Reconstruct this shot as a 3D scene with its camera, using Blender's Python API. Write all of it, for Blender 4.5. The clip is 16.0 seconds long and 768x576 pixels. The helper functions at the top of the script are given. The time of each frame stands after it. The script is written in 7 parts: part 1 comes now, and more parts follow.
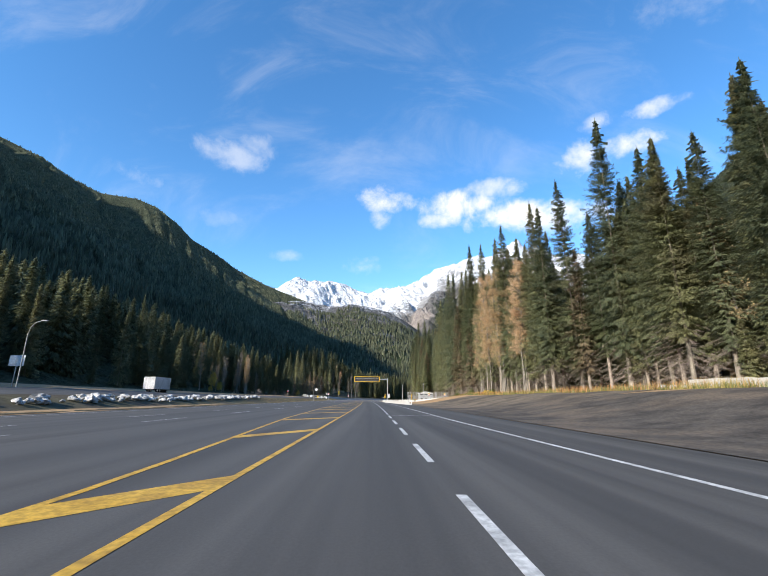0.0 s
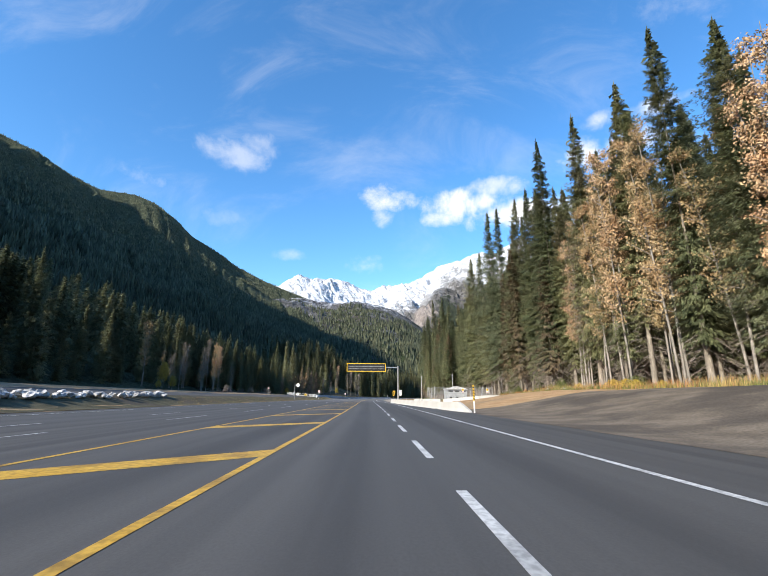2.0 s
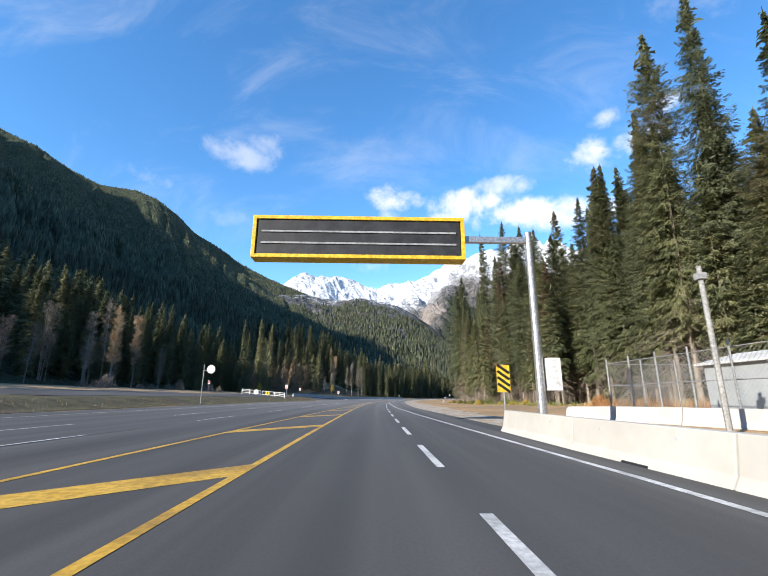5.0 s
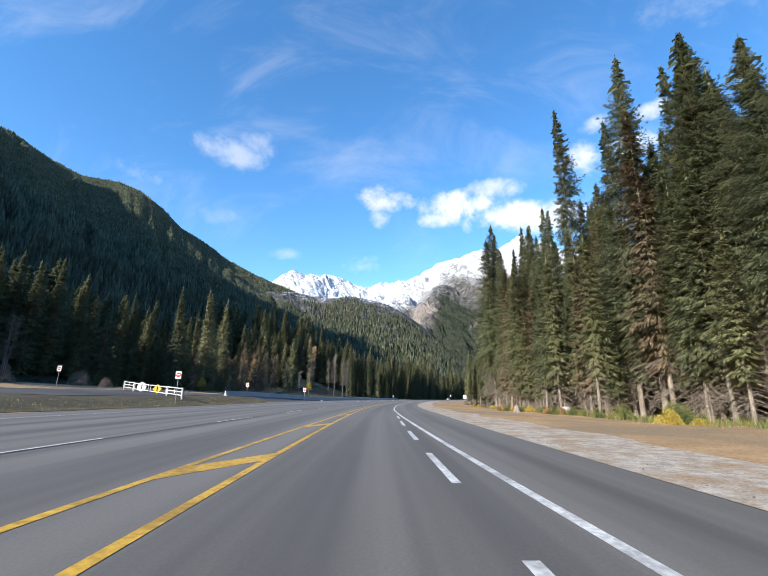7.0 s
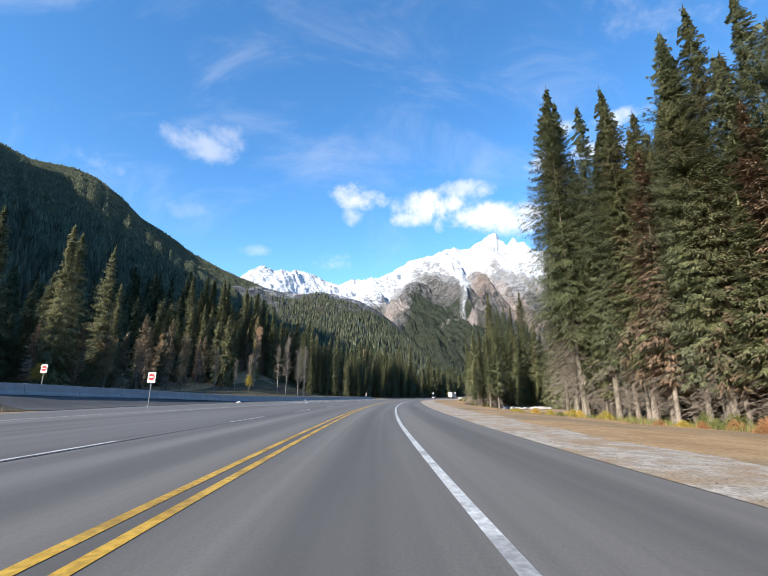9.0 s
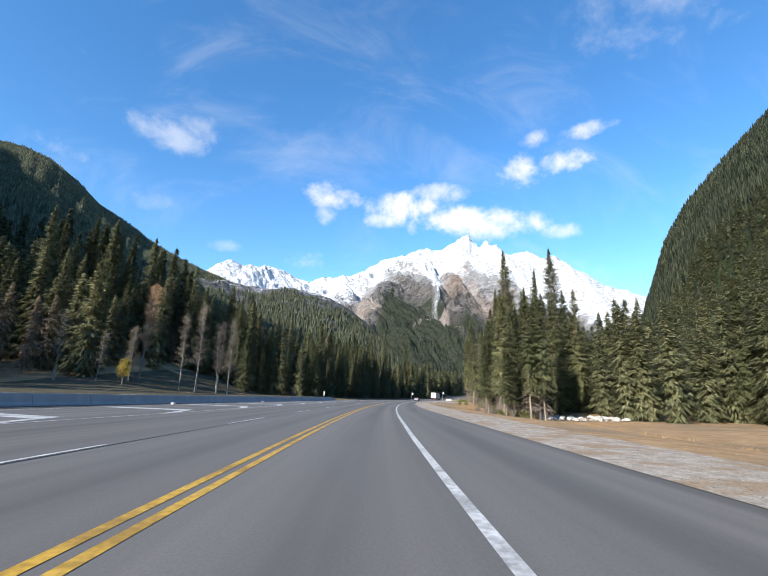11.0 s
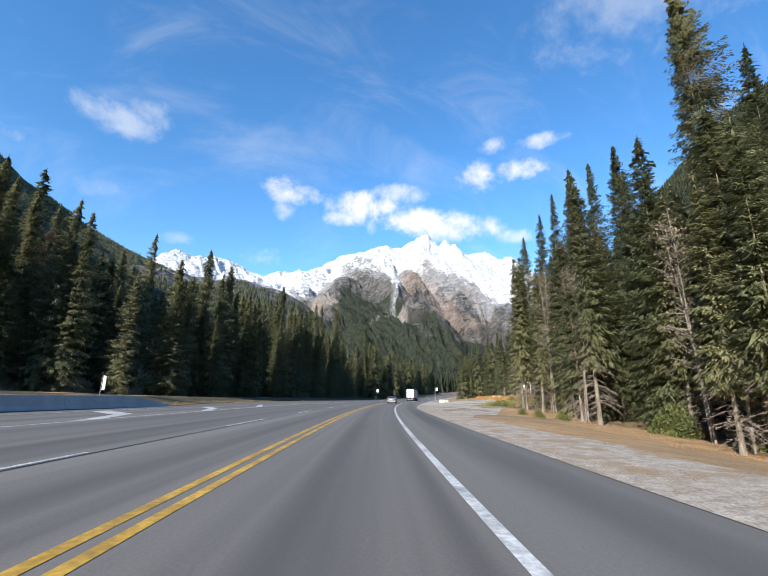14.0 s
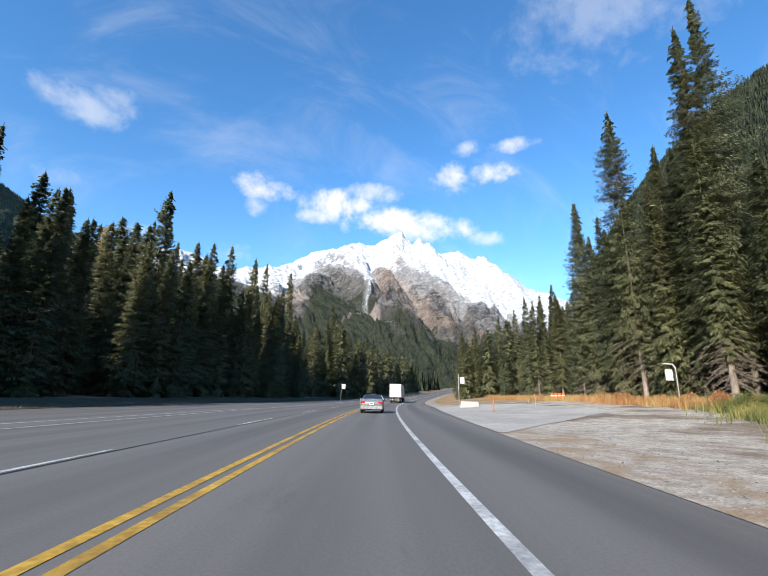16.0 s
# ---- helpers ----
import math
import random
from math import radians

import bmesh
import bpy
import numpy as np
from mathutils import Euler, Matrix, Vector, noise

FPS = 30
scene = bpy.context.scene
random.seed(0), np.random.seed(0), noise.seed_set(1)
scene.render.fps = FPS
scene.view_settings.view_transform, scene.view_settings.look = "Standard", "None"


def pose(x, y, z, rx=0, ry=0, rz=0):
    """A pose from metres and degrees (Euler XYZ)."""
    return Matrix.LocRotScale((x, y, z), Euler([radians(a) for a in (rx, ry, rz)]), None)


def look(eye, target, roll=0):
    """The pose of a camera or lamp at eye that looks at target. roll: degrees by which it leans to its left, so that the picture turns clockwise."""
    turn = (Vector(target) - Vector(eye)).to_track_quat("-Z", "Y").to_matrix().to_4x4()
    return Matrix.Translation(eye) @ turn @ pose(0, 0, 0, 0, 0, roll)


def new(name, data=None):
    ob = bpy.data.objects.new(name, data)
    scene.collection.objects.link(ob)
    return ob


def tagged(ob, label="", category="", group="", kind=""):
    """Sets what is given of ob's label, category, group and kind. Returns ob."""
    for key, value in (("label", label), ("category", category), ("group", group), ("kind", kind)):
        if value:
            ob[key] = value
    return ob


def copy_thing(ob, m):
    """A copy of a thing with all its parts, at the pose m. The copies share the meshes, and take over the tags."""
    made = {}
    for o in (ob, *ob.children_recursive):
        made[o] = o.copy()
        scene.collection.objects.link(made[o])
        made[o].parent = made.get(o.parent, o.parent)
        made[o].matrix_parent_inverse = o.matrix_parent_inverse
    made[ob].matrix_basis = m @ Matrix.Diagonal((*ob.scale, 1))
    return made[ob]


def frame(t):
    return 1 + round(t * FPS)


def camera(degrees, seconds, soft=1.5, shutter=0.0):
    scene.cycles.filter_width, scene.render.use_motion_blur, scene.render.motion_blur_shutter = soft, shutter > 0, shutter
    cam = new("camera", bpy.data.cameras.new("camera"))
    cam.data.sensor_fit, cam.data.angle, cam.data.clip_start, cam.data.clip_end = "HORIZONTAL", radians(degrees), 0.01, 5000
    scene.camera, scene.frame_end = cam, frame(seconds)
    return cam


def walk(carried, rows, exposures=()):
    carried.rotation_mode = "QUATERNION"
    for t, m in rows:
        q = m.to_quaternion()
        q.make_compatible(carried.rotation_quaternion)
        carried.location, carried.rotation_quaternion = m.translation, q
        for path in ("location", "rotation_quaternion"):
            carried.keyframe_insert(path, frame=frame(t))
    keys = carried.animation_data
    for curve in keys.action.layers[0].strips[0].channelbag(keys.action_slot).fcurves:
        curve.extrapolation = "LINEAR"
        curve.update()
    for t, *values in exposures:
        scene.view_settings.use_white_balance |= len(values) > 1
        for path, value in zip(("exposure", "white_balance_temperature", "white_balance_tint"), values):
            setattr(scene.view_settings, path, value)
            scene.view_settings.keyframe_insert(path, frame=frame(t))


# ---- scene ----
cam = camera(85.2, 16.0, soft=0.8, shutter=0.03)

# t, x, y, z, pitch, roll, yaw: driven along the right-hand lane
ROWS = [
    (0.0, 0.000, 0.000, 1.373, 14.79, -0.34, -0.02),
    (0.5, -0.322, 14.198, 1.307, 14.72, -0.28, -0.09),
    (1.0, -0.638, 28.423, 1.299, 14.65, -0.24, -0.07),
    (1.5, -0.980, 42.686, 1.297, 14.60, -0.18, 0.10),
    (2.0, -1.373, 56.988, 1.298, 14.62, -0.27, 0.33),
    (2.5, -1.820, 71.324, 1.298, 14.61, -0.39, 0.53),
    (3.0, -2.317, 85.685, 1.297, 14.65, -0.33, 0.72),
    (3.5, -2.859, 100.064, 1.303, 14.69, -0.43, 0.89),
    (4.0, -3.442, 114.464, 1.309, 14.68, -0.35, 1.04),
    (4.5, -4.058, 128.888, 1.300, 14.60, -0.33, 1.14),
    (5.0, -4.693, 143.339, 1.300, 14.60, -0.37, 1.18),
    (5.5, -5.326, 157.818, 1.300, 14.60, -0.46, 1.11),
    (6.0, -5.922, 172.324, 1.300, 14.61, -0.63, 0.88),
    (6.5, -6.434, 186.860, 1.325, 14.74, -0.90, 0.44),
    (7.0, -6.810, 201.413, 1.322, 14.69, -0.81, -0.19),
    (7.5, -7.014, 215.960, 1.287, 14.66, -0.77, -0.90),
    (8.0, -7.005, 230.478, 1.297, 14.62, -0.40, -1.87),
    (8.5, -6.736, 244.953, 1.302, 14.55, -0.46, -2.97),
    (9.0, -6.175, 259.391, 1.271, 14.52, -0.45, -4.19),
    (9.5, -5.318, 273.819, 1.300, 14.60, -0.48, -5.32),
    (10.0, -4.189, 288.251, 1.300, 14.60, -0.58, -6.34),
    (10.5, -2.813, 302.682, 1.300, 14.60, -0.78, -7.27),
    (11.0, -1.201, 317.106, 1.300, 14.62, -1.11, -8.19),
    (11.5, 0.651, 331.517, 1.318, 14.88, -1.61, -9.17),
    (12.0, 2.759, 345.897, 1.304, 14.69, -1.42, -10.21),
    (12.5, 5.122, 360.211, 1.278, 14.64, -1.18, -11.24),
    (13.0, 7.727, 374.423, 1.309, 14.74, -1.26, -12.25),
    (13.5, 10.565, 388.504, 1.291, 14.69, -1.23, -13.25),
    (14.0, 13.621, 402.450, 1.302, 14.61, -1.17, -14.18),
    (14.5, 16.877, 416.267, 1.252, 14.47, -1.37, -15.06),
    (15.0, 20.339, 429.966, 1.278, 14.56, -1.63, -16.02),
    (15.5, 24.018, 443.555, 1.291, 14.47, -1.27, -16.98),
    (16.0, 27.930, 457.043, 1.294, 14.58, -1.18, -18.07),
]
walk(cam, [(t, pose(x, y, z, 90 + p, 0, w) @ pose(0, 0, 0, 0, 0, -r)) for t, x, y, z, p, r, w in ROWS],
     exposures=[(0.0, 0.72), (3.5, 0.83), (9.0, 0.80), (12.5, 0.68), (16.0, 0.66)])

# ---- light ----
SUN_EL, SUN_AZ = 26.5, 226.0     # degrees; azimuth clockwise from +y
sun_dir = Vector((math.sin(radians(SUN_AZ)) * math.cos(radians(SUN_EL)),
                  math.cos(radians(SUN_AZ)) * math.cos(radians(SUN_EL)), math.sin(radians(SUN_EL))))
sun = new("sun", bpy.data.lights.new("sun", "SUN"))
sun.data.energy, sun.data.angle, sun.data.color = 5.0, radians(0.5), (1.0, 0.93, 0.82)
sun.matrix_world = look(sun_dir * 100, (0, 0, 0))


def link(nt, a, b):
    nt.links.new(a, b)


def math_node(nt, op, a, b=None, c=None, clamp=False):
    n = nt.nodes.new("ShaderNodeMath")
    n.operation, n.use_clamp = op, clamp
    for i, v in enumerate((a, b, c)):
        if v is None:
            continue
        if isinstance(v, (int, float)):
            n.inputs[i].default_value = v
        else:
            link(nt, v, n.inputs[i])
    return n.outputs[0]


def dot_node(nt, vec, const):
    n = nt.nodes.new("ShaderNodeVectorMath")
    n.operation = "DOT_PRODUCT"
    link(nt, vec, n.inputs[0])
    n.inputs[1].default_value = const
    return n.outputs["Value"]


def noise_node(nt, vec, scale, detail=4.0, rough=0.55, dist=0.0):
    n = nt.nodes.new("ShaderNodeTexNoise")
    n.inputs["Scale"].default_value, n.inputs["Detail"].default_value = scale, detail
    n.inputs["Roughness"].default_value, n.inputs["Distortion"].default_value = rough, dist
    if vec is not None:
        link(nt, vec, n.inputs["Vector"])
    return n.outputs["Fac"]


def map_range(nt, v, a, b, c=0.0, d=1.0, smooth=True):
    n = nt.nodes.new("ShaderNodeMapRange")
    n.interpolation_type = "SMOOTHSTEP" if smooth else "LINEAR"
    link(nt, v, n.inputs["Value"])
    for k, x in zip(("From Min", "From Max", "To Min", "To Max"), (a, b, c, d)):
        n.inputs[k].default_value = x
    return n.outputs["Result"]


def mix_col(nt, fac, a, b, blend="MIX"):
    n = nt.nodes.new("ShaderNodeMix")
    n.data_type, n.blend_type = "RGBA", blend
    n.inputs[0].default_value = 0.5
    if isinstance(fac, (int, float)):
        n.inputs[0].default_value = fac
    else:
        link(nt, fac, n.inputs[0])
    for i, v in ((6, a), (7, b)):
        if isinstance(v, tuple):
            n.inputs[i].default_value = (*v, 1.0)
        else:
            link(nt, v, n.inputs[i])
    return n.outputs[2]


def scale_vec(nt, vec, s):
    n = nt.nodes.new("ShaderNodeVectorMath")
    n.operation = "MULTIPLY"
    link(nt, vec, n.inputs[0])
    n.inputs[1].default_value = s
    return n.outputs[0]


def make_world():
    w = bpy.data.worlds.new("sky")
    scene.world = w
    w.use_nodes = True
    nt = w.node_tree
    nt.nodes.clear()
    sky = nt.nodes.new("ShaderNodeTexSky")
    sky.sky_type, sky.sun_disc = "NISHITA", False
    sky.sun_elevation, sky.sun_rotation = radians(SUN_EL), radians(SUN_AZ)
    sky.altitude, sky.air_density, sky.dust_density, sky.ozone_density = 800, 1.1, 0.0, 3.0
    way = nt.nodes.new("ShaderNodeTexCoord").outputs["Generated"]
    # heaped clouds over the far range: azimuth, elevation, half width, half height (degrees), density
    heaps = ((1.0, 26.6, 4.2, 1.8, 0.95), (-0.4, 24.0, 1.8, 1.5, 0.6), (11.0, 25.6, 6.0, 2.2, 1.1), (17.5, 23.6, 6.5, 1.9, 1.15),
             (24.0, 22.4, 6.0, 2.0, 1.1), (8.0, 23.8, 3.5, 1.4, 0.9), (15.0, 27.2, 4.5, 1.3, 0.7), (28.5, 28.9, 3.0, 2.2, 0.95), (33.0, 29.4, 4.0, 1.5, 0.9),
             (37.5, 32.3, 4.0, 1.0, 0.75), (33.0, 21.0, 3.0, 1.0, 0.7), (-3.5, 17.9, 3.0, 1.5, 0.6), (30.5, 32.6, 1.8, 1.2, 0.7),
             (-22.0, 30.5, 4.2, 2.0, 0.42), (-19.0, 32.0, 3.0, 1.8, 0.34), (-33.0, 25.5, 2.4, 1.4, 0.34), (-14.0, 18.6, 2.4, 0.9, 0.32), (-24.0, 22.5, 5.0, 1.2, 0.18), (52.0, 44.0, 12.0, 5.0, 0.26))
    n1 = noise_node(nt, way, 9.0, 7.0, 0.62, 0.25)
    n2 = noise_node(nt, way, 34.0, 5.0, 0.6)
    rough = math_node(nt, "ADD", math_node(nt, "MULTIPLY", math_node(nt, "SUBTRACT", n1, 0.5), 5.2), math_node(nt, "MULTIPLY", math_node(nt, "SUBTRACT", n2, 0.5), 1.5))
    total = None
    for az, el, hw, hh, dens in heaps:
        a, e = radians(az), radians(el)
        c = Vector((math.sin(a) * math.cos(e), math.cos(a) * math.cos(e), math.sin(e)))
        right = Vector((math.cos(a), -math.sin(a), 0))
        up = right.cross(c)
        x = math_node(nt, "DIVIDE", dot_node(nt, way, right), math.sin(radians(hw)))
        y = math_node(nt, "DIVIDE", dot_node(nt, way, up), math.sin(radians(hh)))
        d = math_node(nt, "ADD", math_node(nt, "MULTIPLY", x, x), math_node(nt, "MULTIPLY", y, y))
        m = math_node(nt, "ADD", math_node(nt, "SUBTRACT", 1.0, d), rough)
        m = map_range(nt, m, -0.2, 1.9, 0.0, dens)
        front = math_node(nt, "GREATER_THAN", dot_node(nt, way, c), 0.6)
        m = math_node(nt, "MULTIPLY", m, front)
        total = m if total is None else math_node(nt, "MAXIMUM", total, m)
    # thin high streaks
    warp = nt.nodes.new("ShaderNodeMapping")
    warp.inputs["Rotation"].default_value = (0.0, 0.0, radians(48))
    warp.inputs["Scale"].default_value = (1.0, 4.2, 2.2)
    link(nt, way, warp.inputs["Vector"])
    st = noise_node(nt, warp.outputs[0], 2.3, 8.0, 0.62, 0.7)
    st = map_range(nt, st, 0.45, 0.82, 0.0, 0.19)
    total = math_node(nt, "MAXIMUM", total, st)
    bg, bg2 = nt.nodes.new("ShaderNodeBackground"), nt.nodes.new("ShaderNodeBackground")
    hsv = nt.nodes.new("ShaderNodeHueSaturation")
    hsv.inputs["Saturation"].default_value = 1.22
    link(nt, sky.outputs[0], hsv.inputs["Color"])
    link(nt, hsv.outputs[0], bg.inputs["Color"])
    bg.inputs["Strength"].default_value = 0.18
    bg2.inputs["Color"].default_value = (1.0, 0.985, 0.96, 1)
    bg2.inputs["Strength"].default_value = 0.74
    mx = nt.nodes.new("ShaderNodeMixShader")
    link(nt, total, mx.inputs[0])
    link(nt, bg.outputs[0], mx.inputs[1])
    link(nt, bg2.outputs[0], mx.inputs[2])
    out = nt.nodes.new("ShaderNodeOutputWorld")
    link(nt, mx.outputs[0], out.inputs["Surface"])


make_world()


# ---- materials ----
def material(name, a, b, scale=1.0, rough=0.7, metal=0.0, fine=0.0, bump=0.0, c=None, big=0.0, obj_var=0.0, isl_var=0.0, stretch=(1, 1, 1), spec=0.3, thin=0.0):
    """Two tones mixed by noise, a third by large patches, value varied per object or island, and a fine relief."""
    m = bpy.data.materials.new(name)
    m.use_nodes = True
    nt = m.node_tree
    bsdf = nt.nodes["Principled BSDF"]
    bsdf.inputs["Roughness"].default_value, bsdf.inputs["Metallic"].default_value = rough, metal
    bsdf.inputs["Specular IOR Level"].default_value = spec
    pos = nt.nodes.new("ShaderNodeTexCoord").outputs["Object"]
    if stretch != (1, 1, 1):
        pos = scale_vec(nt, pos, stretch)
    f = map_range(nt, noise_node(nt, pos, scale, 5.0, 0.6), 0.3, 0.7)
    col = mix_col(nt, f, a, b)
    if c is not None:
        col = mix_col(nt, map_range(nt, noise_node(nt, pos, big or scale * 0.12, 4.0), 0.45, 0.65), col, c)
    if fine:
        g = noise_node(nt, pos, fine, 2.0, 0.7)
        col = mix_col(nt, 0.55, col, mix_col(nt, map_range(nt, g, 0.3, 0.7), (0.25, 0.25, 0.25), (1, 1, 1)), "MULTIPLY")
    if obj_var or isl_var:
        hsv = nt.nodes.new("ShaderNodeHueSaturation")
        if obj_var:
            r = nt.nodes.new("ShaderNodeObjectInfo").outputs["Random"]
            v = math_node(nt, "ADD", math_node(nt, "MULTIPLY", r, obj_var * 2), 1 - obj_var)
            h = math_node(nt, "ADD", math_node(nt, "MULTIPLY", r, -0.05 * obj_var * 3), 0.5 + 0.025 * obj_var * 3)
            link(nt, h, hsv.inputs["Hue"])
        if isl_var:
            r = nt.nodes.new("ShaderNodeNewGeometry").outputs["Random Per Island"]
            k = math_node(nt, "ADD", math_node(nt, "MULTIPLY", r, isl_var * 2), 1 - isl_var)
            v = math_node(nt, "MULTIPLY", v, k) if obj_var else k
        link(nt, v, hsv.inputs["Value"])
        link(nt, col, hsv.inputs["Color"])
        col = hsv.outputs[0]
    link(nt, col, bsdf.inputs["Base Color"])
    if thin:
        tr, mx = nt.nodes.new("ShaderNodeBsdfTranslucent"), nt.nodes.new("ShaderNodeMixShader")
        mx.inputs[0].default_value = thin
        link(nt, col, tr.inputs["Color"])
        link(nt, bsdf.outputs[0], mx.inputs[1])
        link(nt, tr.outputs[0], mx.inputs[2])
        link(nt, mx.outputs[0], nt.nodes["Material Output"].inputs["Surface"])
    if bump:
        bn = nt.nodes.new("ShaderNodeBump")
        bn.inputs["Strength"].default_value = bump
        bn.inputs["Distance"].default_value = 0.02
        link(nt, noise_node(nt, pos, fine or scale * 6, 4.0, 0.65), bn.inputs["Height"])
        link(nt, bn.outputs[0], bsdf.inputs["Normal"])
    return m


M = {}
M["asphalt_old"] = material("asphalt_old", (0.085, 0.083, 0.082), (0.12, 0.115, 0.11), 0.3, 0.88, fine=14.0, bump=0.35, c=(0.07, 0.068, 0.066), big=0.06)
M["pullout_brown"] = material("pullout_brown", (0.048, 0.042, 0.037), (0.125, 0.108, 0.090), 0.55, 0.9, fine=5.0, bump=0.6, c=(0.165, 0.13, 0.098), big=0.16)
M["dirt_brown"] = material("dirt_brown", (0.14, 0.112, 0.082), (0.24, 0.195, 0.145), 0.5, 0.95, fine=9.0, bump=0.8, c=(0.10, 0.082, 0.065), big=0.15)
M["turf_dull"] = material("turf_dull", (0.085, 0.078, 0.048), (0.155, 0.138, 0.085), 0.5, 0.95, fine=9.0, bump=0.9, c=(0.12, 0.10, 0.075), big=0.14, spec=0.1)
M["stone_mix"] = material("stone_mix", (0.15, 0.13, 0.105), (0.34, 0.31, 0.265), 0.8, 0.9, isl_var=0.5)
M["paint_worn"] = material("paint_worn", (0.34, 0.34, 0.34), (0.52, 0.52, 0.51), 1.2, 0.7, fine=6.0, c=(0.16, 0.16, 0.16), big=1.4)
M["tar"] = material("tar", (0.018, 0.018, 0.019), (0.03, 0.03, 0.031), 2.0, 0.6)
M["needles_pale"] = material("needles_pale", (0.25, 0.19, 0.13), (0.38, 0.30, 0.21), 0.7, 0.75, c=(0.20, 0.15, 0.10), big=0.3, obj_var=0.2, isl_var=0.35, thin=0.2)
M["pavement_pale"] = material("pavement_pale", (0.50, 0.47, 0.425), (0.60, 0.57, 0.52), 0.4, 0.9, fine=12.0, bump=0.3, c=(0.42, 0.395, 0.35), big=0.08)
M["paint_white"] = material("paint_white", (0.62, 0.62, 0.60), (0.74, 0.74, 0.72), 1.5, 0.6, fine=9.0, c=(0.40, 0.40, 0.39), big=0.9)
M["paint_yellow"] = material("paint_yellow", (0.62, 0.36, 0.045), (0.70, 0.43, 0.07), 1.2, 0.6, fine=8.0, c=(0.42, 0.25, 0.05), big=0.8)
M["gravel"] = material("gravel", (0.40, 0.35, 0.285), (0.66, 0.60, 0.51), 1.6, 0.95, fine=8.0, bump=1.0, c=(0.25, 0.19, 0.14), big=0.22)
M["shoulder_gravel"] = material("shoulder_gravel", (0.36, 0.305, 0.245), (0.60, 0.53, 0.445), 2.6, 0.95, fine=17.0, bump=1.0, c=(0.40, 0.285, 0.18), big=0.7)
M["concrete"] = material("concrete", (0.42, 0.405, 0.37), (0.49, 0.475, 0.44), 0.7, 0.85, bump=0.12, c=(0.41, 0.39, 0.355), big=0.3)
M["concrete_grey"] = material("concrete_grey", (0.40, 0.40, 0.40), (0.47, 0.47, 0.465), 1.0, 0.85, bump=0.2, c=(0.40, 0.40, 0.40), big=0.4)
M["rock_white"] = material("rock_white", (0.42, 0.41, 0.40), (0.66, 0.65, 0.63), 2.0, 0.9, fine=9.0, bump=0.6, obj_var=0.25)
M["bark"] = material("bark", (0.22, 0.185, 0.15), (0.44, 0.385, 0.32), 2.0, 0.92, fine=9.0, bump=0.8, stretch=(3, 3, 0.5), obj_var=0.2)
M["bark_pale"] = material("bark_pale", (0.25, 0.225, 0.195), (0.40, 0.365, 0.32), 1.6, 0.9, fine=8.0, bump=0.6, stretch=(3, 3, 0.6), obj_var=0.15)
M["needles"] = material("needles", (0.120, 0.138, 0.066), (0.242, 0.252, 0.128), 0.45, 0.62, c=(0.185, 0.174, 0.097), big=0.12, obj_var=0.28, isl_var=0.5, spec=0.25, thin=0.40)
# Far cones cast no needle self-shadow, so that shade is in this darker colour.
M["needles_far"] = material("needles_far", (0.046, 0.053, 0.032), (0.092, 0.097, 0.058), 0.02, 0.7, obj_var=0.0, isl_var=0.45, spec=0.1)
# Darker copy of needles_far: more of the missing shade sits in its colour.
M["needles_far_shade"] = material("needles_far_shade", (0.020, 0.027, 0.017), (0.046, 0.053, 0.032), 0.02, 0.7, isl_var=0.55, spec=0.1)
# Needle copy for spruces in shade: its tone is set by that shade.
M["needles_shade"] = material("needles_shade", (0.135, 0.148, 0.078), (0.250, 0.250, 0.136), 0.45, 0.65, obj_var=0.25, isl_var=0.5, spec=0.2, thin=0.38)
M["needles_blue"] = material("needles_blue", (0.130, 0.152, 0.086), (0.245, 0.260, 0.150), 0.45, 0.62, obj_var=0.25, isl_var=0.5, spec=0.25, thin=0.40)
M["needles_dry"] = material("needles_dry", (0.150, 0.105, 0.066), (0.265, 0.195, 0.125), 0.7, 0.75, c=(0.12, 0.115, 0.062), big=0.3, obj_var=0.2, isl_var=0.5, thin=0.2)
M["twig"] = material("twig", (0.155, 0.130, 0.108), (0.26, 0.222, 0.188), 1.5, 0.9, obj_var=0.2, isl_var=0.4)
M["leaf_gold"] = material("leaf_gold", (0.36, 0.255, 0.13), (0.50, 0.38, 0.22), 0.6, 0.7, c=(0.32, 0.20, 0.10), big=0.3, obj_var=0.2, isl_var=0.35)
M["leaf_brown"] = material("leaf_brown", (0.17, 0.135, 0.10), (0.27, 0.22, 0.165), 0.6, 0.75, obj_var=0.2, isl_var=0.35)
M["leaf_yellow"] = material("leaf_yellow", (0.42, 0.30, 0.05), (0.55, 0.42, 0.10), 0.8, 0.7, isl_var=0.35, obj_var=0.15, thin=0.25)
M["bush_green"] = material("bush_green", (0.075, 0.10, 0.03), (0.17, 0.18, 0.055), 0.9, 0.7, c=(0.24, 0.20, 0.06), big=0.35, isl_var=0.4, obj_var=0.2)
M["grass_dry"] = material("grass_dry", (0.27, 0.178, 0.088), (0.38, 0.258, 0.135), 0.5, 0.85, c=(0.31, 0.19, 0.092), big=0.1, isl_var=0.3)
M["grass_rust"] = material("grass_rust", (0.28, 0.13, 0.06), (0.40, 0.22, 0.09), 0.5, 0.85, c=(0.36, 0.28, 0.11), big=0.2, isl_var=0.35)
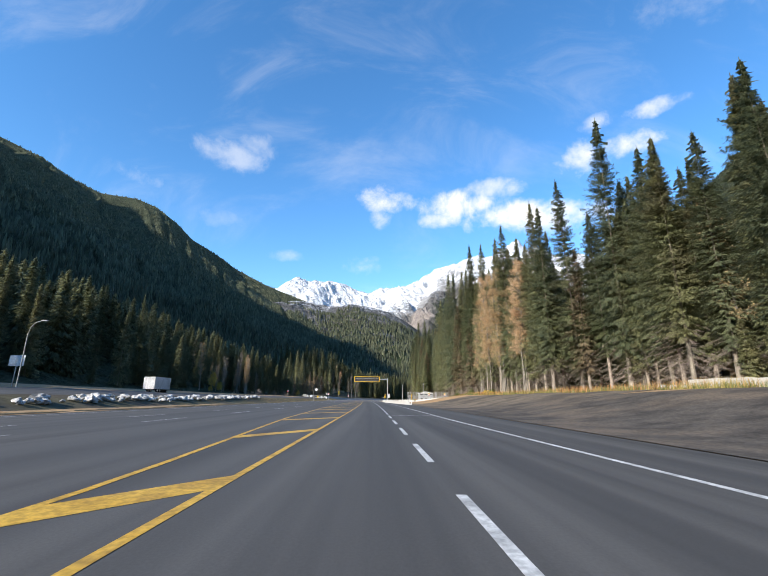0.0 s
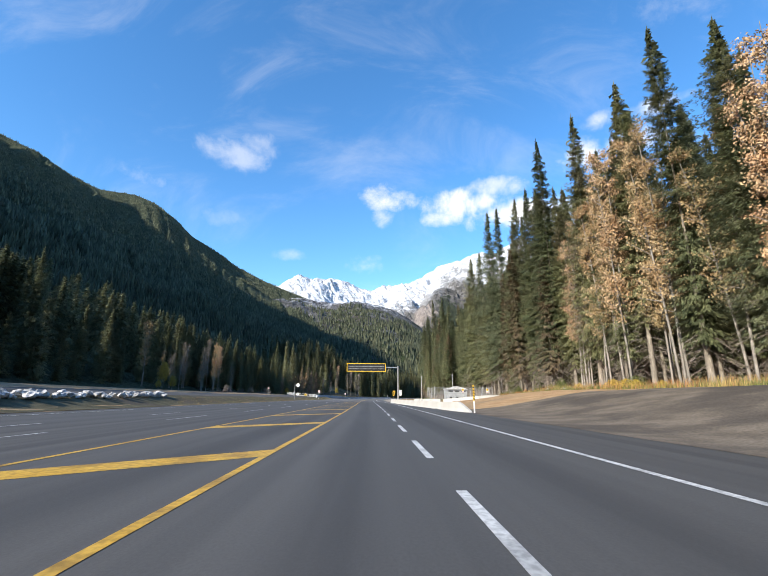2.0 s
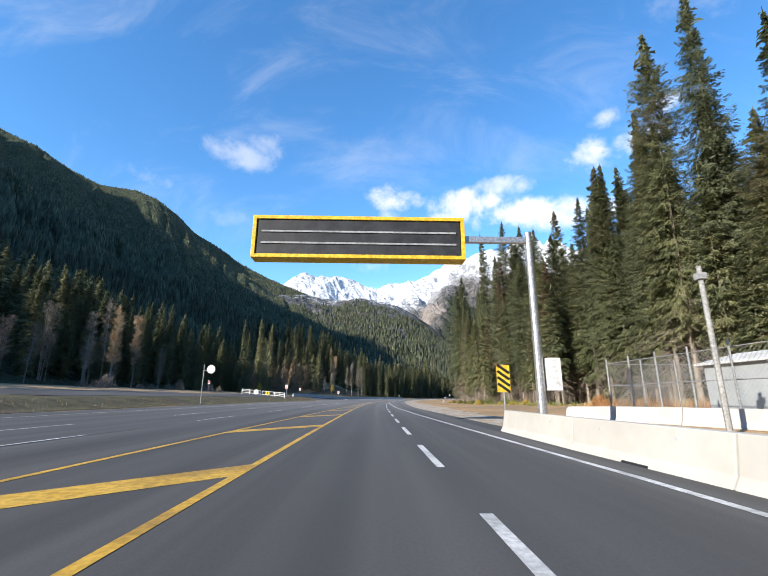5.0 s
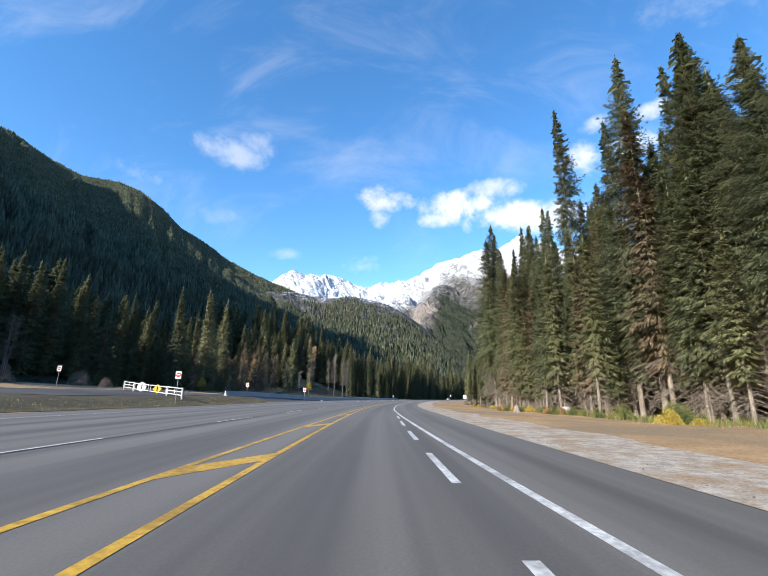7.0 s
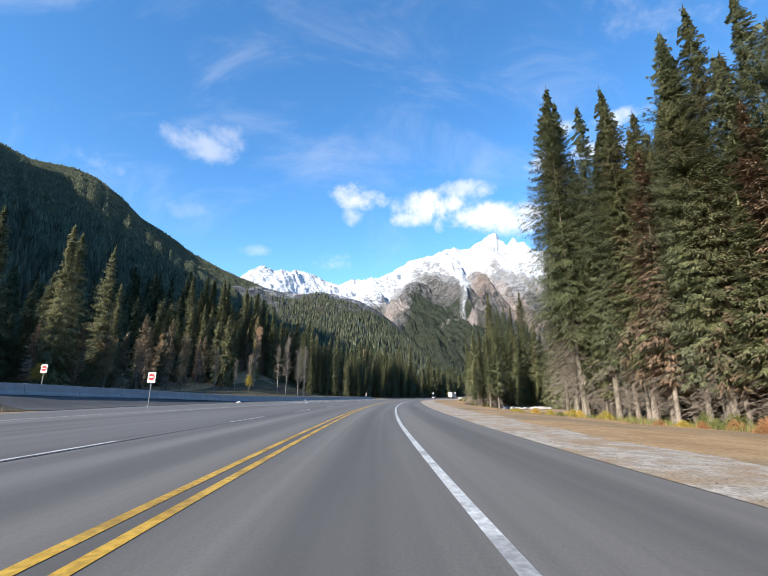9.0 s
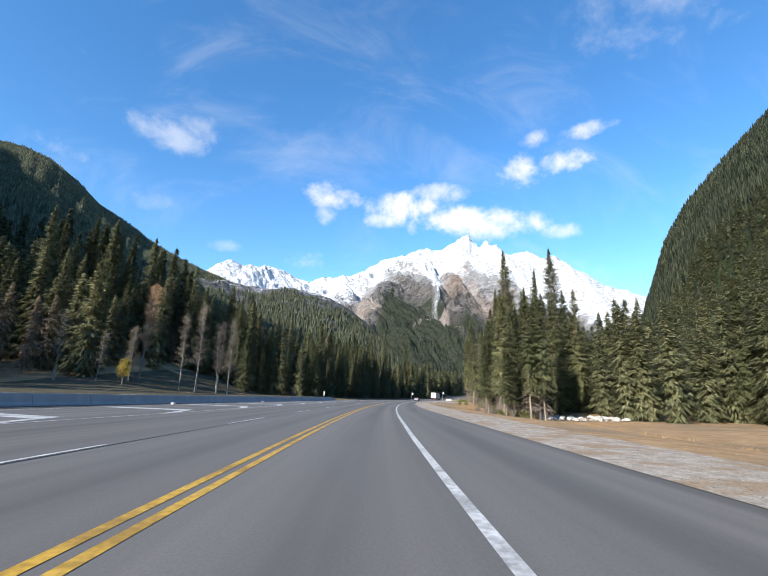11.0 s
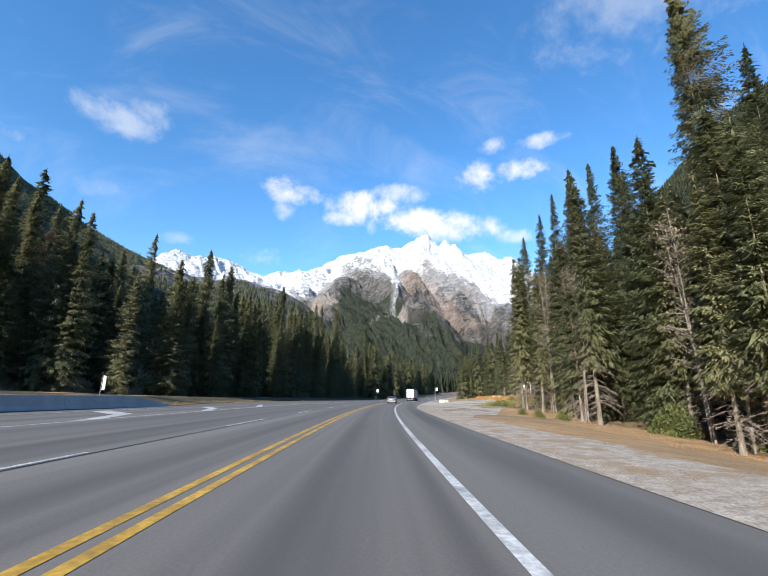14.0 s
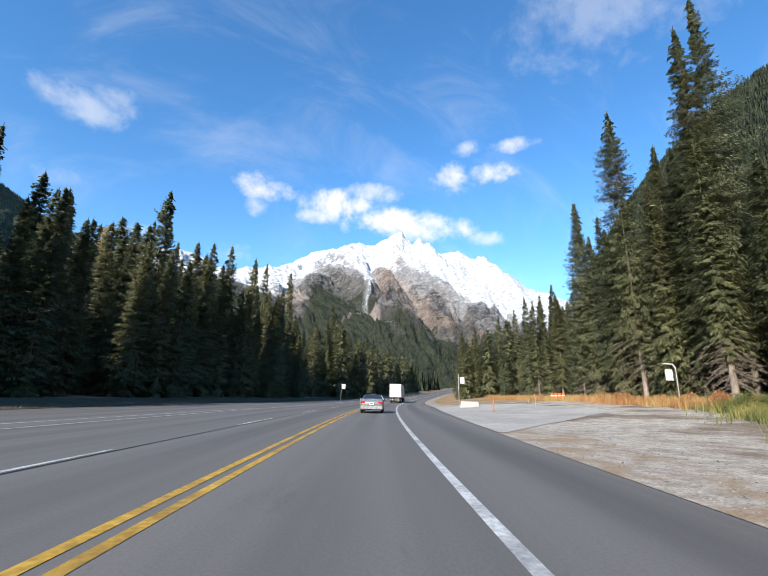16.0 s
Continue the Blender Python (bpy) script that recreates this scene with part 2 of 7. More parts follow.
M["grass_olive"] = material("grass_olive", (0.15, 0.13, 0.065), (0.26, 0.215, 0.11), 0.4, 0.85, c=(0.22, 0.15, 0.08), big=0.1, isl_var=0.3)
M["hut_panel"] = material("hut_panel", (0.40, 0.43, 0.45), (0.48, 0.51, 0.53), 0.6, 0.5, fine=40.0)
M["steel"] = material("steel", (0.50, 0.51, 0.52), (0.62, 0.63, 0.64), 2.0, 0.42, 0.75, fine=10.0)
M["steel_dull"] = material("steel_dull", (0.36, 0.36, 0.35), (0.46, 0.46, 0.45), 2.0, 0.6, 0.4, fine=10.0)
M["white_metal"] = material("white_metal", (0.72, 0.72, 0.71), (0.80, 0.80, 0.79), 0.8, 0.45, fine=6.0, c=(0.62, 0.62, 0.60), big=0.5)
M["grey_metal"] = material("grey_metal", (0.30, 0.31, 0.32), (0.38, 0.39, 0.40), 1.0, 0.5, fine=6.0)
M["dark_metal"] = material("dark_metal", (0.02, 0.02, 0.022), (0.04, 0.04, 0.042), 2.0, 0.5)
M["black"] = material("black", (0.012, 0.012, 0.013), (0.02, 0.02, 0.02), 3.0, 0.65)
M["sign_yellow"] = material("sign_yellow", (0.80, 0.50, 0.03), (0.86, 0.56, 0.05), 1.0, 0.5, fine=6.0)
M["sign_red"] = material("sign_red", (0.60, 0.03, 0.04), (0.68, 0.05, 0.05), 1.0, 0.5, fine=6.0)
M["sign_white"] = material("sign_white", (0.78, 0.78, 0.77), (0.84, 0.84, 0.83), 1.0, 0.5, fine=5.0)
M["orange"] = material("orange", (0.72, 0.17, 0.05), (0.80, 0.23, 0.08), 1.2, 0.6, fine=6.0)
M["wood_post"] = material("wood_post", (0.42, 0.30, 0.12), (0.52, 0.39, 0.18), 2.0, 0.8, fine=9.0, stretch=(4, 4, 0.6))
M["car_paint"] = material("car_paint", (0.38, 0.37, 0.37), (0.42, 0.41, 0.41), 0.5, 0.25, 0.6)
M["tail_red"] = material("tail_red", (0.40, 0.02, 0.02), (0.5, 0.03, 0.03), 2.0, 0.25)
M["rubber"] = material("rubber", (0.018, 0.018, 0.018), (0.03, 0.03, 0.03), 4.0, 0.85)
M["glass_dark"] = material("glass_dark", (0.02, 0.025, 0.03), (0.03, 0.035, 0.04), 1.0, 0.06, spec=0.6)
M["water"] = material("water", (0.03, 0.04, 0.04), (0.05, 0.06, 0.06), 1.0, 0.12, bump=0.3, fine=4.0, spec=0.5)


def asphalt_material():
    """Dark asphalt with paler wheel tracks along the lanes, patches and cracks of age."""
    m = bpy.data.materials.new("asphalt")
    m.use_nodes = True
    nt = m.node_tree
    bsdf = nt.nodes["Principled BSDF"]
    bsdf.inputs["Roughness"].default_value = 0.8
    bsdf.inputs["Specular IOR Level"].default_value = 0.35
    tex = nt.nodes.new("ShaderNodeTexCoord")
    lane, pos = tex.outputs["UV"], tex.outputs["Object"]
    tracks = noise_node(nt, scale_vec(nt, lane, (0.75, 0.008, 0)), 1.0, 3.0, 0.6)
    patch = noise_node(nt, scale_vec(nt, lane, (0.12, 0.02, 0)), 1.0, 4.0, 0.6)
    grain = noise_node(nt, pos, 26.0, 3.0, 0.7)
    stain = noise_node(nt, scale_vec(nt, lane, (0.5, 0.1, 0)), 1.0, 6.0, 0.7)
    col = mix_col(nt, map_range(nt, tracks, 0.3, 0.7), (0.054, 0.052, 0.050), (0.104, 0.099, 0.093))
    col = mix_col(nt, map_range(nt, patch, 0.42, 0.6, 0.0, 0.6), col, (0.082, 0.081, 0.080))
    col = mix_col(nt, map_range(nt, stain, 0.62, 0.75, 0.0, 0.55), col, (0.045, 0.044, 0.044))
    col = mix_col(nt, 0.35, col, mix_col(nt, map_range(nt, grain, 0.3, 0.7), (0.45, 0.45, 0.45), (1, 1, 1)), "MULTIPLY")
    oil = noise_node(nt, scale_vec(nt, lane, (0.25, 0.05, 0)), 1.0, 5.0, 0.65)
    mid_lane = nt.nodes.new("ShaderNodeSeparateXYZ")
    link(nt, lane, mid_lane.inputs[0])
    off = math_node(nt, "ABSOLUTE", math_node(nt, "SUBTRACT", math_node(nt, "PINGPONG", math_node(nt, "ADD", mid_lane.outputs[0], 2.4), 1.85), 1.85))
    strip_mask = math_node(nt, "MULTIPLY", map_range(nt, off, 0.15, 0.75, 1.0, 0.0), map_range(nt, oil, 0.3, 0.7, 0.15, 0.55))
    col = mix_col(nt, strip_mask, col, (0.040, 0.039, 0.039))
    # the road turns paler from 150 to 235 m along, about twice beyond
    along = nt.nodes.new("ShaderNodeSeparateXYZ")
    link(nt, lane, along.inputs[0])
    pale_run = map_range(nt, along.outputs[1], 150.0, 235.0)
    col = mix_col(nt, pale_run, col, mix_col(nt, 1.0, col, (2.0, 1.95, 1.87), "MULTIPLY"))
    link(nt, col, bsdf.inputs["Base Color"])
    bn = nt.nodes.new("ShaderNodeBump")
    bn.inputs["Strength"].default_value, bn.inputs["Distance"].default_value = 0.25, 0.01
    link(nt, grain, bn.inputs["Height"])
    link(nt, bn.outputs[0], bsdf.inputs["Normal"])
    return m


M["asphalt"] = asphalt_material()


def earth_material():
    """Roadside ground: brown earth, dry grass and gravel in patches."""
    m = bpy.data.materials.new("earth")
    m.use_nodes = True
    nt = m.node_tree
    bsdf = nt.nodes["Principled BSDF"]
    bsdf.inputs["Roughness"].default_value = 0.95
    bsdf.inputs["Specular IOR Level"].default_value = 0.15
    pos = nt.nodes.new("ShaderNodeTexCoord").outputs["Object"]
    n0, n1, n2 = noise_node(nt, pos, 0.07, 5.0), noise_node(nt, pos, 0.6, 6.0, 0.65), noise_node(nt, pos, 9.0, 4.0, 0.7)
    col = mix_col(nt, map_range(nt, n1, 0.35, 0.65), (0.42, 0.262, 0.135), (0.56, 0.375, 0.205))
    col = mix_col(nt, map_range(nt, n0, 0.45, 0.62), col, (0.34, 0.25, 0.155))
    col = mix_col(nt, 0.6, col, mix_col(nt, map_range(nt, n2, 0.3, 0.72), (0.35, 0.35, 0.35), (1, 1, 1)), "MULTIPLY")
    link(nt, col, bsdf.inputs["Base Color"])
    bn = nt.nodes.new("ShaderNodeBump")
    bn.inputs["Strength"].default_value, bn.inputs["Distance"].default_value = 0.8, 0.05
    link(nt, n2, bn.inputs["Height"])
    link(nt, bn.outputs[0], bsdf.inputs["Normal"])
    return m


M["earth"] = earth_material()


def slope_material(name, snow_z, soft, forest=(0.026, 0.034, 0.016), rock=(0.19, 0.165, 0.15), rust=(0.26, 0.165, 0.115), rock_amount=0.5):
    """Mountain ground: dark scrub below, rock with rusty and pale bands, snow above a height and off the steepest faces."""
    m = bpy.data.materials.new(name)
    m.use_nodes = True
    nt = m.node_tree
    bsdf = nt.nodes["Principled BSDF"]
    bsdf.inputs["Roughness"].default_value = 0.95
    bsdf.inputs["Specular IOR Level"].default_value = 0.1
    pos = nt.nodes.new("ShaderNodeTexCoord").outputs["Object"]
    geo = nt.nodes.new("ShaderNodeNewGeometry")
    sep = nt.nodes.new("ShaderNodeSeparateXYZ")
    link(nt, pos, sep.inputs[0])
    sepn = nt.nodes.new("ShaderNodeSeparateXYZ")
    link(nt, geo.outputs["True Normal"], sepn.inputs[0])
    z, nz = sep.outputs[2], sepn.outputs[2]
    n_big, n_mid, n_fine = noise_node(nt, pos, 0.0022, 6.0, 0.6), noise_node(nt, pos, 0.008, 7.0, 0.65, 0.6), noise_node(nt, pos, 0.035, 6.0, 0.7)
    rk = mix_col(nt, map_range(nt, n_mid, 0.35, 0.65), rock, tuple(v * 1.75 for v in rock))
    rk = mix_col(nt, map_range(nt, n_big, 0.50, 0.63), rk, rust)
    rk = mix_col(nt, 0.75, rk, mix_col(nt, map_range(nt, n_fine, 0.34, 0.66), (0.25, 0.25, 0.27), (1, 1, 1)), "MULTIPLY")
    green = mix_col(nt, map_range(nt, n_fine, 0.35, 0.65), forest, tuple(v * 1.9 for v in forest))
    is_rock = map_range(nt, math_node(nt, "ADD", n_mid, math_node(nt, "MULTIPLY", math_node(nt, "DIVIDE", z, max(snow_z, 1.0)), 0.55)),
                        1.02 - rock_amount * 0.6, 1.12 - rock_amount * 0.6)
    col = mix_col(nt, is_rock, green, rk)
    if snow_z < 5000:
        bands = noise_node(nt, scale_vec(nt, pos, (0.35, 0.35, 1.6)), 0.022, 6.0, 0.7, 0.8)
        streak = noise_node(nt, scale_vec(nt, pos, (1.0, 0.22, 0.22)), 0.024, 6.0, 0.7, 0.5)
        h = math_node(nt, "ADD", z, math_node(nt, "MULTIPLY", math_node(nt, "SUBTRACT", n_mid, 0.5), soft * 2.0))
        h = math_node(nt, "ADD", h, math_node(nt, "MULTIPLY", math_node(nt, "SUBTRACT", n_fine, 0.5), soft * 2.4))
        h = math_node(nt, "ADD", h, math_node(nt, "MULTIPLY", math_node(nt, "SUBTRACT", bands, 0.5), soft * 3.4))
        h = math_node(nt, "ADD", h, math_node(nt, "MULTIPLY", math_node(nt, "SUBTRACT", streak, 0.5), soft * 4.0))
        h = math_node(nt, "ADD", h, math_node(nt, "MULTIPLY", math_node(nt, "SUBTRACT", nz, 0.74), soft * 5.0))
        thin = map_range(nt, h, snow_z - soft * 0.9, snow_z + soft * 0.5, 0.0, 0.36)
        full = map_range(nt, h, snow_z - soft * 0.12, snow_z + soft * 0.55)
        strata = noise_node(nt, scale_vec(nt, pos, (0.5, 0.5, 2.6)), 0.05, 5.0, 0.75, 1.2)
        bare = map_range(nt, math_node(nt, "ADD", math_node(nt, "MULTIPLY", strata, 0.6), math_node(nt, "MULTIPLY", streak, 0.4)), 0.50, 0.62, 0.0, 0.72)
        full = math_node(nt, "MULTIPLY", full, math_node(nt, "SUBTRACT", 1.0, bare))
        col = mix_col(nt, math_node(nt, "MAXIMUM", thin, full), col, (0.72, 0.73, 0.76))
    link(nt, col, bsdf.inputs["Base Color"])
    bn = nt.nodes.new("ShaderNodeBump")
    bn.inputs["Strength"].default_value, bn.inputs["Distance"].default_value = 1.0, 22.0
    link(nt, n_fine, bn.inputs["Height"])
    link(nt, bn.outputs[0], bsdf.inputs["Normal"])
    return m


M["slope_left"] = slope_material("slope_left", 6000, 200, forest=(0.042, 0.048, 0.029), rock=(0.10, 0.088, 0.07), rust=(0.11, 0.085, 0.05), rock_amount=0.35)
M["slope_mid"] = slope_material("slope_mid", 690, 110, rock=(0.105, 0.102, 0.10), rust=(0.12, 0.105, 0.09), rock_amount=0.58)


def range_material():
    """The far range: grey banded rock, rusty and pale scree, dark wood below and snow above, each edge broken up finely."""
    m = bpy.data.materials.new("slope_far")
    m.use_nodes = True
    nt = m.node_tree
    bsdf = nt.nodes["Principled BSDF"]
    bsdf.inputs["Roughness"].default_value = 0.95
    bsdf.inputs["Specular IOR Level"].default_value = 0.1
    pos = nt.nodes.new("ShaderNodeTexCoord").outputs["Object"]
    at_node = nt.nodes.new("ShaderNodeAttribute")
    at_node.attribute_name = "cover"
    sep = nt.nodes.new("ShaderNodeSeparateXYZ")
    link(nt, at_node.outputs["Vector"], sep.inputs[0])
    snow, wood, rust = sep.outputs
    loose = nt.nodes.new("ShaderNodeAttribute")
    loose.attribute_name = "scree"
    sepn = nt.nodes.new("ShaderNodeSeparateXYZ")
    link(nt, nt.nodes.new("ShaderNodeNewGeometry").outputs["Normal"], sepn.inputs[0])
    mid, fine = noise_node(nt, pos, 0.009, 7.0, 0.65, 0.5), noise_node(nt, pos, 0.04, 6.0, 0.72)
    strata = noise_node(nt, scale_vec(nt, pos, (0.35, 0.35, 2.4)), 0.016, 6.0, 0.72, 0.8)
    rk = mix_col(nt, map_range(nt, mid, 0.35, 0.65), (0.070, 0.068, 0.064), (0.185, 0.172, 0.160))
    rk = mix_col(nt, map_range(nt, math_node(nt, "ADD", rust, math_node(nt, "MULTIPLY", math_node(nt, "SUBTRACT", mid, 0.5), 3.0)), 0.0, 1.2, 0.0, 0.85), rk, (0.27, 0.205, 0.165))
    rk = mix_col(nt, map_range(nt, strata, 0.54, 0.68, 0.0, 0.6), rk, (0.32, 0.29, 0.26))
    rk = mix_col(nt, map_range(nt, loose.outputs["Fac"], 0.0, 0.7, 0.0, 0.8), rk, (0.36, 0.305, 0.265))
    rk = mix_col(nt, 0.7, rk, mix_col(nt, map_range(nt, fine, 0.36, 0.62), (0.35, 0.35, 0.37), (1, 1, 1)), "MULTIPLY")
    green = mix_col(nt, map_range(nt, fine, 0.35, 0.65), (0.024, 0.030, 0.021), (0.052, 0.058, 0.040))
    w = math_node(nt, "ADD", wood, math_node(nt, "MULTIPLY", math_node(nt, "SUBTRACT", fine, 0.5), 5.0))
    w = math_node(nt, "ADD", w, math_node(nt, "MULTIPLY", math_node(nt, "SUBTRACT", mid, 0.5), 9.0))
    col = mix_col(nt, map_range(nt, w, -0.3, 0.5), rk, green)
    h = math_node(nt, "ADD", snow, math_node(nt, "MULTIPLY", math_node(nt, "SUBTRACT", fine, 0.5), 4.6))
    h = math_node(nt, "ADD", h, math_node(nt, "MULTIPLY", math_node(nt, "SUBTRACT", strata, 0.5), 3.4))
    h = math_node(nt, "ADD", h, math_node(nt, "MULTIPLY", math_node(nt, "SUBTRACT", sepn.outputs[2], 0.70), 2.4))
    dust = map_range(nt, h, -2.6, 0.3, 0.0, 0.30)
    full = map_range(nt, h, -0.15, 0.75)
    ledge = noise_node(nt, scale_vec(nt, pos, (0.5, 0.5, 3.0)), 0.045, 5.0, 0.75, 1.0)
    full = math_node(nt, "MULTIPLY", full, map_range(nt, ledge, 0.46, 0.62, 1.0, 0.30))
    col = mix_col(nt, math_node(nt, "MAXIMUM", dust, full), col, (0.62, 0.63, 0.65))
    link(nt, col, bsdf.inputs["Base Color"])
    bn = nt.nodes.new("ShaderNodeBump")
    bn.inputs["Strength"].default_value, bn.inputs["Distance"].default_value = 0.8, 20.0
    link(nt, fine, bn.inputs["Height"])
    link(nt, bn.outputs[0], bsdf.inputs["Normal"])
    return m


M["slope_far"] = range_material()
M["slope_right"] = slope_material("slope_right", 6000, 200, rock=(0.09, 0.08, 0.06), rust=(0.10, 0.08, 0.05), rock_amount=0.2)


# ---- building helpers ----
def smooth_mesh(me, on=True):
    me.polygons.foreach_set("use_smooth", [on] * len(me.polygons))


def mesh_of(name, verts, faces, mat, smooth=False):
    me = bpy.data.meshes.new(name)
    me.from_pydata([tuple(v) for v in verts], [], [tuple(f) for f in faces])
    me.materials.append(mat)
    if smooth:
        smooth_mesh(me)
    me.update()
    return me


def mesh_np(name, verts, tris, mat):
    """A triangle mesh straight from arrays."""
    me = bpy.data.meshes.new(name)
    me.vertices.add(len(verts))
    me.vertices.foreach_set("co", np.asarray(verts, np.float32).ravel())
    n = len(tris)
    me.loops.add(n * 3)
    me.loops.foreach_set("vertex_index", np.asarray(tris, np.int32).ravel())
    me.polygons.add(n)
    me.polygons.foreach_set("loop_start", np.arange(0, n * 3, 3, dtype=np.int32))
    me.polygons.foreach_set("loop_total", np.full(n, 3, np.int32))
    me.materials.append(mat)
    me.update(calc_edges=True)
    return me


def part(name, me, parent, label="", m=None):
    ob = new(name, me)
    ob.parent = parent
    if m is not None:
        ob.matrix_basis = m
    if label:
        tagged(ob, label)
    return ob


def thing(name, label, category, m=None, group="", kind=""):
    ob = new(name)
    if m is not None:
        ob.matrix_basis = m
    return tagged(ob, label, category, group, kind)


class Shape:
    """Collects boxes, tubes and prisms into one mesh."""

    def __init__(self):
        self.bm = bmesh.new()

    def box(self, size, at=(0, 0, 0), rot=(0, 0, 0), bevel=0.0, taper=1.0):
        b = bmesh.new()
        bmesh.ops.create_cube(b, size=1.0)
        for v in b.verts:
            k = taper if v.co.z > 0 else 1.0
            v.co = Vector((v.co.x * size[0] * k, v.co.y * size[1] * k, v.co.z * size[2]))
        if bevel:
            bmesh.ops.bevel(b, geom=b.edges[:], offset=bevel, segments=2, affect="EDGES", profile=0.6)
        return self.add(b, pose(*at, *rot))

    def tube(self, p, q, r0, r1=None, sides=10):
        p, q = Vector(p), Vector(q)
        b = bmesh.new()
        bmesh.ops.create_cone(b, cap_ends=True, segments=sides, radius1=r0, radius2=r0 if r1 is None else r1, depth=(q - p).length)
        return self.add(b, Matrix.Translation((p + q) / 2) @ (q - p).to_track_quat("Z", "Y").to_matrix().to_4x4())

    def bent(self, points, r, sides=8):
        for a, b in zip(points, points[1:]):
            self.tube(a, b, r, sides=sides)
        return self

    def prism(self, outline, y0, y1, bevel=0.0):
        """An outline in x, z drawn out along y."""
        b = bmesh.new()
        f = b.faces.new([b.verts.new((x, y0, z)) for x, z in outline])
        r = bmesh.ops.extrude_face_region(b, geom=[f])
        for v in r["geom"]:
            if isinstance(v, bmesh.types.BMVert):
                v.co.y = y1
        bmesh.ops.recalc_face_normals(b, faces=b.faces[:])
        if bevel:
            bmesh.ops.bevel(b, geom=b.edges[:], offset=bevel, segments=2, affect="EDGES", profile=0.6)
        return self.add(b, Matrix())

    def add(self, b, m):
        b.transform(m)
        me = bpy.data.meshes.new("piece")
        b.to_mesh(me)
        b.free()
        self.bm.from_mesh(me)
        bpy.data.meshes.remove(me)
        return self

    def mesh(self, name, mat, smooth=False):
        me = bpy.data.meshes.new(name)
        self.bm.to_mesh(me)
        self.bm.free()
        me.materials.append(mat)
        if smooth:
            smooth_mesh(me)
        return me


# ---- the road's line: s metres along, u metres to the right ----
HEADS = ((-200, 1.34), (0, 1.34), (38, 1.41), (77, 1.96), (115, 2.4), (154, 2.54), (192, 1.66), (230, -0.44), (269, -3.50), (307, -6.13),
         (345, -8.74), (384, -11.44), (422, -13.92), (461, -16.68), (560, -24.0), (640, -29.0), (760, -31.0), (1000, -28.0), (1500, -22.0))
DS = 1.0
_s = np.arange(-200, 1500, DS)
_h = np.radians(np.interp(_s, [a for a, _ in HEADS], [b for _, b in HEADS]))
_x, _y = np.cumsum(-np.sin(_h) * DS), np.cumsum(np.cos(_h) * DS)
_x, _y = _x - np.interp(0, _s, _x), _y - np.interp(0, _s, _y)


def road_z(s):
    """The road is level, then climbs gently beyond the bend."""
    t = np.clip((np.asarray(s, float) - 540) / 120, 0, 1)
    return np.where(np.asarray(s) > 540, 0.5 * t * t * 120 * 0.026 + np.maximum(np.asarray(s) - 660, 0) * 0.026, 0.0)


def at(s, u, z=0.0):
    x, y, h = np.interp(s, _s, _x), np.interp(s, _s, _y), np.interp(s, _s, _h)
    return Vector((float(x + u * math.cos(h)), float(y + u * math.sin(h)), float(z + road_z(s))))


def heading(s):
    return math.degrees(float(np.interp(s, _s, _h)))


def grid_at(s, u):
    x, y, h = np.interp(s, _s, _x), np.interp(s, _s, _y), np.interp(s, _s, _h)
    return x + u * np.cos(h), y + u * np.sin(h)


def lerp(table, s):
    return np.interp(s, [a for a, _ in table], [b for _, b in table])


def value_noise(x, y, seed=0):
    """Smooth noise in 0..1 over arrays."""
    xi, yi = np.floor(x).astype(np.int64), np.floor(y).astype(np.int64)
    fx, fy = x - xi, y - yi
    fx, fy = fx * fx * (3 - 2 * fx), fy * fy * (3 - 2 * fy)

    def h(a, b):
        v = np.sin(a * 127.1 + b * 311.7 + seed * 74.7) * 43758.5453
        return v - np.floor(v)
    return (h(xi, yi) * (1 - fx) + h(xi + 1, yi) * fx) * (1 - fy) + (h(xi, yi + 1) * (1 - fx) + h(xi + 1, yi + 1) * fx) * fy


def fbm(x, y, octaves=5, seed=0, ridged=False):
    t, a, n = 0, 0.5, 0
    for o in range(octaves):
        v = value_noise(x, y, seed + o)
        if ridged:
            v = 1 - np.abs(2 * v - 1)
        t, n = t + a * v, n + a
        x, y, a = x * 2.03 + 17, y * 2.03 - 9, a * 0.5
    return t / n


# edges of the paved road and heights of the land beside it
LEFT_EDGE = ((-200, -27), (60, -27), (200, -25), (260, -23), (286, -24.5), (300, -26.5), (340, -26.6), (375, -25), (410, -22.8), (438, -20.9), (450, -20.8), (458, -23.0), (485, -24), (520, -22.5), (560, -19), (620, -14), (700, -10.5), (1500, -10.5))
RIGHT_EDGE = ((-200, 9.0), (20, 9.2), (60, 9.2), (95, 8.6), (125, 7.2), (160, 6.2), (195, 5.0), (240, 5.2), (270, 4.7), (340, 5.3), (400, 4.3), (460, 4.1), (480, 5.0), (520, 6.5), (560, 6.0), (1500, 6.0))
# foot of the bank and its height, to the right and to the left
RIGHT_BANK = ((-200, 2.2), (125, 2.2), (142, 1.4), (156, 0.6), (180, 0.5), (205, 0.4), (235, -0.3), (300, -1.0), (360, -1.6), (395, -2.6), (415, -2.4), (445, -1.0), (470, 0.0), (490, 0.9), (520, 1.3), (600, 1.5), (1500, 3.0))
LEFT_BANK = ((-200, 1.4), (120, 1.2), (250, 0.9), (300, 1.1), (440, 1.0), (480, 0.6), (600, 0.5), (1500, 1.0))


